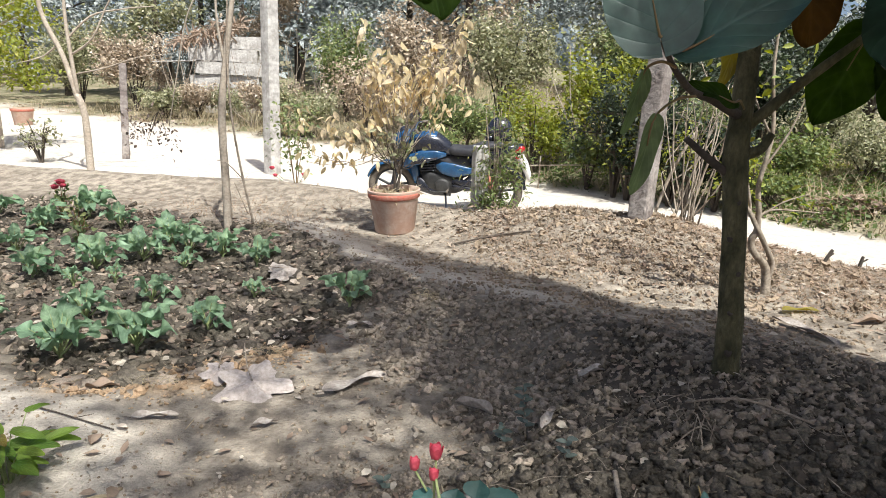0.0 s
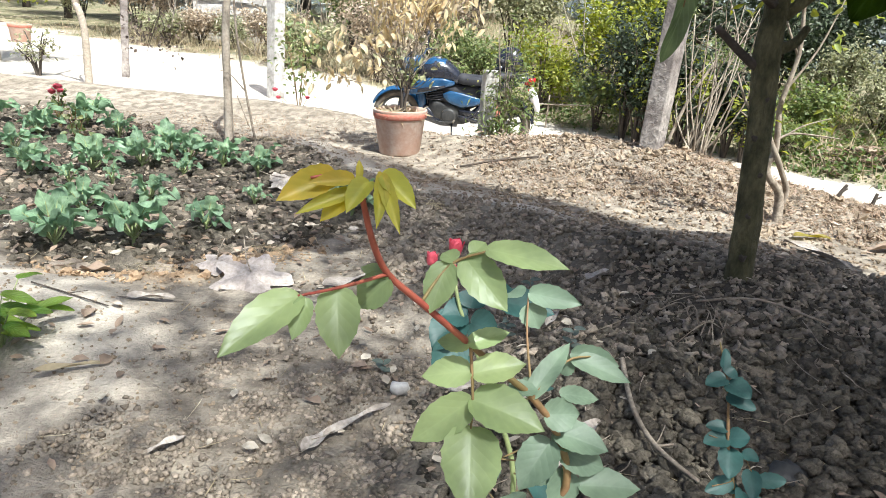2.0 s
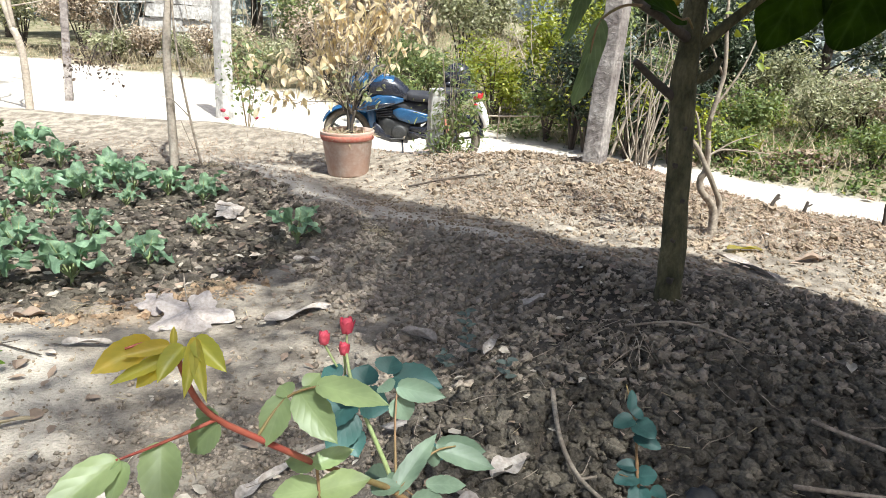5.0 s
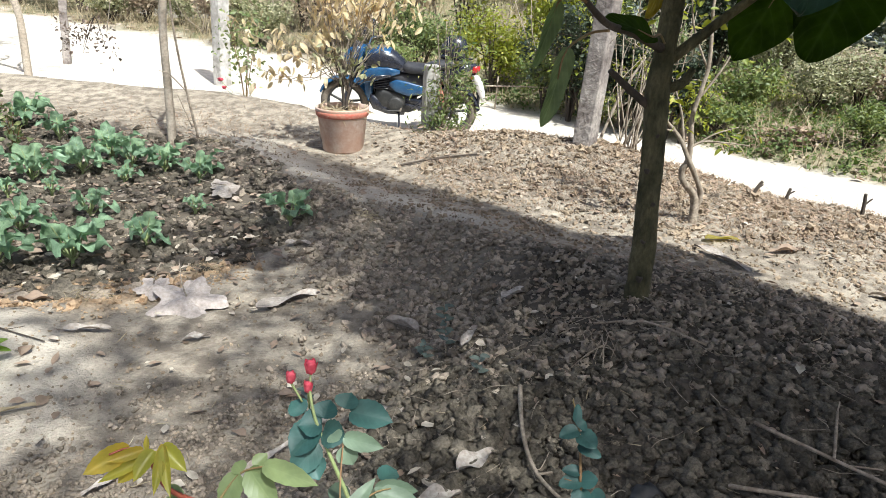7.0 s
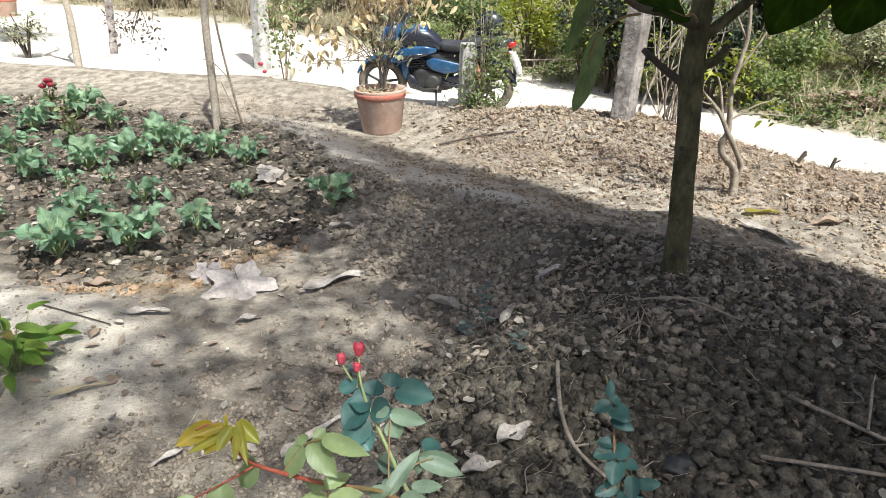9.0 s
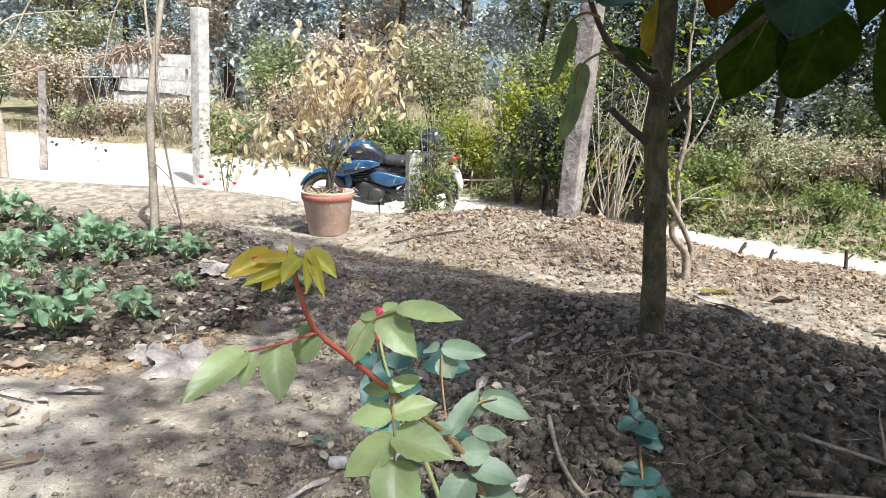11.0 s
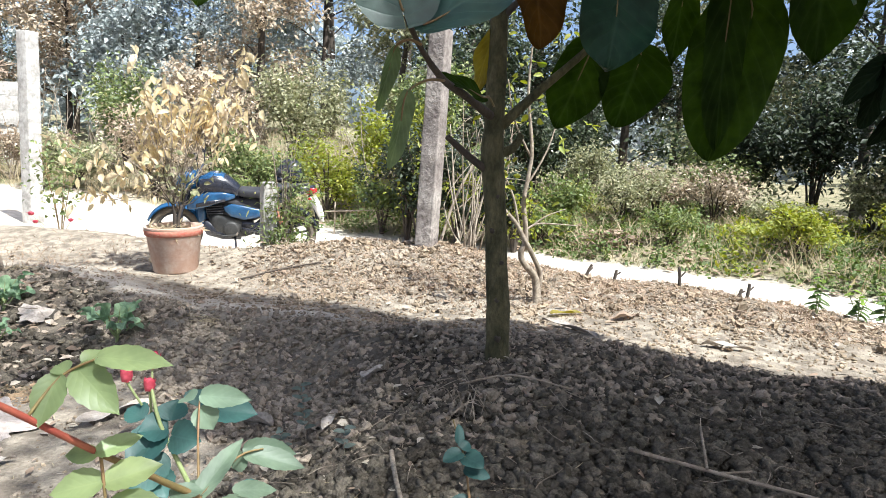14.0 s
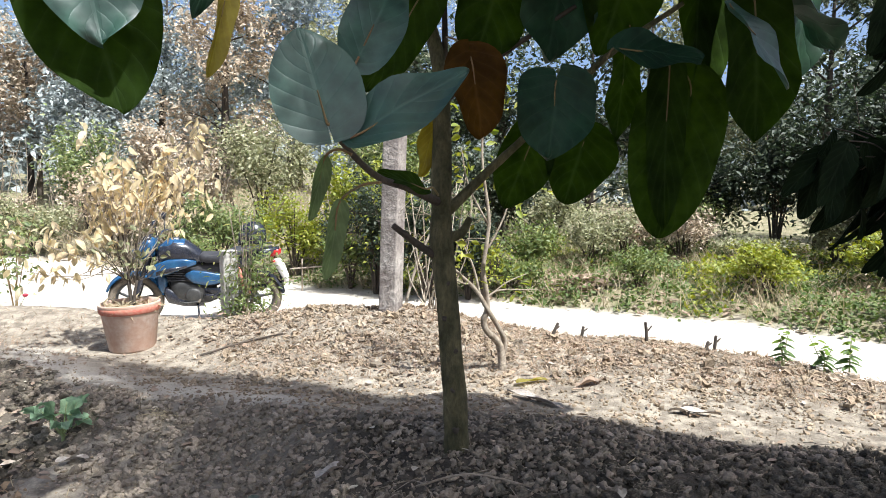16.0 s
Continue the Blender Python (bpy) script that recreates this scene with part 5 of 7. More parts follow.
# hanging spray with dark leaves
rg = np.random.default_rng(8)
hs = thing("drooping_spray", (-2.61, 6.60, 0.91), "drooping thin spray of small dark purplish leaves", "plant")
for k in range(4):
    e = np.array((rg.uniform(-0.35, 0.12), rg.uniform(-0.1, 0.1), rg.uniform(-0.2, -0.02)))
    part("twig", tube([(-0.02, 0.0, 0.15), (e[0] * 0.4, 0.0, 0.08), e], [0.004, 0.003, 0.0015], 5), DARK_BARK, hs)
c = np.stack([rg.uniform(-0.36, 0.16, 190), rg.uniform(-0.12, 0.12, 190), rg.normal(-0.02, 0.1, 190)], 1)
part("leaves", leaf_cloud(rg, c, 0.034, aspect=0.55, fine=True), DARK_BROWN, hs)

# slender shrub behind the big tree: two stems that cross
qz = ground_at(2.27, 4.42)
sh, so2 = limb_tree("slender_shrub", (2.27, 4.42, qz), [(2.275, 4.42, qz - 0.06), (2.25, 4.42, 0.40), (2.13, 4.38, 0.52), (2.105, 4.37, 0.60), (2.125, 4.36, 0.66), (2.117, 4.36, 0.78), (2.09, 4.36, 0.95), (2.112, 4.36, 1.14), (2.12, 4.36, 1.31), (2.07, 4.38, 1.7), (2.09, 4.4, 2.15)], [0.036, 0.026, 0.021, 0.02, 0.021, 0.018, 0.015, 0.014, 0.012, 0.009, 0.004], TWIG, "slender shrub with two crooked crossing stems and sparse small leaves", "shrub")
for pts, rad in (([(2.27, 4.43, qz + 0.08), (2.285, 4.42, 0.43), (2.19, 4.375, 0.58), (2.13, 4.345, 0.66), (2.06, 4.36, 0.78), (1.985, 4.36, 0.86), (1.88, 4.36, 0.96), (1.80, 4.38, 1.12)], [0.022, 0.02, 0.017, 0.018, 0.015, 0.013, 0.01, 0.005]),
                 ([(2.12, 4.36, 0.75), (2.194, 4.36, 0.796), (2.33, 4.36, 0.80), (2.51, 4.37, 0.79)], [0.009, 0.007, 0.005, 0.003]),
                 ([(2.15, 4.36, 0.77), (2.26, 4.36, 0.85), (2.41, 4.37, 0.905)], [0.006, 0.005, 0.003]),
                 ([(2.07, 4.36, 0.77), (2.02, 4.36, 0.956), (1.95, 4.36, 1.1)], [0.01, 0.008, 0.004]),
                 ([(2.0, 4.36, 0.85), (1.93, 4.34, 0.86), (1.86, 4.35, 0.90)], [0.007, 0.005, 0.003]),
                 ([(2.1, 4.36, 1.05), (2.24, 4.38, 1.3), (2.33, 4.4, 1.6)], [0.008, 0.006, 0.003]),
                 ([(2.115, 4.36, 1.25), (1.98, 4.38, 1.5), (1.93, 4.4, 1.75)], [0.008, 0.006, 0.003])):
    limb(sh, so2, pts, rad, TWIG, "branch", 7)
rg = np.random.default_rng(9)
c = np.vstack([rg.normal((1.9, 4.37, 0.98), 0.07, (20, 3)), rg.normal((2.42, 4.37, 0.84), 0.07, (12, 3)), rg.normal((1.95, 4.4, 1.6), 0.13, (44, 3)), rg.normal((2.3, 4.4, 1.55), 0.14, (40, 3)), rg.normal((2.09, 4.4, 2.0), 0.15, (50, 3)), rg.normal((1.98, 4.36, 1.08), 0.07, (16, 3))])
v, f = leaf_cloud(rg, c - so2, 0.06, fine=True)
part("leaves", (v, f), LIME, sh)

# bushy plant at the foot of the whitish post
z0 = ground_at(0.62, 6.86)
bp = thing("bushy_plant", (0.62, 6.86, z0), "upright bushy plant with narrow green leaves and a dry base", "plant")
rg = np.random.default_rng(10)
for k in range(12):
    a = k * 0.53
    e = np.array((math.cos(a) * rg.uniform(0.05, 0.2), math.sin(a) * 0.1, rg.uniform(0.5, 1.1)))
    v, f = tube([(0, 0, -0.03), e * np.array((0.5, 0.5, 0.5)), e], [0.008, 0.005, 0.0025], 5)
    part("stem", (v, f), TWIG, bp)
c = np.stack([rg.normal(0, 0.14, 1100), rg.normal(0, 0.1, 1100), np.abs(rg.normal(0.38, 0.34, 1100))], 1)
c[:, 0] += 0.12 * c[:, 2]
v, f = leaf_cloud(rg, c, 0.07, 0.6, 0.28)
part("leaves", (v, f), WEED, bp)
c = np.stack([rg.normal(0, 0.13, 150), rg.normal(0, 0.13, 150), rg.uniform(0, 0.12, 150)], 1)
v, f = leaf_cloud(rg, c, 0.09, 0.6, 0.2)
part("dry_leaves", (v, f), DRY_LEAF, bp, "dry leaves round the base")

# stubs of cut stems at the road's edge
for x, y, h, a in ((2.98, 5.1, 0.14, 32), (3.3, 5.15, 0.1, 12), (3.71, 4.8, 0.17, -8), (4.12, 4.5, 0.13, 6), (4.05, 4.52, 0.08, 22)):
    t = thing("cut_stub", (x, y, ground_at(x, y)), "short dark stub of a cut stem in dry soil", "stub", "cut stubs")
    v, f = tube([(0, 0, -0.03), (math.sin(radians(a)) * h * 0.6, 0, h * 0.6), (math.sin(radians(a)) * h, 0, h)], [0.016, 0.013, 0.011], 8, 0.2)
    part("stem", (v, f), DARK_BARK, t)
    v, f = tube([(math.sin(radians(a)) * h * 0.5, 0, h * 0.5), (math.sin(radians(a)) * h * 0.5 + 0.05, 0, h * 0.8)], [0.008, 0.006], 6)
    part("fork", (v, f), DARK_BARK, t)

# pale dry sticks leaning behind the concrete post
lz = ground_at(2.03, 6.25)
bare_tree("leaning_stick", (2.03, 6.25, lz), [
    ([(2.03, 6.25, lz - 0.03), (2.16, 6.25, 0.77), (2.33, 6.25, 1.14)], [0.016, 0.014, 0.009]),
    ([(2.16, 6.25, 0.77), (2.14, 6.28, 1.07), (2.09, 6.3, 1.49)], [0.009, 0.007, 0.004]),
    ([(2.16, 6.25, 0.67), (2.31, 6.2, 0.82), (2.46, 6.2, 1.07)], [0.008, 0.006, 0.003])], PALE_BARK, "bare pale branch leaning beside the concrete post", "branch")

tz = ground_at(2.25, 6.05)
tw = thing("bare_shrub", (2.25, 6.05, tz), "tangle of thin pale leafless twigs beside the concrete post", "shrub")
rg = np.random.default_rng(66)
for k in range(17):
    a = rg.uniform(0, 6.28)
    e = np.array((math.cos(a) * rg.uniform(0.1, 0.55), math.sin(a) * rg.uniform(0.05, 0.25), rg.uniform(0.5, 1.65)))
    m = e * 0.5 + rg.normal(0, 0.09, 3)
    b = part("branch", tube([(rg.normal(0, 0.04), rg.normal(0, 0.04), -0.05), m, e], [0.009, 0.006, 0.0025], 5), PALE_BARK if k % 3 else TWIG, tw)
    for j in range(2):
        q = m + (e - m) * rg.uniform(0.1, 0.8)
        part("twig", tube([q, q + rg.normal(0, 0.08, 3) + np.array((0, 0, 0.06)), q + rg.normal(0, 0.16, 3) + np.array((0, 0, 0.1))], [0.004, 0.003, 0.0015], 4), TWIG, b)

# ---- the parked motorcycle ----
BLUE = surf("blue_enamel", (0.012, 0.052, 0.125), (0.022, 0.088, 0.19), (0.010, 0.032, 0.075), 6, 60, 0.25, 0.0, gloss=0.7)
BLACK = surf("black_enamel", (0.014, 0.015, 0.022), (0.024, 0.026, 0.038), None, 6, 60, 0.25, 0.0, gloss=0.7)
VINYL = surf("dusty_black_vinyl", (0.03, 0.03, 0.036), (0.055, 0.053, 0.055), None, 6, 70, 0.6, 0.2, 0.002)
RUBBER = surf("dusty_rubber", (0.085, 0.07, 0.055), (0.19, 0.16, 0.125), None, 7, 70, 0.9, 0.3, 0.003)
METAL = surf("grey_cast_metal", (0.075, 0.073, 0.07), (0.04, 0.04, 0.04), None, 14, 60, 0.55, 0.3, 0.004, 0.5)
CHROME = surf("chrome", (0.7, 0.7, 0.7), (0.6, 0.6, 0.6), None, 8, 60, 0.18, 0.0, 0.002, 1.0)
WHITE_PAINT = surf("white_enamel", (0.66, 0.63, 0.61), (0.50, 0.47, 0.45), None, 8, 60, 0.4, 0.0)
RED_LENS = surf("red_lens", (0.45, 0.02, 0.02), (0.35, 0.015, 0.015), None, 8, 60, 0.2, 0.0, gloss=0.6)
bike = thing("motorcycle", (0.085, 9.0, ground_at(0.085, 9.0) - 0.01), "parked blue and black motorcycle, dusty, leaning on its stand", "motorcycle")


def mpart(name, data, material, parent=None, label="", at=(0, 0, 0)):
    ob = part(name, data, material, parent or bike, label)
    ob.location = at
    return ob


def ring(R, r, sides=36, cross=10, squash=1.0):
    V, F = [], []
    for i in range(sides):
        a = 2 * math.pi * i / sides
        for k in range(cross):
            b = 2 * math.pi * k / cross
            rr = R + r * math.cos(b)
            V.append((rr * math.cos(a), r * squash * math.sin(b), rr * math.sin(a)))
    for i in range(sides):
        for k in range(cross):
            F.append((i * cross + k, i * cross + (k + 1) % cross, ((i + 1) % sides) * cross + (k + 1) % cross, ((i + 1) % sides) * cross + k))
    return np.array(V), np.array(F)


def wheel(x, width):
    w = mpart("wheel", ring(0.205, 0.016, 36, 8, 2.0), METAL, None, "cast alloy wheel", (x, 0, 0.30))
    part("tyre", ring(0.253, 0.047, 40, 12, width), RUBBER, w, "dusty black tyre")
    sp = []
    for k in range(5):
        a = k * 1.2566 + 0.3
        sp.append(tube([(0.03 * math.cos(a), 0, 0.03 * math.sin(a)), (0.2 * math.cos(a + 0.12), 0, 0.2 * math.sin(a + 0.12))], [0.018, 0.013], 6))
    for s in sp:
        part("spoke", s, METAL, w)
    part("hub", tube([(0, -0.07, 0), (0, 0.07, 0)], [0.045, 0.045], 14), METAL, w)
    return w


def loft(sections, n=16):
    """A closed body through oval sections: (x, centre z, half width, half height, squareness)."""
    V, F = [], []
    secs = [(sections[0][0], sections[0][1], 0.002, 0.002, 2)] + list(sections) + [(sections[-1][0], sections[-1][1], 0.002, 0.002, 2)]
    for x, z, w, h, q in secs:
        for k in range(n):
            a = 2 * math.pi * k / n
            c, s = math.cos(a), math.sin(a)
            V.append((x, math.copysign(abs(c) ** (2 / q), c) * w, z + math.copysign(abs(s) ** (2 / q), s) * h))
    for i in range(len(secs) - 1):
        for k in range(n):
            F.append((i * n + k, i * n + (k + 1) % n, (i + 1) * n + (k + 1) % n, (i + 1) * n + k))
    return np.array(V), np.array(F)


def guard(cx, cz, R, a0, a1, w, t=0.008):
    """A curved mudguard over a wheel."""
    V, F, n, m = [], [], 18, 6
    for side in (0, 1):
        for i in range(n + 1):
            a = radians(a0 + (a1 - a0) * i / n)
            for j in range(m + 1):
                s = 2 * j / m - 1
                r = R + side * t - 0.03 * s * s
                V.append((cx + r * math.cos(a), s * w, cz + r * math.sin(a)))
    k = (n + 1) * (m + 1)
    for i in range(n):
        for j in range(m):
            q = (i * (m + 1) + j, i * (m + 1) + j + 1, (i + 1) * (m + 1) + j + 1, (i + 1) * (m + 1) + j)
            F.append(q)
            F.append(tuple(v + k for v in q[::-1]))
    return np.array(V), np.array(F)


wheel(0.65, 1.0)
wheel(-0.65, 1.25)
for s in (-1, 1):
    mpart("fork_leg", tube([(0.65, 0.085 * s, 0.30), (0.555, 0.085 * s, 0.6), (0.44, 0.085 * s, 0.93)], [0.026, 0.023, 0.018], 10), BLACK)
    mpart("swingarm", tube([(-0.65, 0.1 * s, 0.30), (-0.4, 0.11 * s, 0.33), (-0.1, 0.1 * s, 0.37)], [0.024, 0.026, 0.028], 8), BLACK)
    mpart("shock_absorber", tube([(-0.58, 0.12 * s, 0.36), (-0.46, 0.12 * s, 0.68)], [0.03, 0.027], 10), RED_PAINT)
    mpart("tank_shroud", loft([(0.50, 0.60, 0.008, 0.02, 3), (0.42, 0.655, 0.024, 0.075, 3), (0.28, 0.70, 0.034, 0.085, 3), (0.12, 0.735, 0.03, 0.06, 3), (-0.02, 0.75, 0.012, 0.02, 3)], 16), BLUE, at=(0, 0.135 * s, 0))
    mpart("shroud_inset", loft([(0.40, 0.63, 0.01, 0.022, 3), (0.26, 0.665, 0.02, 0.03, 3), (0.08, 0.705, 0.01, 0.014, 3)], 12), BLACK, at=(0, 0.158 * s, 0))
    mpart("side_panel", loft([(0.10, 0.60, 0.01, 0.02, 3), (0.02, 0.585, 0.024, 0.075, 3), (-0.12, 0.56, 0.026, 0.085, 3), (-0.26, 0.56, 0.02, 0.055, 3), (-0.38, 0.58, 0.008, 0.015, 3)], 16), BLUE, at=(0, 0.125 * s, 0))
    mpart("tail_panel", loft([(-0.30, 0.68, 0.012, 0.04, 3), (-0.5, 0.74, 0.02, 0.065, 3), (-0.7, 0.81, 0.016, 0.05, 3), (-0.86, 0.87, 0.006, 0.015, 3)], 14), BLACK, at=(0, 0.095 * s, 0))
    grip = mpart("handlebar", tube([(0.38, 0.03 * s, 0.98), (0.37, 0.18 * s, 1.05), (0.29, 0.36 * s, 1.04)], [0.012, 0.012, 0.012], 8), CHROME)
    part("grip", tube([(0.33, 0.27 * s, 1.048), (0.285, 0.385 * s, 1.04)], [0.018, 0.018], 8), RUBBER, grip)
    part("mirror_stem", tube([(0.36, 0.22 * s, 1.05), (0.37, 0.27 * s, 1.18)], [0.006, 0.006], 6), BLACK, grip)
    part("mirror", loft([(0.355, 1.21, 0.055, 0.035, 2.6), (0.375, 1.21, 0.06, 0.04, 2.6), (0.395, 1.21, 0.045, 0.03, 2.6)], 12), BLACK, grip).location = (0, 0.29 * s, 0)
    mpart("footpeg", tube([(-0.05, 0.12 * s, 0.32), (-0.05, 0.25 * s, 0.32)], [0.012, 0.014], 6), RUBBER)
    mpart("grab_rail", tube([(-0.45, 0.11 * s, 0.82), (-0.68, 0.13 * s, 0.90), (-0.84, 0.09 * s, 0.93)], [0.012, 0.013, 0.012], 6), METAL)
    mpart("indicator", loft([(-0.84, 0.76, 0.012, 0.014, 2), (-0.88, 0.76, 0.02, 0.018, 2)], 8), RED_LENS, at=(0, 0.14 * s, 0))
    mpart("clutch_cover", tube([(0.02, 0.10 * s, 0.36), (0.02, 0.135 * s, 0.36), (0.02, 0.15 * s, 0.36)], [0.095, 0.09, 0.07], 16), METAL)
    mpart("crankcase_cover", tube([(-0.14, 0.09 * s, 0.35), (-0.14, 0.125 * s, 0.35)], [0.07, 0.06], 14), METAL)
    mpart("footpeg_hanger", tube([(-0.16, 0.11 * s, 0.33), (-0.28, 0.13 * s, 0.42), (-0.36, 0.12 * s, 0.56)], [0.016, 0.016, 0.012], 6), BLACK)
mpart("front_mudguard", guard(0.65, 0.30, 0.325, 20, 168, 0.075), BLUE)
mpart("rear_mudguard", guard(-0.65, 0.30, 0.335, 55, 170, 0.075), BLACK)
mpart("rear_flap", loft([(-0.86, 0.74, 0.05, 0.03, 4), (-0.93, 0.68, 0.08, 0.09, 4), (-0.99, 0.58, 0.08, 0.10, 4), (-1.03, 0.51, 0.065, 0.05, 4)], 14), WHITE_PAINT, label="plain pale grey rear flap")
mpart("fuel_tank", loft([(0.42, 0.80, 0.05, 0.05, 2.4), (0.36, 0.84, 0.13, 0.11, 2.7), (0.22, 0.865, 0.155, 0.135, 2.8), (0.08, 0.85, 0.145, 0.125, 2.7), (-0.04, 0.80, 0.105, 0.085, 2.5), (-0.1, 0.765, 0.07, 0.05, 2.4)], 24), BLACK, label="black tank with a pale flash")
mpart("tank_flash", loft([(0.38, 0.885, 0.10, 0.06, 2.8), (0.26, 0.925, 0.13, 0.08, 2.8), (0.12, 0.925, 0.125, 0.065, 2.8), (0.04, 0.90, 0.09, 0.035, 2.6)], 20), BLUE, label="blue flash over the tank top")
mpart("tank_cap", tube([(0.2, 0, 0.99), (0.2, 0, 1.012)], [0.045, 0.04], 16), CHROME)
mpart("seat", loft([(0.0, 0.80, 0.08, 0.05, 3.0), (-0.12, 0.785, 0.125, 0.055, 3.4), (-0.3, 0.785, 0.135, 0.055, 3.4), (-0.42, 0.835, 0.12, 0.06, 3.2), (-0.6, 0.87, 0.105, 0.05, 3.0), (-0.74, 0.89, 0.07, 0.03, 2.6)], 22), VINYL)
mpart("tail_cowl", loft([(-0.35, 0.72, 0.09, 0.06, 3), (-0.55, 0.77, 0.09, 0.07, 3), (-0.75, 0.835, 0.075, 0.055, 3), (-0.92, 0.88, 0.035, 0.025, 3)], 16), BLACK)
mpart("tail_lamp", loft([(-0.82, 0.83, 0.06, 0.045, 3), (-0.9, 0.84, 0.055, 0.045, 3), (-0.94, 0.85, 0.03, 0.025, 3)], 14), RED_LENS)
mpart("headlamp_cowl", loft([(0.42, 0.90, 0.10, 0.10, 2.6), (0.50, 0.90, 0.12, 0.13, 2.6), (0.60, 0.86, 0.09, 0.10, 2.6), (0.65, 0.83, 0.05, 0.05, 2.4)], 18), BLUE)
mpart("headlamp", loft([(0.61, 0.83, 0.07, 0.075, 2.2), (0.665, 0.82, 0.05, 0.055, 2.2)], 16), CHROME)
mpart("windscreen", loft([(0.46, 1.0, 0.09, 0.05, 3), (0.53, 0.99, 0.08, 0.045, 3), (0.58, 0.96, 0.05, 0.02, 3)], 14), BLACK)
mpart("engine", loft([(0.27, 0.42, 0.08, 0.09, 3), (0.18, 0.41, 0.115, 0.13, 4), (0.02, 0.38, 0.125, 0.13, 4), (-0.14, 0.37, 0.115, 0.11, 4), (-0.22, 0.36, 0.08, 0.07, 3)], 18), METAL, label="dull dark engine block")
mpart("engine_cowl", loft([(0.36, 0.42, 0.06, 0.06, 3), (0.30, 0.36, 0.10, 0.10, 3.4), (0.12, 0.28, 0.115, 0.06, 3.4), (-0.08, 0.255, 0.09, 0.035, 3)], 16), BLACK)
mpart("radiator_guard", loft([(0.42, 0.55, 0.06, 0.10, 4), (0.36, 0.50, 0.09, 0.14, 4), (0.31, 0.46, 0.06, 0.10, 4)], 14), BLUE)
for k in range(6):
    mpart("cooling_fin", box(0.10, 0.30, -0.11, 0.11, 0.535 + 0.02 * k, 0.543 + 0.02 * k, 0.002, 1), BLACK)
mpart("inner_cover", loft([(0.34, 0.62, 0.04, 0.09, 3), (0.2, 0.60, 0.08, 0.15, 3), (-0.1, 0.56, 0.09, 0.17, 3), (-0.35, 0.62, 0.07, 0.11, 3), (-0.5, 0.72, 0.05, 0.06, 3)], 14), VINYL)
mpart("frame_tube", tube([(0.4, 0, 0.82), (0.3, 0, 0.5), (0.22, 0, 0.28), (0.0, 0, 0.25), (-0.15, 0, 0.33)], [0.022] * 5, 8), BLACK)
mpart("rear_frame", tube([(0.3, 0, 0.72), (0.0, 0, 0.68), (-0.3, 0, 0.70), (-0.6, 0, 0.78)], [0.03, 0.028, 0.026, 0.02], 8), BLACK)
mpart("exhaust_pipe", tube([(0.28, -0.09, 0.5), (0.34, -0.12, 0.34), (0.15, -0.15, 0.24), (-0.25, -0.16, 0.27)], [0.02, 0.02, 0.022, 0.024], 10), CHROME)
mpart("silencer", tube([(-0.22, -0.16, 0.265), (-0.4, -0.17, 0.3), (-0.82, -0.18, 0.42)], [0.036, 0.048, 0.045], 12), BLACK)
mpart("chain_guard", loft([(-0.1, 0.42, 0.012, 0.03, 3), (-0.4, 0.40, 0.014, 0.045, 3), (-0.62, 0.36, 0.012, 0.025, 3)], 10), BLACK, at=(0, 0.12, 0))
mpart("gear_lever", tube([(-0.04, 0.15, 0.30), (0.1, 0.16, 0.29), (0.16, 0.19, 0.31)], [0.008, 0.008, 0.009], 6), METAL)
mpart("side_stand", tube([(-0.02, 0.1, 0.28), (-0.06, 0.26, 0.0)], [0.012, 0.012], 6), BLACK)
mpart("rear_hugger", tube([(-0.86, 0, 0.78), (-0.94, 0, 0.58), (-0.96, 0, 0.42)], [0.03, 0.024, 0.015], 8), BLACK)
bike.rotation_euler = Euler((radians(-6), 0, radians(175)))
bike.scale = (1.08, 1.08, 1.08)

hm = thing("helmet", (0.76, 8.93, ground_at(0.085, 9.0) + 0.955), "black motorcycle helmet resting on the seat", "helmet")
v, f = lathe([(0, 0.0), (0.09, 0.0), (0.125, 0.03), (0.14, 0.10), (0.135, 0.17), (0.11, 0.23), (0.06, 0.268), (0, 0.275)], 24)
part("shell", (v * np.array((1.12, 0.95, 1)), f), BLACK, hm)
v, f = loft([(-0.17, 0.12, 0.02, 0.05, 3), (-0.15, 0.12, 0.09, 0.055, 3), (-0.1, 0.12, 0.122, 0.05, 3), (-0.04, 0.12, 0.135, 0.04, 3)], 16)
part("visor", (v, f), VINYL, hm, "dark smoked visor")
part("chin_bar", loft([(-0.18, 0.045, 0.03, 0.03, 3), (-0.15, 0.045, 0.09, 0.035, 3), (-0.06, 0.045, 0.128, 0.035, 3)], 14), BLACK, hm)

hm.scale = (1.05, 1.05, 1.15)
hm.rotation_euler = Euler((0, 0, radians(-20)))

# low bamboo rail and ruined hut beyond the road
br = thing("bamboo_rail", (2.3, 11.2, ground_at(2.3, 11.2)), "thin pale bamboo rail low over green weeds", "rail")
part("cane", tube([(-0.9, 0, 0.36), (0, 0, 0.41), (0.85, -0.05, 0.44)], [0.012, 0.011, 0.01], 8), PALE_BARK, br)
for x in (-0.7, 0.7):
    part("stake", tube([(x, 0.02, -0.1), (x, 0.02, 0.52)], [0.014, 0.012], 7), TWIG, br)

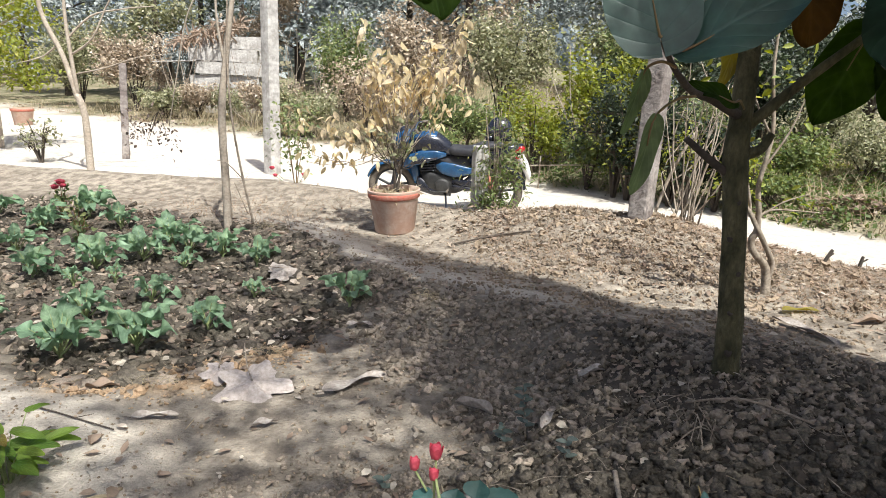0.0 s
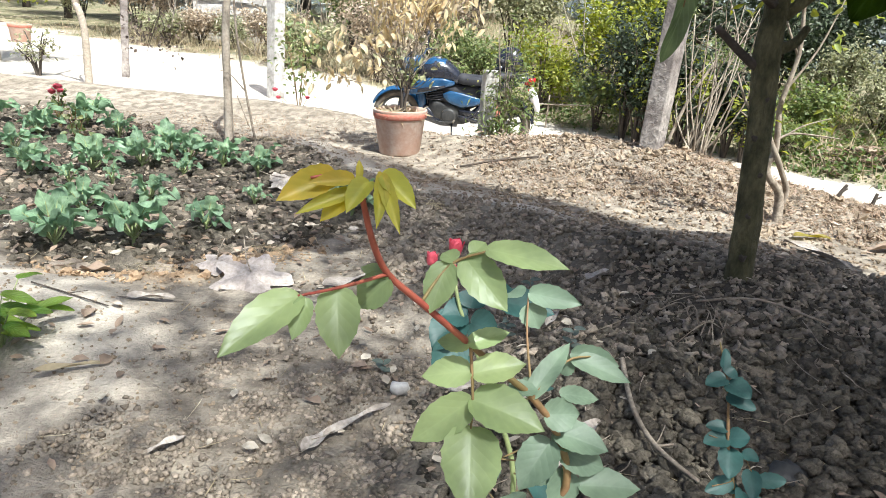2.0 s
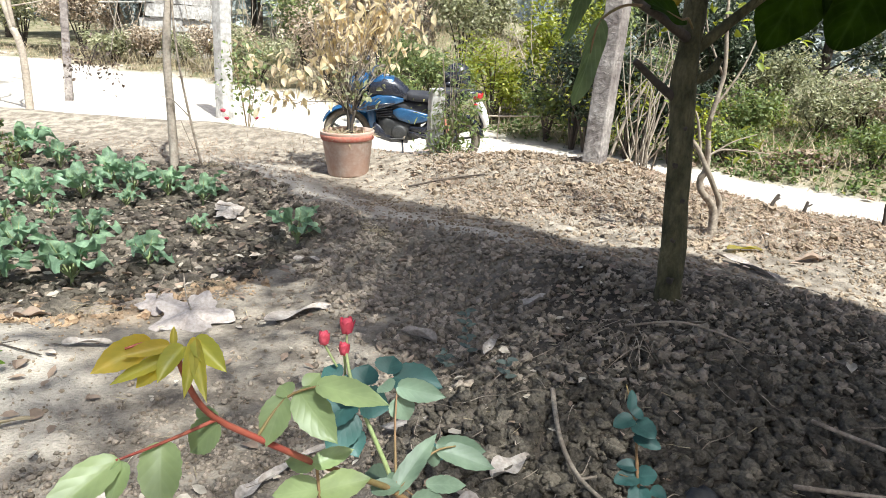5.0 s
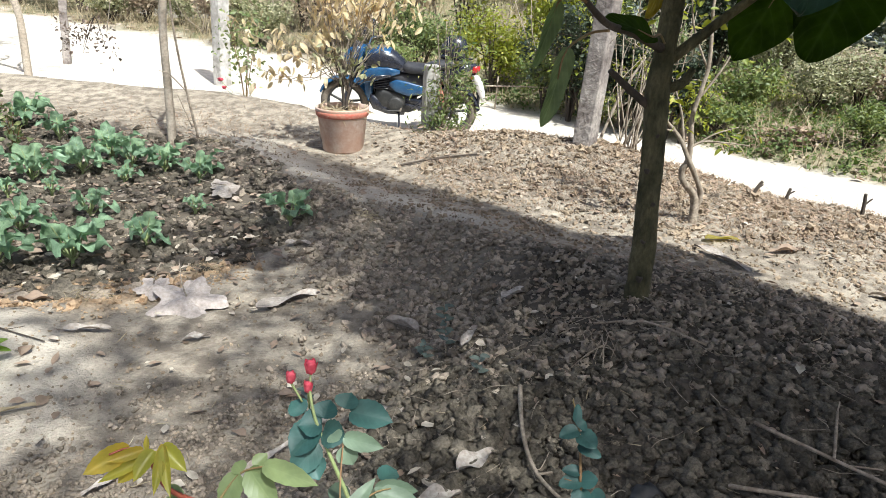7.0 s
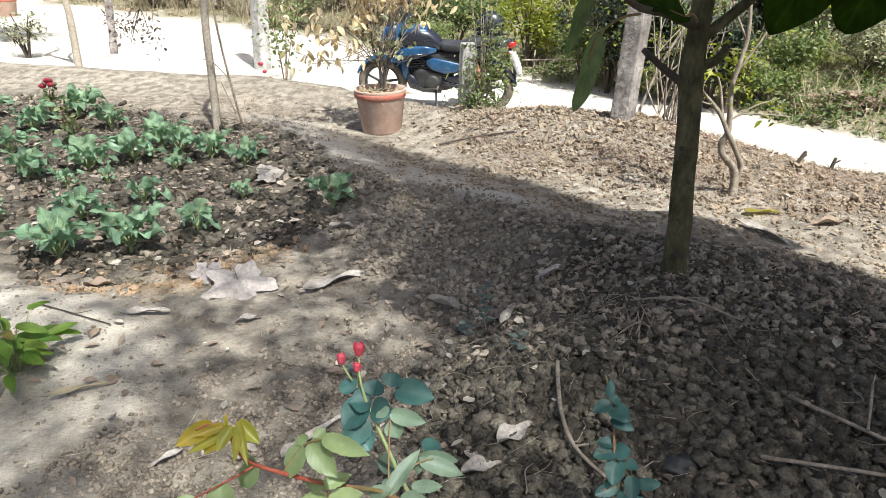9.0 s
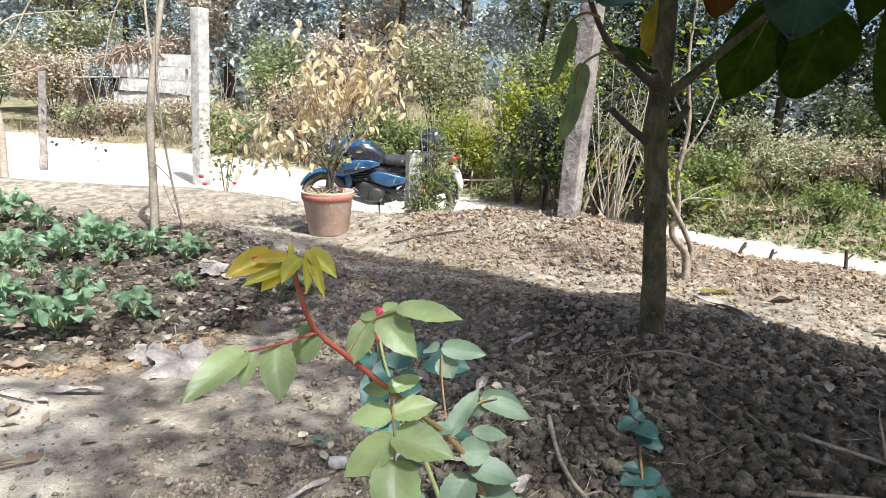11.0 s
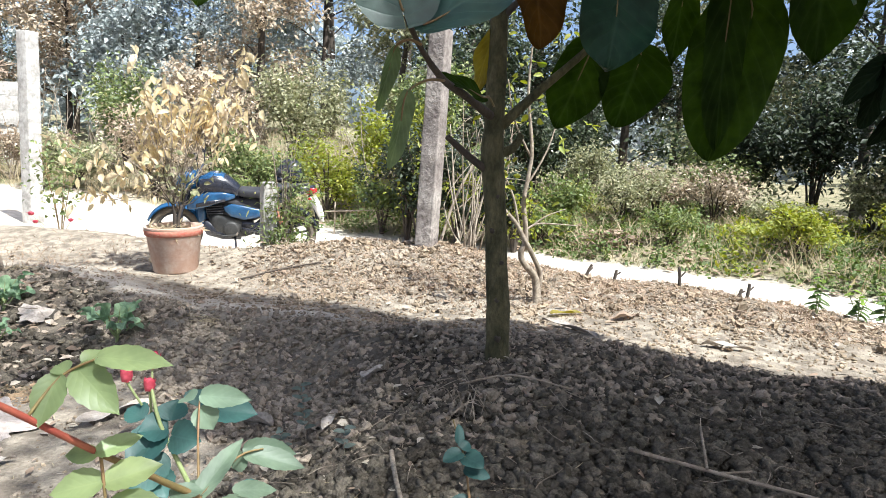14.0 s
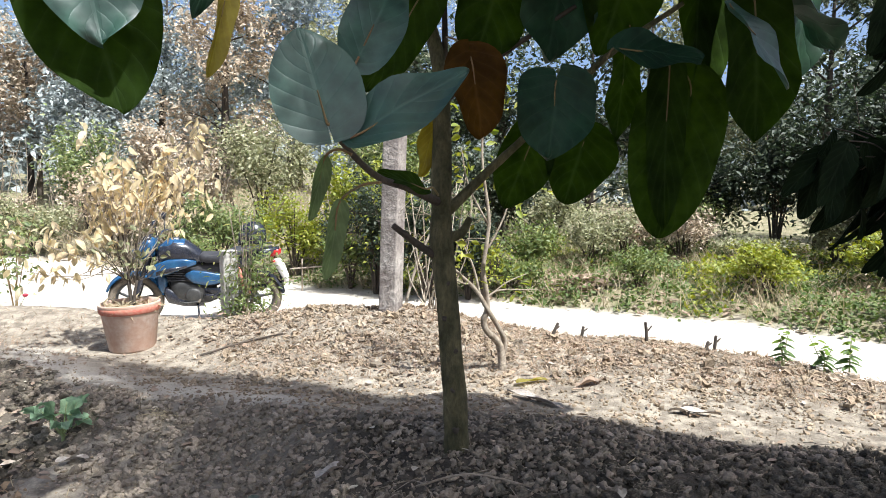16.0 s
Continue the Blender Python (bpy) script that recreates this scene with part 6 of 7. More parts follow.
hz0 = ground_at(-6.5, 20.0)
hut = thing("ruined_hut", (-6.5, 20.0, hz0), "low ruined hut of stacked whitewashed slabs under dry thatch", "hut")
rg = np.random.default_rng(4)
slab = raw_mesh("slab", *(lambda b: (np.array([tuple(v.co) for v in b.verts]), np.array([[v.index for v in q.verts] for q in b.faces if len(q.verts) == 4])))(box(-0.5, 0.5, -0.12, 0.12, 0, 0.33, 0, 1)), smooth=False)
slab.materials.append(WHITEWASH)
for row in range(6):
    for col in range(2):
        if row == 5 and col == 0:
            continue
        b = new("slab", slab)
        b.parent = hut
        b.location = (-0.5 + 1.04 * col + (0.16 if row % 2 else -0.1) + rg.uniform(-0.08, 0.08), rg.uniform(-0.06, 0.06), 0.02 + 0.365 * row)
        b.rotation_euler = Euler((0, radians(rg.uniform(-2.5, 2.5)), radians(rg.uniform(-5, 5))))
part("roof_sheet", box(-1.9, -0.7, -0.3, 0.5, 1.5, 1.53, 0.01), WHITEWASH, hut, "pale bent roof sheet").rotation_euler = Euler((0, radians(-4), 0))
for px_ in (-1.7, -1.1):
    part("prop", tube([(px_, 0.1, -0.1), (px_ + 0.05, 0.1, 1.45)], [0.05, 0.04], 7), DARK_BARK, hut)
c = np.stack([rg.uniform(-1.5, 0.3, 420), rg.uniform(-0.4, 1.2, 420), np.zeros(420)], 1)
c[:, 2] = 2.1 + 0.2 * c[:, 1] + 0.25 * np.cos(c[:, 0] * 1.6) + rg.uniform(-0.06, 0.06, 420)
part("thatch", leaf_cloud(rg, c, 0.45, 1.0, 0.12), DRY_LEAF, hut)
part("back_wall", box(-1.1, 1.1, 0.9, 1.1, 0, 2.1, 0.02), WHITEWASH, hut)

# ---- leaf litter, sticks and clods ----
TUFT = foliage("rusty_dry_grass", (0.32, 0.22, 0.15), (0.45, 0.335, 0.235), (0.56, 0.46, 0.34), 0.15, 0.85)
PALE_DRY = surf("bleached_dry_leaf", (0.47, 0.41, 0.37), (0.37, 0.315, 0.28), (0.20, 0.165, 0.14), 16, 60, 0.85, 0.8, 0.006)


def lobed_leaf(name, x, y, size, turn, label, material, lobes=5, lift=0.03, tilt=(0, 0)):
    """A large dry lobed leaf, curled at its edges, lying on the ground."""
    t = thing(name, (x, y, ground_at(x, y) + 0.012), label, "dry leaf", "large dry leaves")
    n, rings = 90, 7
    V, F = [(0, 0, lift)], []
    for k in range(1, rings + 1):
        for i in range(n):
            a = 2 * math.pi * i / n
            r = size * (0.56 + 0.36 * abs(math.cos(a * lobes / 2)) ** 1.3 * (1 + 0.2 * math.cos(a)) + 0.05 * math.sin(a * 13 + 1) + 0.04 * math.sin(a * 7))
            q = k / rings
            rr = r * q
            z = lift * (1 - q) + 0.05 * size * math.sin(a * 3 + 1) * q * q + 0.12 * size * q ** 3 * math.cos(a * lobes)
            V.append((rr * math.cos(a), rr * math.sin(a), max(z, 0.002 * k) + 0.006))
    F3 = [(0, 1 + i, 1 + (i + 1) % n, 1 + (i + 1) % n) for i in range(n)]
    for k in range(rings - 1):
        for i in range(n):
            F.append((1 + k * n + i, 1 + (k + 1) * n + i, 1 + (k + 1) * n + (i + 1) % n, 1 + k * n + (i + 1) % n))
    F3 = [(0, 1 + i, 1 + (i + 1) % n) for i in range(n)]
    allf = np.vstack([tri(F), np.array(F3)])
    b = part("blade", (np.array(V), allf), material, t)
    part("leaf_stalk", tube([(0, 0, lift + 0.008), (-size * 0.5, 0, lift + 0.02), (-size * 1.15, 0.02, lift + 0.05)], [0.004, 0.0035, 0.003], 6), TWIG, t)
    t.rotation_euler = Euler((radians(tilt[0]), radians(tilt[1]), radians(turn)))


lobed_leaf("dry_lobed_leaf", -0.76, 3.23, 0.215, -60, "large bleached grey dry lobed leaf on bare earth", PALE_DRY, 5, 0.05, (4, 15))
lobed_leaf("dry_lobed_leaf", -0.97, 3.36, 0.11, -80, "smaller bleached dry leaf beside the large one", PALE_DRY, 5, 0.04, (0, 14))
lobed_leaf("dry_lobed_leaf", -1.09, 5.15, 0.17, 20, "grey dry curled leaf on the dug bed", GREY_LEAF, 3, 0.05, (12, 0))


def strip(x, y, length, width, turn, label, material=GREY_LEAF, curl=0.1, name="dry_leaf"):
    t = thing(name, (x, y, ground_at(x, y) + 0.014), label, "dry leaf", "long dry leaves")
    v, f, uv = blade((-length / 2, 0, 0), (length / 2, 0, 0.01), width, (0.15, 0.1, 1), 0, curl * 1.6 + 0.08, 0.06, 0, 18, 6, 0.16, x * 7 + y)
    v[:, 2] += 0.01
    b = part("blade", (v, f, uv), material, t)
    part("leaf_stalk", tube([(-length / 2, 0, 0.008), (-length / 2 - 0.04, 0.01, 0.012)], [0.002, 0.0015], 5), TWIG, t)
    t.rotation_euler = Euler((0, 0, radians(turn)))


strip(-0.26, 3.33, 0.39, 0.085, 44, "long bleached dry leaf on the trodden earth", GREY_LEAF, 0.02)
strip(0.66, 2.85, 0.22, 0.045, 68, "narrow pale dry leaf on the dug mound", curl=0.2)
strip(0.34, 3.06, 0.2, 0.05, 150, "curled pale dry leaf on the dug mound", curl=0.5)
strip(0.9, 3.1, 0.2, 0.06, 30, "crumpled dry leaf on the dug mound")
strip(2.2, 3.75, 0.4, 0.07, -58, "long pale dry leaf in the sun beside the mound")
strip(2.35, 4.1, 0.25, 0.06, 10, "yellowish dry leaf in the sun", YELLOW_LEAF)
strip(-1.1, 2.89, 0.2, 0.05, 15, "pale dry leaf on the path")
strip(-1.09, 2.23, 0.22, 0.035, 30, "narrow yellow dry leaf on the path", STRAW)
strip(-0.06, 2.11, 0.3, 0.035, 52, "narrow grey dry leaf on bare earth")
strip(-0.16, 1.98, 0.16, 0.05, 60, "short curled dry leaf on bare earth")
strip(0.5, 1.75, 0.14, 0.07, 20, "pale dry leaf at the foot of the mound")
strip(0.62, 1.9, 0.16, 0.08, 40, "torn pale dry leaf at the foot of the mound")
strip(-0.6, 1.9, 0.13, 0.03, 50, "small dry leaf on the path")
strip(-0.6, 2.87, 0.13, 0.05, 30, "small bleached leaf on the path")
strip(-0.35, 4.1, 0.16, 0.05, 10, "flat pale leaf at the bed's edge")
strip(-1.5, 3.2, 0.16, 0.08, 10, "pale green torn leaf at the bed's edge", DRY_LEAF)
strip(3.0, 3.3, 0.3, 0.06, -25, "long dry leaf on the sunlit earth")
strip(2.7, 3.95, 0.3, 0.07, 20, "brown dry leaf on the sunlit earth", DRY_LEAF)


def stick(pts, r, label, material=TWIG):
    P = [(x, y, ground_at(x, y) + 0.012 + dz + 0.018 * float(inside(MOUND, np.array(x), np.array(y), 0.2))) for x, y, dz in pts]
    t = thing("stick", P[0], label, "stick", "sticks on the ground")
    v, f = tube(P, [r * (1 - 0.12 * i) for i in range(len(P))], 7, 0.2)
    part("wood", (v - np.array(P[0]), f), material, t)
    a, b = np.array(P[len(P) // 2]), np.array(P[-1])
    v, f = tube([a, a + (b - a) * 0.3 + np.array((0.02, 0.03, 0.02))], [r * 0.6, r * 0.4], 5)
    part("twig", (v - np.array(P[0]), f), material, t)


stick([(0.80, 2.25, 0.02), (0.78, 2.0, 0.01), (0.80, 1.8, 0.02), (0.88, 1.68, 0.0)], 0.009, "bent grey stick on the dug mound", TWIG)
stick([(1.55, 1.98, 0.02), (1.75, 1.78, 0.02), (1.98, 1.55, 0.02)], 0.007, "straight dry stick on the dug mound")
stick([(1.72, 1.8, 0.03), (1.82, 1.98, 0.06)], 0.005, "thin dry twig on the dug mound")
stick([(1.35, 1.7, 0.03), (1.7, 1.62, 0.02), (2.0, 1.5, 0.02)], 0.007, "weathered stick on the dug mound", TWIG)
stick([(1.15, 2.62, 0.03), (1.35, 2.55, 0.05), (1.55, 2.42, 0.02)], 0.005, "thin pale twig on the dug mound")
stick([(0.2, 6.0, 0.01), (0.55, 6.02, 0.01), (0.9, 5.98, 0.01)], 0.01, "dark stick on the sunlit earth", DARK_BARK)
stick([(-1.6, 2.85, 0.0), (-1.4, 2.78, 0.0), (-1.2, 2.72, 0.0)], 0.004, "thin dark twig on the path", DARK_BARK)

# root tangle by the trunk
rt = thing("root_tangle", (1.15, 2.45, ground_at(1.15, 2.45) + 0.02), "small tangle of pale dry roots on dark soil", "roots")
rg = np.random.default_rng(31)
for k in range(9):
    a, b = rg.normal(0, 0.08, 3), rg.normal(0, 0.1, 3)
    a[2], b[2] = 0.01, 0.02 + abs(b[2]) * 0.4
    part("root", tube([a, (a + b) / 2 + np.array((0.02, 0.02, 0.05)), b], [0.0022, 0.002, 0.0015], 5), TWIG, rt)
rg = np.random.default_rng(32)
ft = thing("foil_scrap", (1.12, 1.72, ground_at(1.12, 1.72) + 0.02), "crumpled scrap of dark shiny wrapper on the mound", "litter")
v, f = lump(rg, 2, 0.5)
part("wrapper", (v * 0.045 * np.array((1.2, 0.9, 0.7)), f), METAL, ft)
ft2 = thing("foil_scrap", (0.33, 2.25, ground_at(0.33, 2.25) + 0.01), "flat scrap of greyish torn wrapper on the earth", "litter")
v, f = lump(rg, 2, 0.5)
part("wrapper", (v * 0.07 * np.array((1.3, 0.9, 0.18)), f), GREY_LEAF, ft2)
st_ = thing("pebble", (0.06, 2.3, ground_at(0.06, 2.3) + 0.02), "pale broken stone chip on the earth", "stone")
v, f = lump(rg, 2, 0.3)
part("stone", (v * 0.033, f), WHITEWASH, st_)
# straw clumps
for x, y, s in ((0.12, 4.25, 0.14), (-1.65, 3.25, 0.12), (-1.25, 3.25, 0.1), (-1.5, 6.2, 0.12), (-0.8, 3.7, 0.1)):
    rg = np.random.default_rng(int(1000 + x * 50))
    t = thing("straw_clump", (x, y, ground_at(x, y)), "small clump of tawny dry straw on soil", "straw", "straw clumps")
    for k in range(26):
        p, a = np.array((rg.normal(0, s * 0.5), rg.normal(0, s * 0.4), 0.012 + 0.02 * rg.random())), rg.uniform(0, 6.28)
        d = np.array((math.cos(a), math.sin(a), rg.normal(0, 0.15))) * s * rg.uniform(0.4, 0.9)
        part("straw", tube([p - d / 2, p + np.array((0, 0, 0.012)), p + d / 2], [0.0016, 0.0016, 0.001], 4), STRAW, t)
# sandy clods heaped at the bed's front edge
for k, (x, y, s) in enumerate(((-1.72, 3.3, 0.06), (-1.6, 3.22, 0.045), (-1.25, 3.3, 0.05), (-1.1, 3.42, 0.04), (-1.42, 3.36, 0.08))):
    rg = np.random.default_rng(60 + k)
    t = thing("earth_clod", (x, y, ground_at(x, y) + s * 0.3), "rounded clod of earth at the bed's edge", "clod", "clods at the bed's edge")
    v, f = lump(rg, 3, 0.5)
    part("lump", (v * s * np.array((1.3, 1, 0.7)), f), CLOD if k == 4 else MID_CLOD, t, faceted=True)


def scatter(rng, n, poly_mask, x0, x1, y0, y1):
    x, y = rng.uniform(x0, x1, n), rng.uniform(y0, y1, n)
    keep = rng.uniform(0, 1, n) < poly_mask(x, y)
    x, y = x[keep], y[keep]
    return x, y, height(x, y)


def stuff(name, data, material, label, category, smooth_=True):
    ob = part(name, data, material, faceted=not smooth_)
    return tagged(ob, label, category, kind="stuff")


rg = np.random.default_rng(77)
round_lumps = [lump(rg, 2, 0.46) for _ in range(10)]
mid_lumps = [lump(rg, 1, 0.42) for _ in range(7)]
ragged_lumps = [lump(rg, 2, 0.7) for _ in range(8)]
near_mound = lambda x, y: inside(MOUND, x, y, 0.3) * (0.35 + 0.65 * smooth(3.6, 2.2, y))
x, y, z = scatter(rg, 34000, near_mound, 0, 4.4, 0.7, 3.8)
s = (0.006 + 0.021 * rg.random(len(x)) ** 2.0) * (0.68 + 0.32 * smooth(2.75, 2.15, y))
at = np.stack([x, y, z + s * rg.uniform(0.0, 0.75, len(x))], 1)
# soil tone goes dark to light away from the front, copying the shade
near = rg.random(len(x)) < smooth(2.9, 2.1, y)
stuff("soil_clods", pieces_at(rg, round_lumps, at[near], s[near]), CLOD, "dark rounded clods of dug soil, tone partly the mound front's shade", "soil")
stuff("brown_soil", pieces_at(rg, ragged_lumps, at[~near], s[~near]), MID_CLOD, "brown crumbling soil heaped round the tree's foot, lightened against the shade there", "soil")
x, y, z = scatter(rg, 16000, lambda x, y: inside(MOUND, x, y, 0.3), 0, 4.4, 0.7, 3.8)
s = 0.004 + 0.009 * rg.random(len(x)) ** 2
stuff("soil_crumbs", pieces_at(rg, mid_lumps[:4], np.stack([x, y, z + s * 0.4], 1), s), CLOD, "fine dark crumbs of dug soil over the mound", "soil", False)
x, y, z = scatter(rg, 6500, lambda x, y: inside(BED, x, y, 0.12), -5.5, 0, 2.9, 8)
s = 0.008 + 0.024 * rg.random(len(x)) ** 2
stuff("bed_crumbs", pieces_at(rg, mid_lumps, np.stack([x, y, z + s * 0.2], 1), s, True, 0.7), MID_CLOD, "brown crumbs of soil in the cabbage bed", "soil", False)
x, y, z = scatter(rg, 5600, lambda x, y: inside(BED, x, y, 0.12), -5, 0, 2.9, 8)
s = 0.011 + 0.030 * rg.random(len(x)) ** 2.0
stuff("bed_clods", pieces_at(rg, round_lumps, np.stack([x, y, z + s * 0.2], 1), s, True, 0.9), CLOD, "dark rounded broken clods of soil in the cabbage bed", "soil")
x, y, z = scatter(rg, 26000, lambda x, y: inside(SANDY, x, y, 0.18) * (0.1 + 0.9 * smooth(-0.1, 0.4, ripple(x, y, 6.0, 4))), -2.4, 0, 2.7, 4.2)
s = 0.002 + 0.007 * rg.random(len(x)) ** 2.2
stuff("sandy_crumbs", pieces_at(rg, mid_lumps, np.stack([x, y, z + s * 0.5], 1), s), SAND, "yellowish sandy crumbs along the bed's front edge", "soil", False)
x, y, z = scatter(rg, 1500, lambda x, y: inside(SANDY, x, y, 0.16), -2.4, 0, 2.7, 4.2)
s = 0.006 + 0.022 * rg.random(len(x)) ** 2.0
stuff("sandy_lumps", pieces_at(rg, ragged_lumps, np.stack([x, y, z + s * 0.1], 1), s), SAND, "broken yellowish sandy lumps along the bed's front edge", "soil", False)
x, y, z = scatter(rg, 62000, lambda x, y: inside(SLOPE, x, y, 0.3) * (1 - inside(TRACK, x, y, 0.15)) * (0.3 + 0.7 * smooth(-0.3, 0.3, ripple(x, y, 7.0, 3))), -1.9, 1.4, 2.6, 6.4)
s = 0.004 + 0.018 * rg.random(len(x)) ** 2.2
stuff("bank_clods", pieces_at(rg, mid_lumps, np.stack([x, y, z + s * 0.45], 1), s), MID_CLOD, "brown crumbling soil along the bank above the bed, lightened against the wall's shade", "soil", False)
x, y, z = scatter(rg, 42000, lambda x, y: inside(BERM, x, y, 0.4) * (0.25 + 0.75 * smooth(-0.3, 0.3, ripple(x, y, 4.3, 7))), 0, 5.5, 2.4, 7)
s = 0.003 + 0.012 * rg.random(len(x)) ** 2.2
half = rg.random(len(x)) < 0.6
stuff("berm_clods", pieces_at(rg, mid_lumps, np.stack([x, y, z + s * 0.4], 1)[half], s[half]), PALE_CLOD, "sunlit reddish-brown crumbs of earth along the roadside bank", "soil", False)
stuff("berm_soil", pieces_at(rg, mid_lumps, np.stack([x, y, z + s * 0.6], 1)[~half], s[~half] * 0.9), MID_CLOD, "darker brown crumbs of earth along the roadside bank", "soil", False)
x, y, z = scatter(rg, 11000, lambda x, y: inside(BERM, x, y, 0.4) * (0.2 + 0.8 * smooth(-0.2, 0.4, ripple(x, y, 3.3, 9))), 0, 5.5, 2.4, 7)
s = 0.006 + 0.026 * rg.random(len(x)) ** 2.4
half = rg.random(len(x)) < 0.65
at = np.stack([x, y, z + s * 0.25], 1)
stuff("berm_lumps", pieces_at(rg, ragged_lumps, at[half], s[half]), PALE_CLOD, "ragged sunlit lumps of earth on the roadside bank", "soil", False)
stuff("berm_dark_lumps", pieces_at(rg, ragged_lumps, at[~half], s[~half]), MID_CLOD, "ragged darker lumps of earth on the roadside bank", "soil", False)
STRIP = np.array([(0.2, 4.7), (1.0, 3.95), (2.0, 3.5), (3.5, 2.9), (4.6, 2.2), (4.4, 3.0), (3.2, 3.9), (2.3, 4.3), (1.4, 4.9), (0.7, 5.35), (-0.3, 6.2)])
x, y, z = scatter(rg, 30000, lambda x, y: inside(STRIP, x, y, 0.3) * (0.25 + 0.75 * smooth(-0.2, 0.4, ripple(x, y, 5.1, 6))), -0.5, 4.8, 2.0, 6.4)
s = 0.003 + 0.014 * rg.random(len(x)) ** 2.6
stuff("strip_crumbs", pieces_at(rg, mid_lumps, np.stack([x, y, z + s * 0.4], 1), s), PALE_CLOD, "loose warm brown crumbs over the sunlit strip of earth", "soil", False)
SPREAD = np.array([(-0.1, 1.6), (-0.1, 2.6), (-0.3, 3.4), (0.0, 4.1), (0.5, 4.3), (0.9, 3.6), (0.6, 2.8), (0.4, 1.6)])
x, y, z = scatter(rg, 5200, lambda x, y: inside(SPREAD, x, y, 0.3) * (0.25 + 0.75 * smooth(-0.3, 0.3, ripple(x, y, 5.0, 3))), -0.7, 1.3, 1.2, 4.7)
s = 0.003 + 0.014 * rg.random(len(x)) ** 2.8
stuff("spread_soil", pieces_at(rg, round_lumps, np.stack([x, y, z + s * 0.15], 1), s), MID_CLOD, "loose brown soil spilt from the mound onto the path", "soil")
x, y, z = scatter(rg, 30000, lambda x, y: inside(WORN, x, y, 0.35) * (0.15 + 0.85 * smooth(-0.4, 0.3, ripple(x, y, 9.0, 6))), -1.2, 0.6, 1.0, 2.7)
s = 0.0022 + 0.0105 * rg.random(len(x)) ** 2.6
stuff("trodden_crumbs", pieces_at(rg, mid_lumps, np.stack([x, y, z + s * 0.25], 1), s), MID_CLOD, "grey-brown crumbs of trodden soil over the path", "soil")
garden = lambda x, y: (1 - masks(x, y)[0]) * 0.8
x, y, z = scatter(rg, 34000, garden, -4.5, 4.5, 0.8, 8)
s = 0.002 + 0.008 * rg.random(len(x)) ** 2.5
stuff("path_crumbs", pieces_at(rg, mid_lumps[:3], np.stack([x, y, z + s * 0.3], 1), s), PALE_CLOD, "small loose crumbs of dry earth over the garden", "soil", False)


def litter(rng, x, y, z, size, aspect, lift=0.008):
    n = len(x)
    a = rng.uniform(0, 6.28, n)
    d = np.stack([np.cos(a), np.sin(a), rng.normal(0, 0.15, n)], 1)
    s = np.stack([-np.sin(a), np.cos(a), rng.normal(0, 0.25, n)], 1)
    c = np.stack([x, y, z + lift + 0.01 * rng.random(n)], 1)
    L = (size * rng.uniform(0.5, 1.5, n))[:, None]
    W = L * aspect * rng.uniform(0.6, 1.3, n)[:, None]
    up = np.array([0, 0, 1.0])
    q = (rng.uniform(0.05, 0.35, n))[:, None]
    pts = [c - d * L / 2, c - d * L * 0.15 + s * W / 2 + up * W * q, c - d * L * 0.15 - s * W / 2 + up * W * q, c + d * L * 0.2 + s * W * 0.42 + up * W * q, c + d * L * 0.2 - s * W * 0.42 + up * W * q, c + d * L / 2 + up * L * 0.06, c]
    V = np.stack(pts, 1).reshape(-1, 3)
    o = np.arange(n)[:, None] * 7
    F = np.vstack([o + np.array([[0, 6, 1]]), o + np.array([[0, 2, 6]]), o + np.array([[1, 6, 3]]), o + np.array([[2, 4, 6]]), o + np.array([[3, 6, 5]]), o + np.array([[6, 4, 5]])])
    return V, F


sunny = lambda x, y: (1 - masks(x, y)[0]) * np.clip(0.25 + 0.9 * inside(BERM, x, y, 0.6) + 0.25 * inside(BED, x, y, 0.2) - 0.2 * inside(MOUND, x, y, 0.3), 0, 1)
x, y, z = scatter(rg, 4200, sunny, -4.5, 5, 2.2, 8)
stuff("leaf_litter", litter(rg, x, y, z, 0.05, 0.45), DRY_LEAF, "scattered small dry brown and pale leaves on the earth", "leaf litter")
x, y, z = scatter(rg, 5000, lambda x, y: 0.12 + 0.90 * inside(BERM, x, y, 0.3), -0.4, 5, 3.2, 7)
stuff("berm_litter", litter(rg, x, y, z, 0.036, 0.42, 0.014), DRY_LEAF, "dry leaves caught along the roadside bank", "leaf litter")
x, y, z = scatter(rg, 420, lambda x, y: inside(MOUND, x, y, 0.3) + 0.25, -1.5, 4, 1.0, 4)
stuff("mound_litter", litter(rg, x, y, z, 0.045, 0.4, 0.012), DRY_LEAF, "sparse dry leaf scraps on the dug mound", "leaf litter")
x, y, z = scatter(rg, 3400, lambda x, y: 0.3 + 0.7 * inside(BERM, x, y, 0.3), -3, 5, 1.2, 7.5)
stuff("straw_bits", litter(rg, x, y, z, 0.07, 0.05, 0.012), STRAW, "bits of dry straw and thin twigs on the ground", "straw")


hx_, hy_ = rg.normal(5.62, 0.3, 320), rg.normal(9.3, 0.2, 320)
hz_ = height(hx_, hy_) + 0.16 * np.exp(-((hx_ - 5.62) / 0.35) ** 2 - ((hy_ - 9.3) / 0.25) ** 2) * rg.random(320)
stuff("leaf_heap", litter(rg, hx_, hy_, hz_, 0.13, 0.5, 0.03), DRY_LEAF, "heap of fallen brown leaves on the grass beyond the road", "leaf heap")


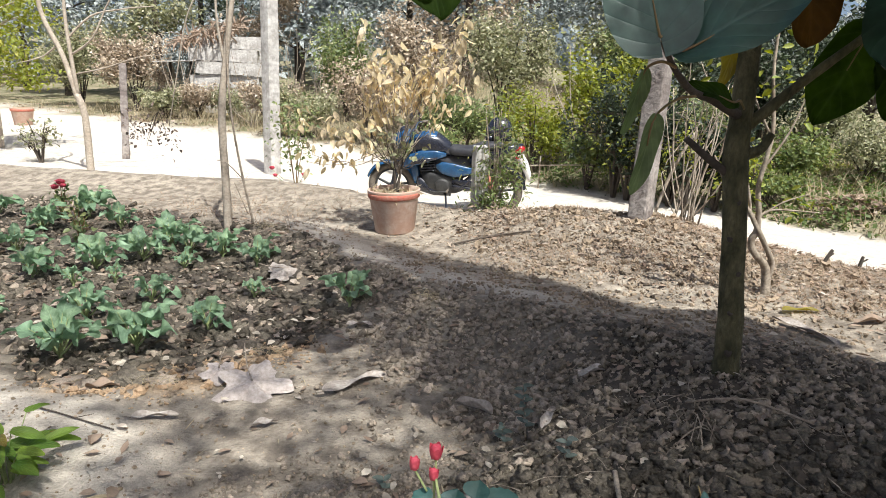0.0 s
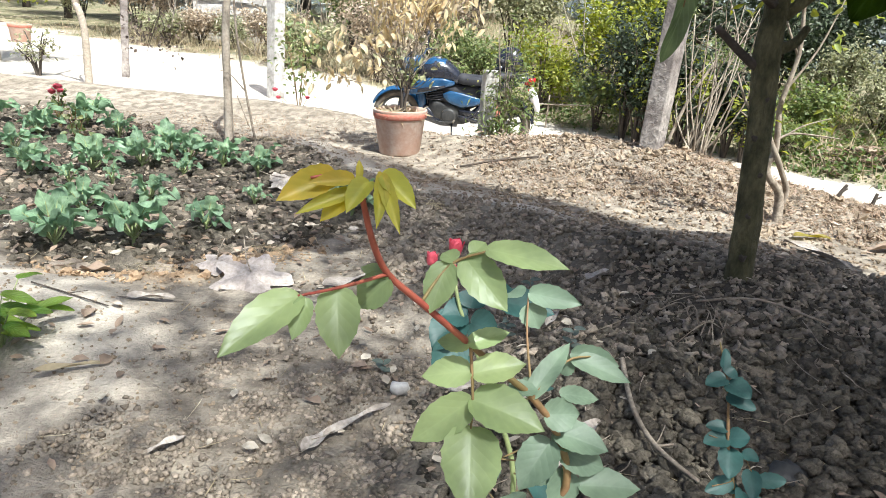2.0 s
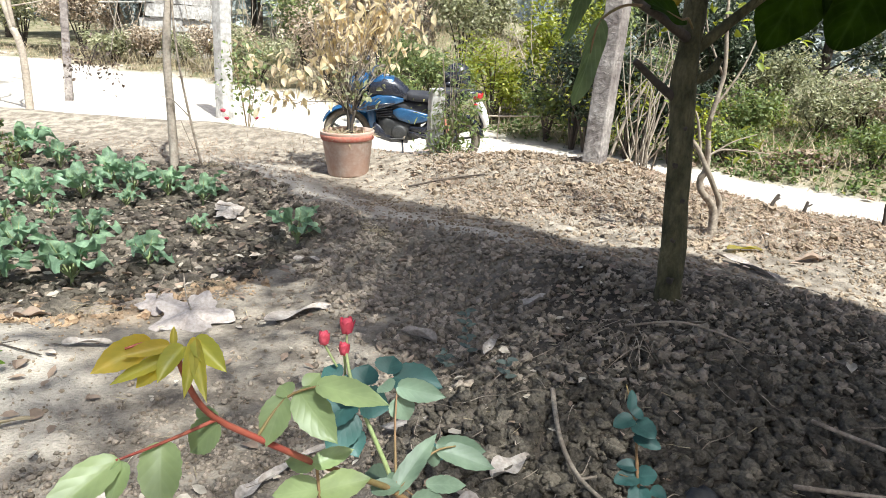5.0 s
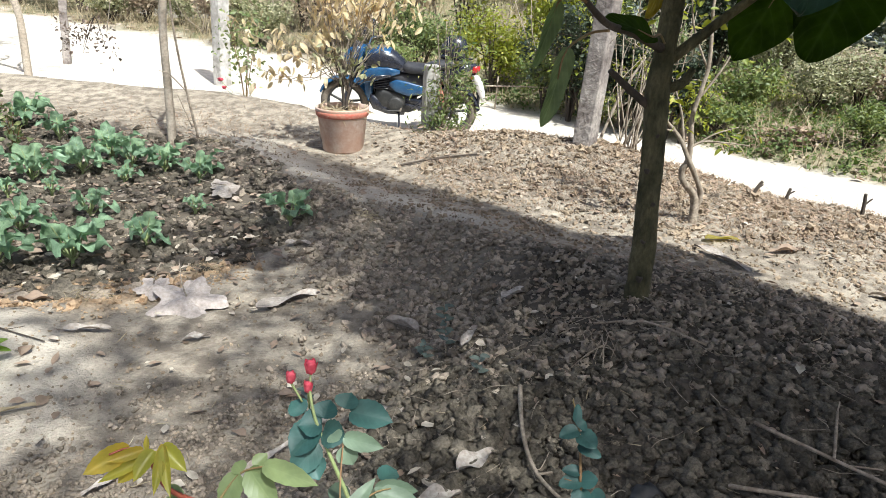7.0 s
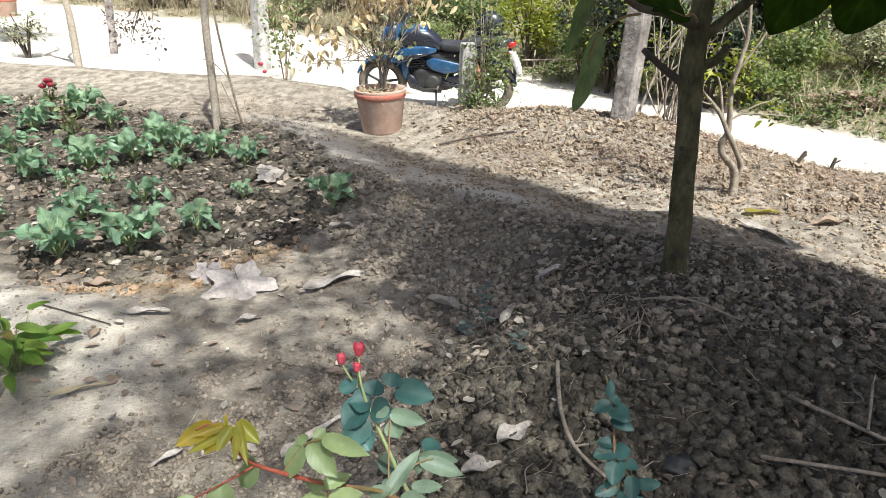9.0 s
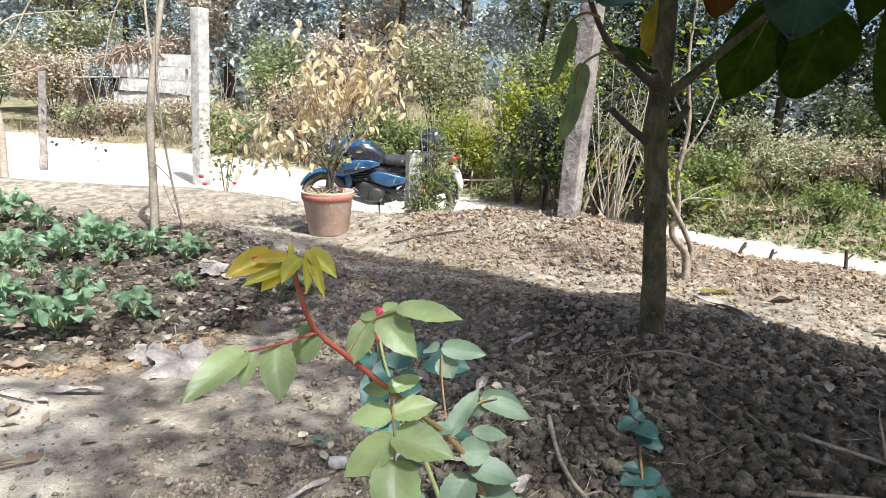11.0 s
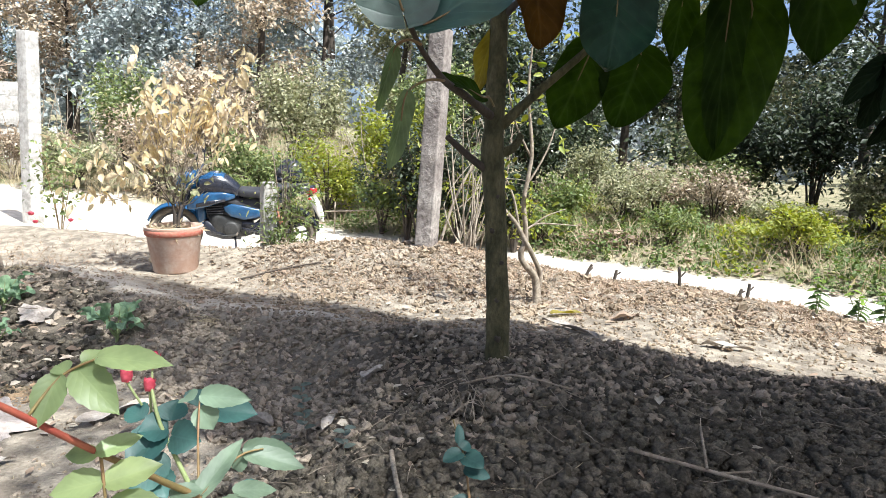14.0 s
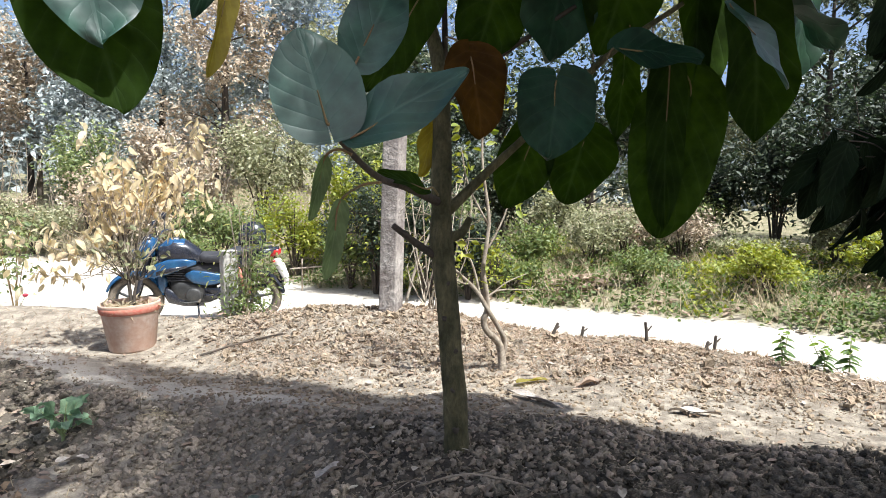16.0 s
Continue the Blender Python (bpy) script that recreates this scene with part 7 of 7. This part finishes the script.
def grass(rng, x, y, z, h, w, lean=0.35):
    n = len(x)
    a = rng.uniform(0, 6.28, n)
    H = (h * rng.uniform(0.5, 1.3, n))[:, None]
    side = np.stack([np.cos(a), np.sin(a), np.zeros(n)], 1) * w
    bend = np.stack([rng.normal(0, lean, n), rng.normal(0, lean, n), np.ones(n)], 1)
    c = np.stack([x, y, z - 0.01], 1)
    m = c + bend * H * 0.55
    t = c + bend * H * np.array([1.5, 1.5, 1.0])
    V = np.stack([c - side, c + side, m - side * 0.7, m + side * 0.7, t], 1).reshape(-1, 3)
    o = np.arange(n)[:, None] * 5
    return V, np.vstack([o + np.array([[0, 1, 3]]), o + np.array([[0, 3, 2]]), o + np.array([[2, 3, 4]])])


x, y, z = scatter(rg, 34000, lambda x, y: (1 - masks(x, y)[0]) * np.clip(inside(BERM, x, y, 0.3) * 0.8 * (0.35 + 0.65 * smooth(-0.1, 0.5, ripple(x, y, 2.3, 3))) + 0.5 * bell(x, y, -1.6, 7.6, 1.2, 0.6), 0, 1), -4.5, 5, 2.8, 9)
bx, by, bz = scatter(rg, 52000, lambda x, y: inside(BERM, x, y, 0.35) * (0.3 + 0.7 * smooth(-0.3, 0.4, ripple(x, y, 3.1, 5))), 0, 5.2, 2.4, 7)
stuff("bank_grass", grass(rg, bx, by, bz, 0.045, 0.0032, 0.9), TUFT, "withered russet grass stubble over the roadside bank", "dry grass")
stuff("dry_tufts", grass(rg, x, y, z, 0.062, 0.003, 0.75), TUFT, "short dry grass tufts on the roadside bank", "dry grass")


# thin roots, twigs and pale scraps over the dug soil
rg = np.random.default_rng(123)
bits = []
for k in range(150):
    while True:
        px_, py_ = rg.uniform(-0.3, 3.6), rg.uniform(1.2, 3.5)
        if inside(MOUND, np.array([px_]), np.array([py_]), 0.3)[0] > 0.3:
            break
    a, L = rg.uniform(0, 6.28), rg.uniform(0.04, 0.2)
    P = []
    for j in range(4):
        q = j / 3 - 0.5
        xx, yy = px_ + math.cos(a) * L * q + rg.normal(0, 0.008), py_ + math.sin(a) * L * q + rg.normal(0, 0.008)
        P.append((xx, yy, ground_at(xx, yy) + 0.022 + rg.uniform(0, 0.02)))
    bits.append(tube(P, [0.0016, 0.002, 0.0016, 0.0008], 4))
stuff("root_bits", joined(*bits), TWIG, "thin pale roots and twigs strewn over dug soil", "roots")
CHAFF = foliage("pale_leaf_scrap", (0.50, 0.43, 0.34), (0.62, 0.55, 0.45), (0.36, 0.28, 0.19), 0.15, 0.8)
x, y, z = scatter(rg, 1600, lambda x, y: (1 - masks(x, y)[0]) * (0.08 + 0.4 * inside(BED, x, y, 0.2) + 0.5 * bell(x, y, 0.3, 2.1, 0.6)), -3, 4, 1.2, 6.5)
stuff("leaf_scraps", litter(rg, x, y, z, 0.042, 0.55, 0.02), CHAFF, "small pale torn scraps of dry leaf on soil", "leaf litter")

x, y, z = scatter(rg, 1000, lambda x, y: inside(BED, x, y, 0.2), -4.5, 0, 3.0, 7.5)
stuff("bed_litter", litter(rg, x, y, z, 0.055, 0.5, 0.03), DRY_LEAF, "dry curled leaf scraps lying over the dug bed", "leaf litter")

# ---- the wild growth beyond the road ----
# near-black green: the deep shade of thicket and bush as leaf colour
SHADED_GREEN = foliage("shade_dark_leaf", (0.028, 0.042, 0.022), (0.055, 0.072, 0.038), (0.10, 0.11, 0.07), 0.2, 0.6)
back_of = lambda x, y: masks(x, y)[1]
rg = np.random.default_rng(90)
x, y, z = scatter(rg, 60000, lambda x, y: back_of(x, y) * smooth(11, 5, x) * (0.25 + 0.75 * smooth(0.0, 1.0, ripple(x, y, 0.9, 4) + 0.3)), -14, 13, 3.5, 21)
stuff("dry_grass", grass(rg, x, y, z, 0.42, 0.006, 0.45), STRAW, "tall dry tawny grass over the bank beyond the road", "dry grass")
TURF = foliage("low_turf_leaf", (0.13, 0.175, 0.05), (0.065, 0.105, 0.035), (0.30, 0.29, 0.10), 0.3, 0.6)
verge = lambda x, y: back_of(x, y) * smooth(0.4, 3.0, x)
mottle = lambda x, y, f, k, lo, hi: smooth(lo, hi, ripple(x, y, f, k) + 0.5 * ripple(x, y, f * 2.7, k + 3))


def weed_patch(n, keep, rise, size, material, label, name="green_weeds", aspect=0.6):
    x, y, z = scatter(rg, n, keep, 0.5, 13, 3.0, 14)
    v, f = leaf_cloud(rg, np.stack([x, y, z + 0.02 + rise * (0.35 + mottle(x, y, 2.1, 2, -0.5, 0.8)) * rg.random(len(x)) ** 1.4], 1), size, 0.8, aspect)
    stuff(name, (v, f), material, label, "weeds")


weed_patch(85000, lambda x, y: verge(x, y) * (0.28 + 0.72 * mottle(x, y, 1.1, 7, 0.0, 0.35)), 0.20, 0.075, TURF, "low dark green weeds in patches along the road's far side")
weed_patch(42000, lambda x, y: verge(x, y) * mottle(x, y, 0.9, 12, 0.25, 0.5), 0.30, 0.085, LIME, "bright yellow-green weeds in patches along the road's far side")
weed_patch(26000, lambda x, y: verge(x, y) * mottle(x, y, 1.4, 21, 0.1, 0.5), 0.12, 0.08, DRY_LEAF, "withered brown leaves lying among the weeds", "withered_weeds", 0.45)
x, y, z = scatter(rg, 60000, lambda x, y: verge(x, y) * mottle(x, y, 0.8, 31, 0.1, 0.5), 1, 13, 3.0, 14)
stuff("tawny_grass", grass(rg, x, y, z, 0.20, 0.004, 0.6), STRAW, "short tawny dead grass in patches among the weeds", "dry grass")
x, y, z = scatter(rg, 9000, lambda x, y: back_of(x, y) * smooth(2.0, 0.0, y - np.interp(x, FAR_X, ROAD_FAR)), -14, 9, 3.0, 24)
stuff("verge_litter", litter(rg, x, y, z, 0.13, 0.45, 0.03), DRY_LEAF, "dry fallen leaves along the road's far verge", "leaf litter")


def shrub(x, y, h, w, material, n, leaf, label, seed, name="shrub", group="wild shrubs", stems=7, bark=DARK_BARK, hollow=0.35):
    """A bush of many thin stems with leaves clustered towards its uneven outside."""
    r = np.random.default_rng(seed)
    t = thing(name, (x, y, ground_at(x, y)), label, "shrub", group)
    tips = []
    for k in range(stems):
        a = k * 6.283 / stems + r.uniform(-0.3, 0.3)
        e = np.array((math.cos(a) * w * r.uniform(0.2, 0.75), math.sin(a) * w * r.uniform(0.2, 0.6), h * r.uniform(0.55, 1.0)))
        part("stem", tube([(0, 0, -0.1), e * np.array((0.35, 0.35, 0.5)), e], [0.02 + 0.006 * h, 0.014, 0.006], 5), bark, t)
        tips.append(e)
        for j in range(2):
            q = e * r.uniform(0.45, 0.8)
            d = q + np.array((r.normal(0, w * 0.3), r.normal(0, w * 0.25), r.uniform(0.05, 0.3) * h))
            part("branch", tube([q, (q + d) / 2 + r.normal(0, 0.03, 3), d], [0.01, 0.007, 0.003], 4), bark, t)
            tips.append(d)
    tips = np.array(tips)
    c = tips[r.integers(0, len(tips), n)] * (1 - hollow * r.random((n, 1)) ** 1.5) + r.normal(0, 1, (n, 3)) * np.array((w * 0.13, w * 0.12, h * 0.075)) * r.uniform(0.5, 1.5, (n, 1))
    c[:, 2] = np.abs(c[:, 2]) + 0.03
    part("leaves", leaf_cloud(r, c, leaf), material, t)
    return t


SHRUBS = ((-6.9, 18.8, 0.9, 0.9, BROWNLEAF, 0.12), (-5.9, 18.6, 0.8, 0.8, OLIVE, 0.11), (-1.6, 14.6, 1.7, 1.1, BROWNLEAF, 0.12), (0.3, 13.2, 1.5, 1.0, BUSH, 0.11), (1.6, 12.4, 1.6, 1.0, LIME, 0.11), (2.9, 12.6, 2.2, 1.1, LIME, 0.12), (4.2, 11.8, 1.3, 0.9, BUSH, 0.11), (3.7, 13.6, 2.6, 1.2, BUSH, 0.13),
          (-3.3, 15.6, 1.2, 1.1, OLIVE, 0.12), (-0.6, 16.2, 2.6, 1.3, BROWNLEAF, 0.14), (1.2, 15.6, 2.7, 1.3, OLIVE, 0.13), (-4.6, 17.4, 1.0, 1.0, BROWNLEAF, 0.13), (-2.6, 17.4, 2.4, 1.3, BUSH, 0.14), (5.6, 12.4, 2.0, 1.1, FAR_LEAF, 0.13),
          (5.2, 10.2, 0.9, 0.8, WEED, 0.1), (6.8, 11.0, 1.1, 0.9, OLIVE, 0.1), (8.0, 8.4, 0.38, 1.0, LIME, 0.09), (9.2, 11.4, 1.6, 1.2, BUSH, 0.12), (7.6, 7.6, 0.7, 0.7, LIME, 0.09), (9.6, 7.4, 0.9, 0.9, LIME, 0.1), (8.7, 5.6, 0.9, 0.8, LIME, 0.09), (10.6, 9.2, 1.3, 1.0, OLIVE, 0.11),
          (-7.9, 19.0, 0.8, 1.0, OLIVE, 0.13), (-9.4, 20.5, 2.2, 1.4, BROWNLEAF, 0.15), (-11.6, 21.5, 2.4, 1.5, OLIVE, 0.15), (-8.2, 22.0, 2.6, 1.4, HAZY_LEAF, 0.15), (6.4, 8.9, 0.6, 0.6, WEED, 0.08), (7.0, 13.6, 2.4, 1.2, FAR_LEAF, 0.13), (-0.2, 12.3, 0.8, 0.8, WEED, 0.09), (2.4, 11.2, 0.9, 0.8, WEED, 0.09), (4.6, 9.6, 0.6, 0.6, WEED, 0.09), (7.7, 11.3, 1.1, 0.9, BROWNLEAF, 0.09), (8.6, 10.8, 1.0, 0.9, BROWNLEAF, 0.09), (6.5, 12.0, 1.3, 0.9, OLIVE, 0.1), (9.2, 9.7, 0.5, 0.8, OLIVE, 0.08))
WORDS = {OLIVE: "dusty olive-green shrub with mixed dry leaves beyond the road", BUSH: "leafy green shrub with yellowing leaves beyond the road", LIME: "sunlit yellow-green leafy shrub beyond the road", BROWNLEAF: "withered brown shrub with dead leaves on the bank", FAR_LEAF: "dense dark green shrub beyond the road", WEED: "low spreading green weed bush beside the road", HAZY_LEAF: "grey-leaved shrub at the wood's edge, haze put into its leaves"}
for k, (x, y, h, w, m, lf) in enumerate(SHRUBS):
    shrub(x, y, h, w, m, int(1500 + 1900 * h * w * 0.6), lf * 0.76, WORDS[m], 300 + k)


def wood_tree(x, y, h, spread, material, n, leaf, label, seed, bark=DARK_BARK, low=0.25):
    """A tree with a tapering trunk, limbs and a broken crown of separate clumps."""
    r = np.random.default_rng(seed)
    z0 = ground_at(x, y)
    t = thing("tree", (x, y, z0), label, "tree", "trees of the wood")
    bend = r.normal(0, 0.25, 2)
    top = np.array((bend[0], bend[1], h))
    part("trunk", tube([(0, 0, -0.2), (bend[0] * 0.2, bend[1] * 0.2, h * 0.33), (bend[0] * 0.7, bend[1] * 0.5, h * 0.66), top], [0.05 + 0.014 * h, 0.04 + 0.01 * h, 0.05, 0.02], 8), bark, t)
    clumps = []
    for k in range(16):
        q = r.uniform(low, 0.95)
        a = k * 2.4
        p = np.array((bend[0] * q, bend[1] * q, h * q))
        reach = spread * r.uniform(0.4, 1.0) * (1.15 - 0.6 * q)
        e = p + np.array((math.cos(a) * reach, math.sin(a) * reach, h * r.uniform(0.03, 0.14)))
        part("limb", tube([p, (p + e) / 2 + np.array((0, 0, 0.1 * reach)), e], [0.03, 0.02, 0.008], 5), bark, t)
        clumps += [e, (p + 2 * e) / 3, e + r.normal(0, 0.35, 3)]
    clumps = np.array(clumps)
    c = clumps[r.integers(0, len(clumps), n)] + r.normal(0, 1, (n, 3)) * np.array((0.34, 0.34, 0.26)) * spread * 0.42
    c[:, 2] = np.maximum(c[:, 2], 0.1)
    part("crown", leaf_cloud(r, c, leaf), material, t)


TREES = ((-14, 25, 7.0, 2.4, HAZY_LEAF), (-11, 26, 7.5, 2.4, OLIVE), (-8.5, 28, 8.0, 2.6, HAZY_LEAF), (-5.6, 25, 5.0, 2.3, BROWNLEAF), (-3.4, 22, 5.4, 2.1, HAZY_LEAF), (-1.6, 24, 6.6, 2.4, HAZY_LEAF), (0.4, 20.5, 6.6, 2.1, BROWNLEAF), (2.4, 22, 8.0, 2.4, HAZY_LEAF), (4.0, 18.5, 5.6, 2.0, OLIVE), (5.6, 16.8, 5.2, 2.0, FAR_LEAF),
         (7.6, 17.5, 6.5, 2.2, FAR_LEAF), (9.6, 16.0, 6.0, 2.2, FAR_LEAF), (11.8, 14.5, 6.5, 2.2, OLIVE), (13.2, 12.0, 6.5, 2.3, FAR_LEAF), (14.5, 9.0, 6.5, 2.3, OLIVE), (8.8, 20.5, 8.0, 2.6, HAZY_LEAF), (12.5, 18.0, 8.0, 2.6, FAR_LEAF), (16.5, 13.5, 8.0, 2.6, FAR_LEAF), (3.0, 26, 10.0, 2.8, OLIVE), (5.2, 23, 9.0, 2.6, HAZY_LEAF), (-7.0, 32, 6.0, 2.8, HAZY_LEAF), (-12, 33, 9.0, 3.0, FAR_LEAF), (-18, 29, 8.5, 2.8, HAZY_LEAF), (-17, 22, 6.5, 2.3, LIME), (0, 30, 6.0, 3.0, HAZY_LEAF), (7, 27, 10.0, 3.0, FAR_LEAF), (16, 6, 6.5, 2.4, OLIVE))
TREE_WORDS = {HAZY_LEAF: "grey-leaved tree in the wood behind, haze put into its leaves", OLIVE: "olive-green tree in the wood behind", BROWNLEAF: "half-withered brown-leaved tree in the wood behind", FAR_LEAF: "dense dark green tree in the wood behind", LIME: "yellow-green tree at the far side of the yard"}
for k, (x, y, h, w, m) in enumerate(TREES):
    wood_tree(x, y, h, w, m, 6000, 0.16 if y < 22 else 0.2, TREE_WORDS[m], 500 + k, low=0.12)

# thicket beyond the green verge, its dimness put into the leaf colour
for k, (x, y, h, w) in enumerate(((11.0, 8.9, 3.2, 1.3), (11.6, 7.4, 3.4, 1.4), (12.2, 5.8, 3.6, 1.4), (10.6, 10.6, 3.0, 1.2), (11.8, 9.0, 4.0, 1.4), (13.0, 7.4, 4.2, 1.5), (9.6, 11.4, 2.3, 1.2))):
    shrub(x, y, h, w, SHADED_GREEN, 3600, 0.13, "tall dense thicket, deep shade put into its dark green leaves", 740 + k, "thicket", "dark thicket", 9)
# dark bush and light sprays: one bush's shaded and sunlit parts by colour
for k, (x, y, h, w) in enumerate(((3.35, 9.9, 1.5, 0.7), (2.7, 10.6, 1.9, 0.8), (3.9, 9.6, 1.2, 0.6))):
    shrub(x, y, h, w, SHADED_GREEN, 2600, 0.09, "dense bush beyond the road, its shade put into dark green leaves", 760 + k)
    shrub(x + 0.15, y - 0.25, h * 0.9, w * 0.9, LIME, 420, 0.085, "sparse lighter sprays standing for the dark bush's sunlit front", 770 + k)
# bushy tree and shrub across the yard
wood_tree(-7.9, 12.0, 2.6, 1.1, LIME, 3400, 0.1, "small bushy yellow-green tree across the yard", 701, PALE_BARK, 0.35)
shrub(-6.3, 10.6, 0.7, 0.5, OLIVE, 240, 0.07, "small straggling plant across the yard", 702, stems=6)
# brushwood and bare branches along the far verge
for k in range(18):
    r = np.random.default_rng(800 + k)
    x = -8 + 0.62 * k
    y = float(np.interp(x, FAR_X, ROAD_FAR)) + r.uniform(1.0, 5.5)
    t = thing("bare_brush", (x, y, ground_at(x, y)), "tangle of bare dry grey branches among weeds", "brushwood", "bare brushwood")
    for j in range(9):
        a = r.uniform(0, 6.28)
        e = np.array((math.cos(a) * r.uniform(0.2, 1.0), math.sin(a) * 0.5, r.uniform(0.5, 2.6)))
        part("branch", tube([(r.normal(0, 0.1), r.normal(0, 0.1), -0.05), e * 0.5 + r.normal(0, 0.1, 3), e], [0.014, 0.01, 0.004], 5), PALE_BARK if j % 2 else TWIG, t)
# tall leafy weeds on the crest at the road's near edge
for k, (x, y, h) in enumerate(((4.24, 3.93, 0.30), (4.48, 3.80, 0.24), (4.62, 3.72, 0.31), (4.74, 3.60, 0.22), (4.90, 3.56, 0.30), (4.98, 3.40, 0.22), (5.12, 3.36, 0.28), (4.82, 3.72, 0.20))):
    r = np.random.default_rng(900 + k)
    t = thing("verge_weed", (x, y, ground_at(x, y)), "tall leafy green weed at the road's near edge", "weed", "weeds at the verge")
    for j in range(3):
        q = np.array((r.normal(0, 0.05), r.normal(0, 0.04), h * r.uniform(0.7, 1.05)))
        part("stem", tube([(r.normal(0, 0.02), 0, -0.03), q * np.array((0.4, 0.4, 0.5)), q], [0.004, 0.003, 0.002], 5), GREEN_STEM, t)
        for i in range(9):
            a = i * 2.4 + j
            b = q * np.array((0.5, 0.5, 1.0)) * (0.25 + 0.75 * i / 8)
            e = b + np.array((math.cos(a), math.sin(a), -0.15)) * (0.10 - 0.05 * i / 8) * r.uniform(0.8, 1.2)
            part("leaf", blade(b, e, 0.032, (0, -0.4, 0.9), 0.15, 0.1, 0.2, 0, 8, 4), LEAFY if i > 5 else BUSH_LEAF, t)
# far wood that closes the view; its pale grey is painted haze
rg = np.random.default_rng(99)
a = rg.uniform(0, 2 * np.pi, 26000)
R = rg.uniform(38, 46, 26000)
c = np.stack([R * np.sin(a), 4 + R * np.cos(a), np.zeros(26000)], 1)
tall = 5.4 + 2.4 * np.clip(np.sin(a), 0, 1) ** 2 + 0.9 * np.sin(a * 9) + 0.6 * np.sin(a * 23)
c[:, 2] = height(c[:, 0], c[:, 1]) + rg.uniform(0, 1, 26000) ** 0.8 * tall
stuff("far_wood", leaf_cloud(rg, c, 0.75, aspect=0.8), HAZY_LEAF, "distant grey wood closing the view all round, coloured as in haze", "wood")
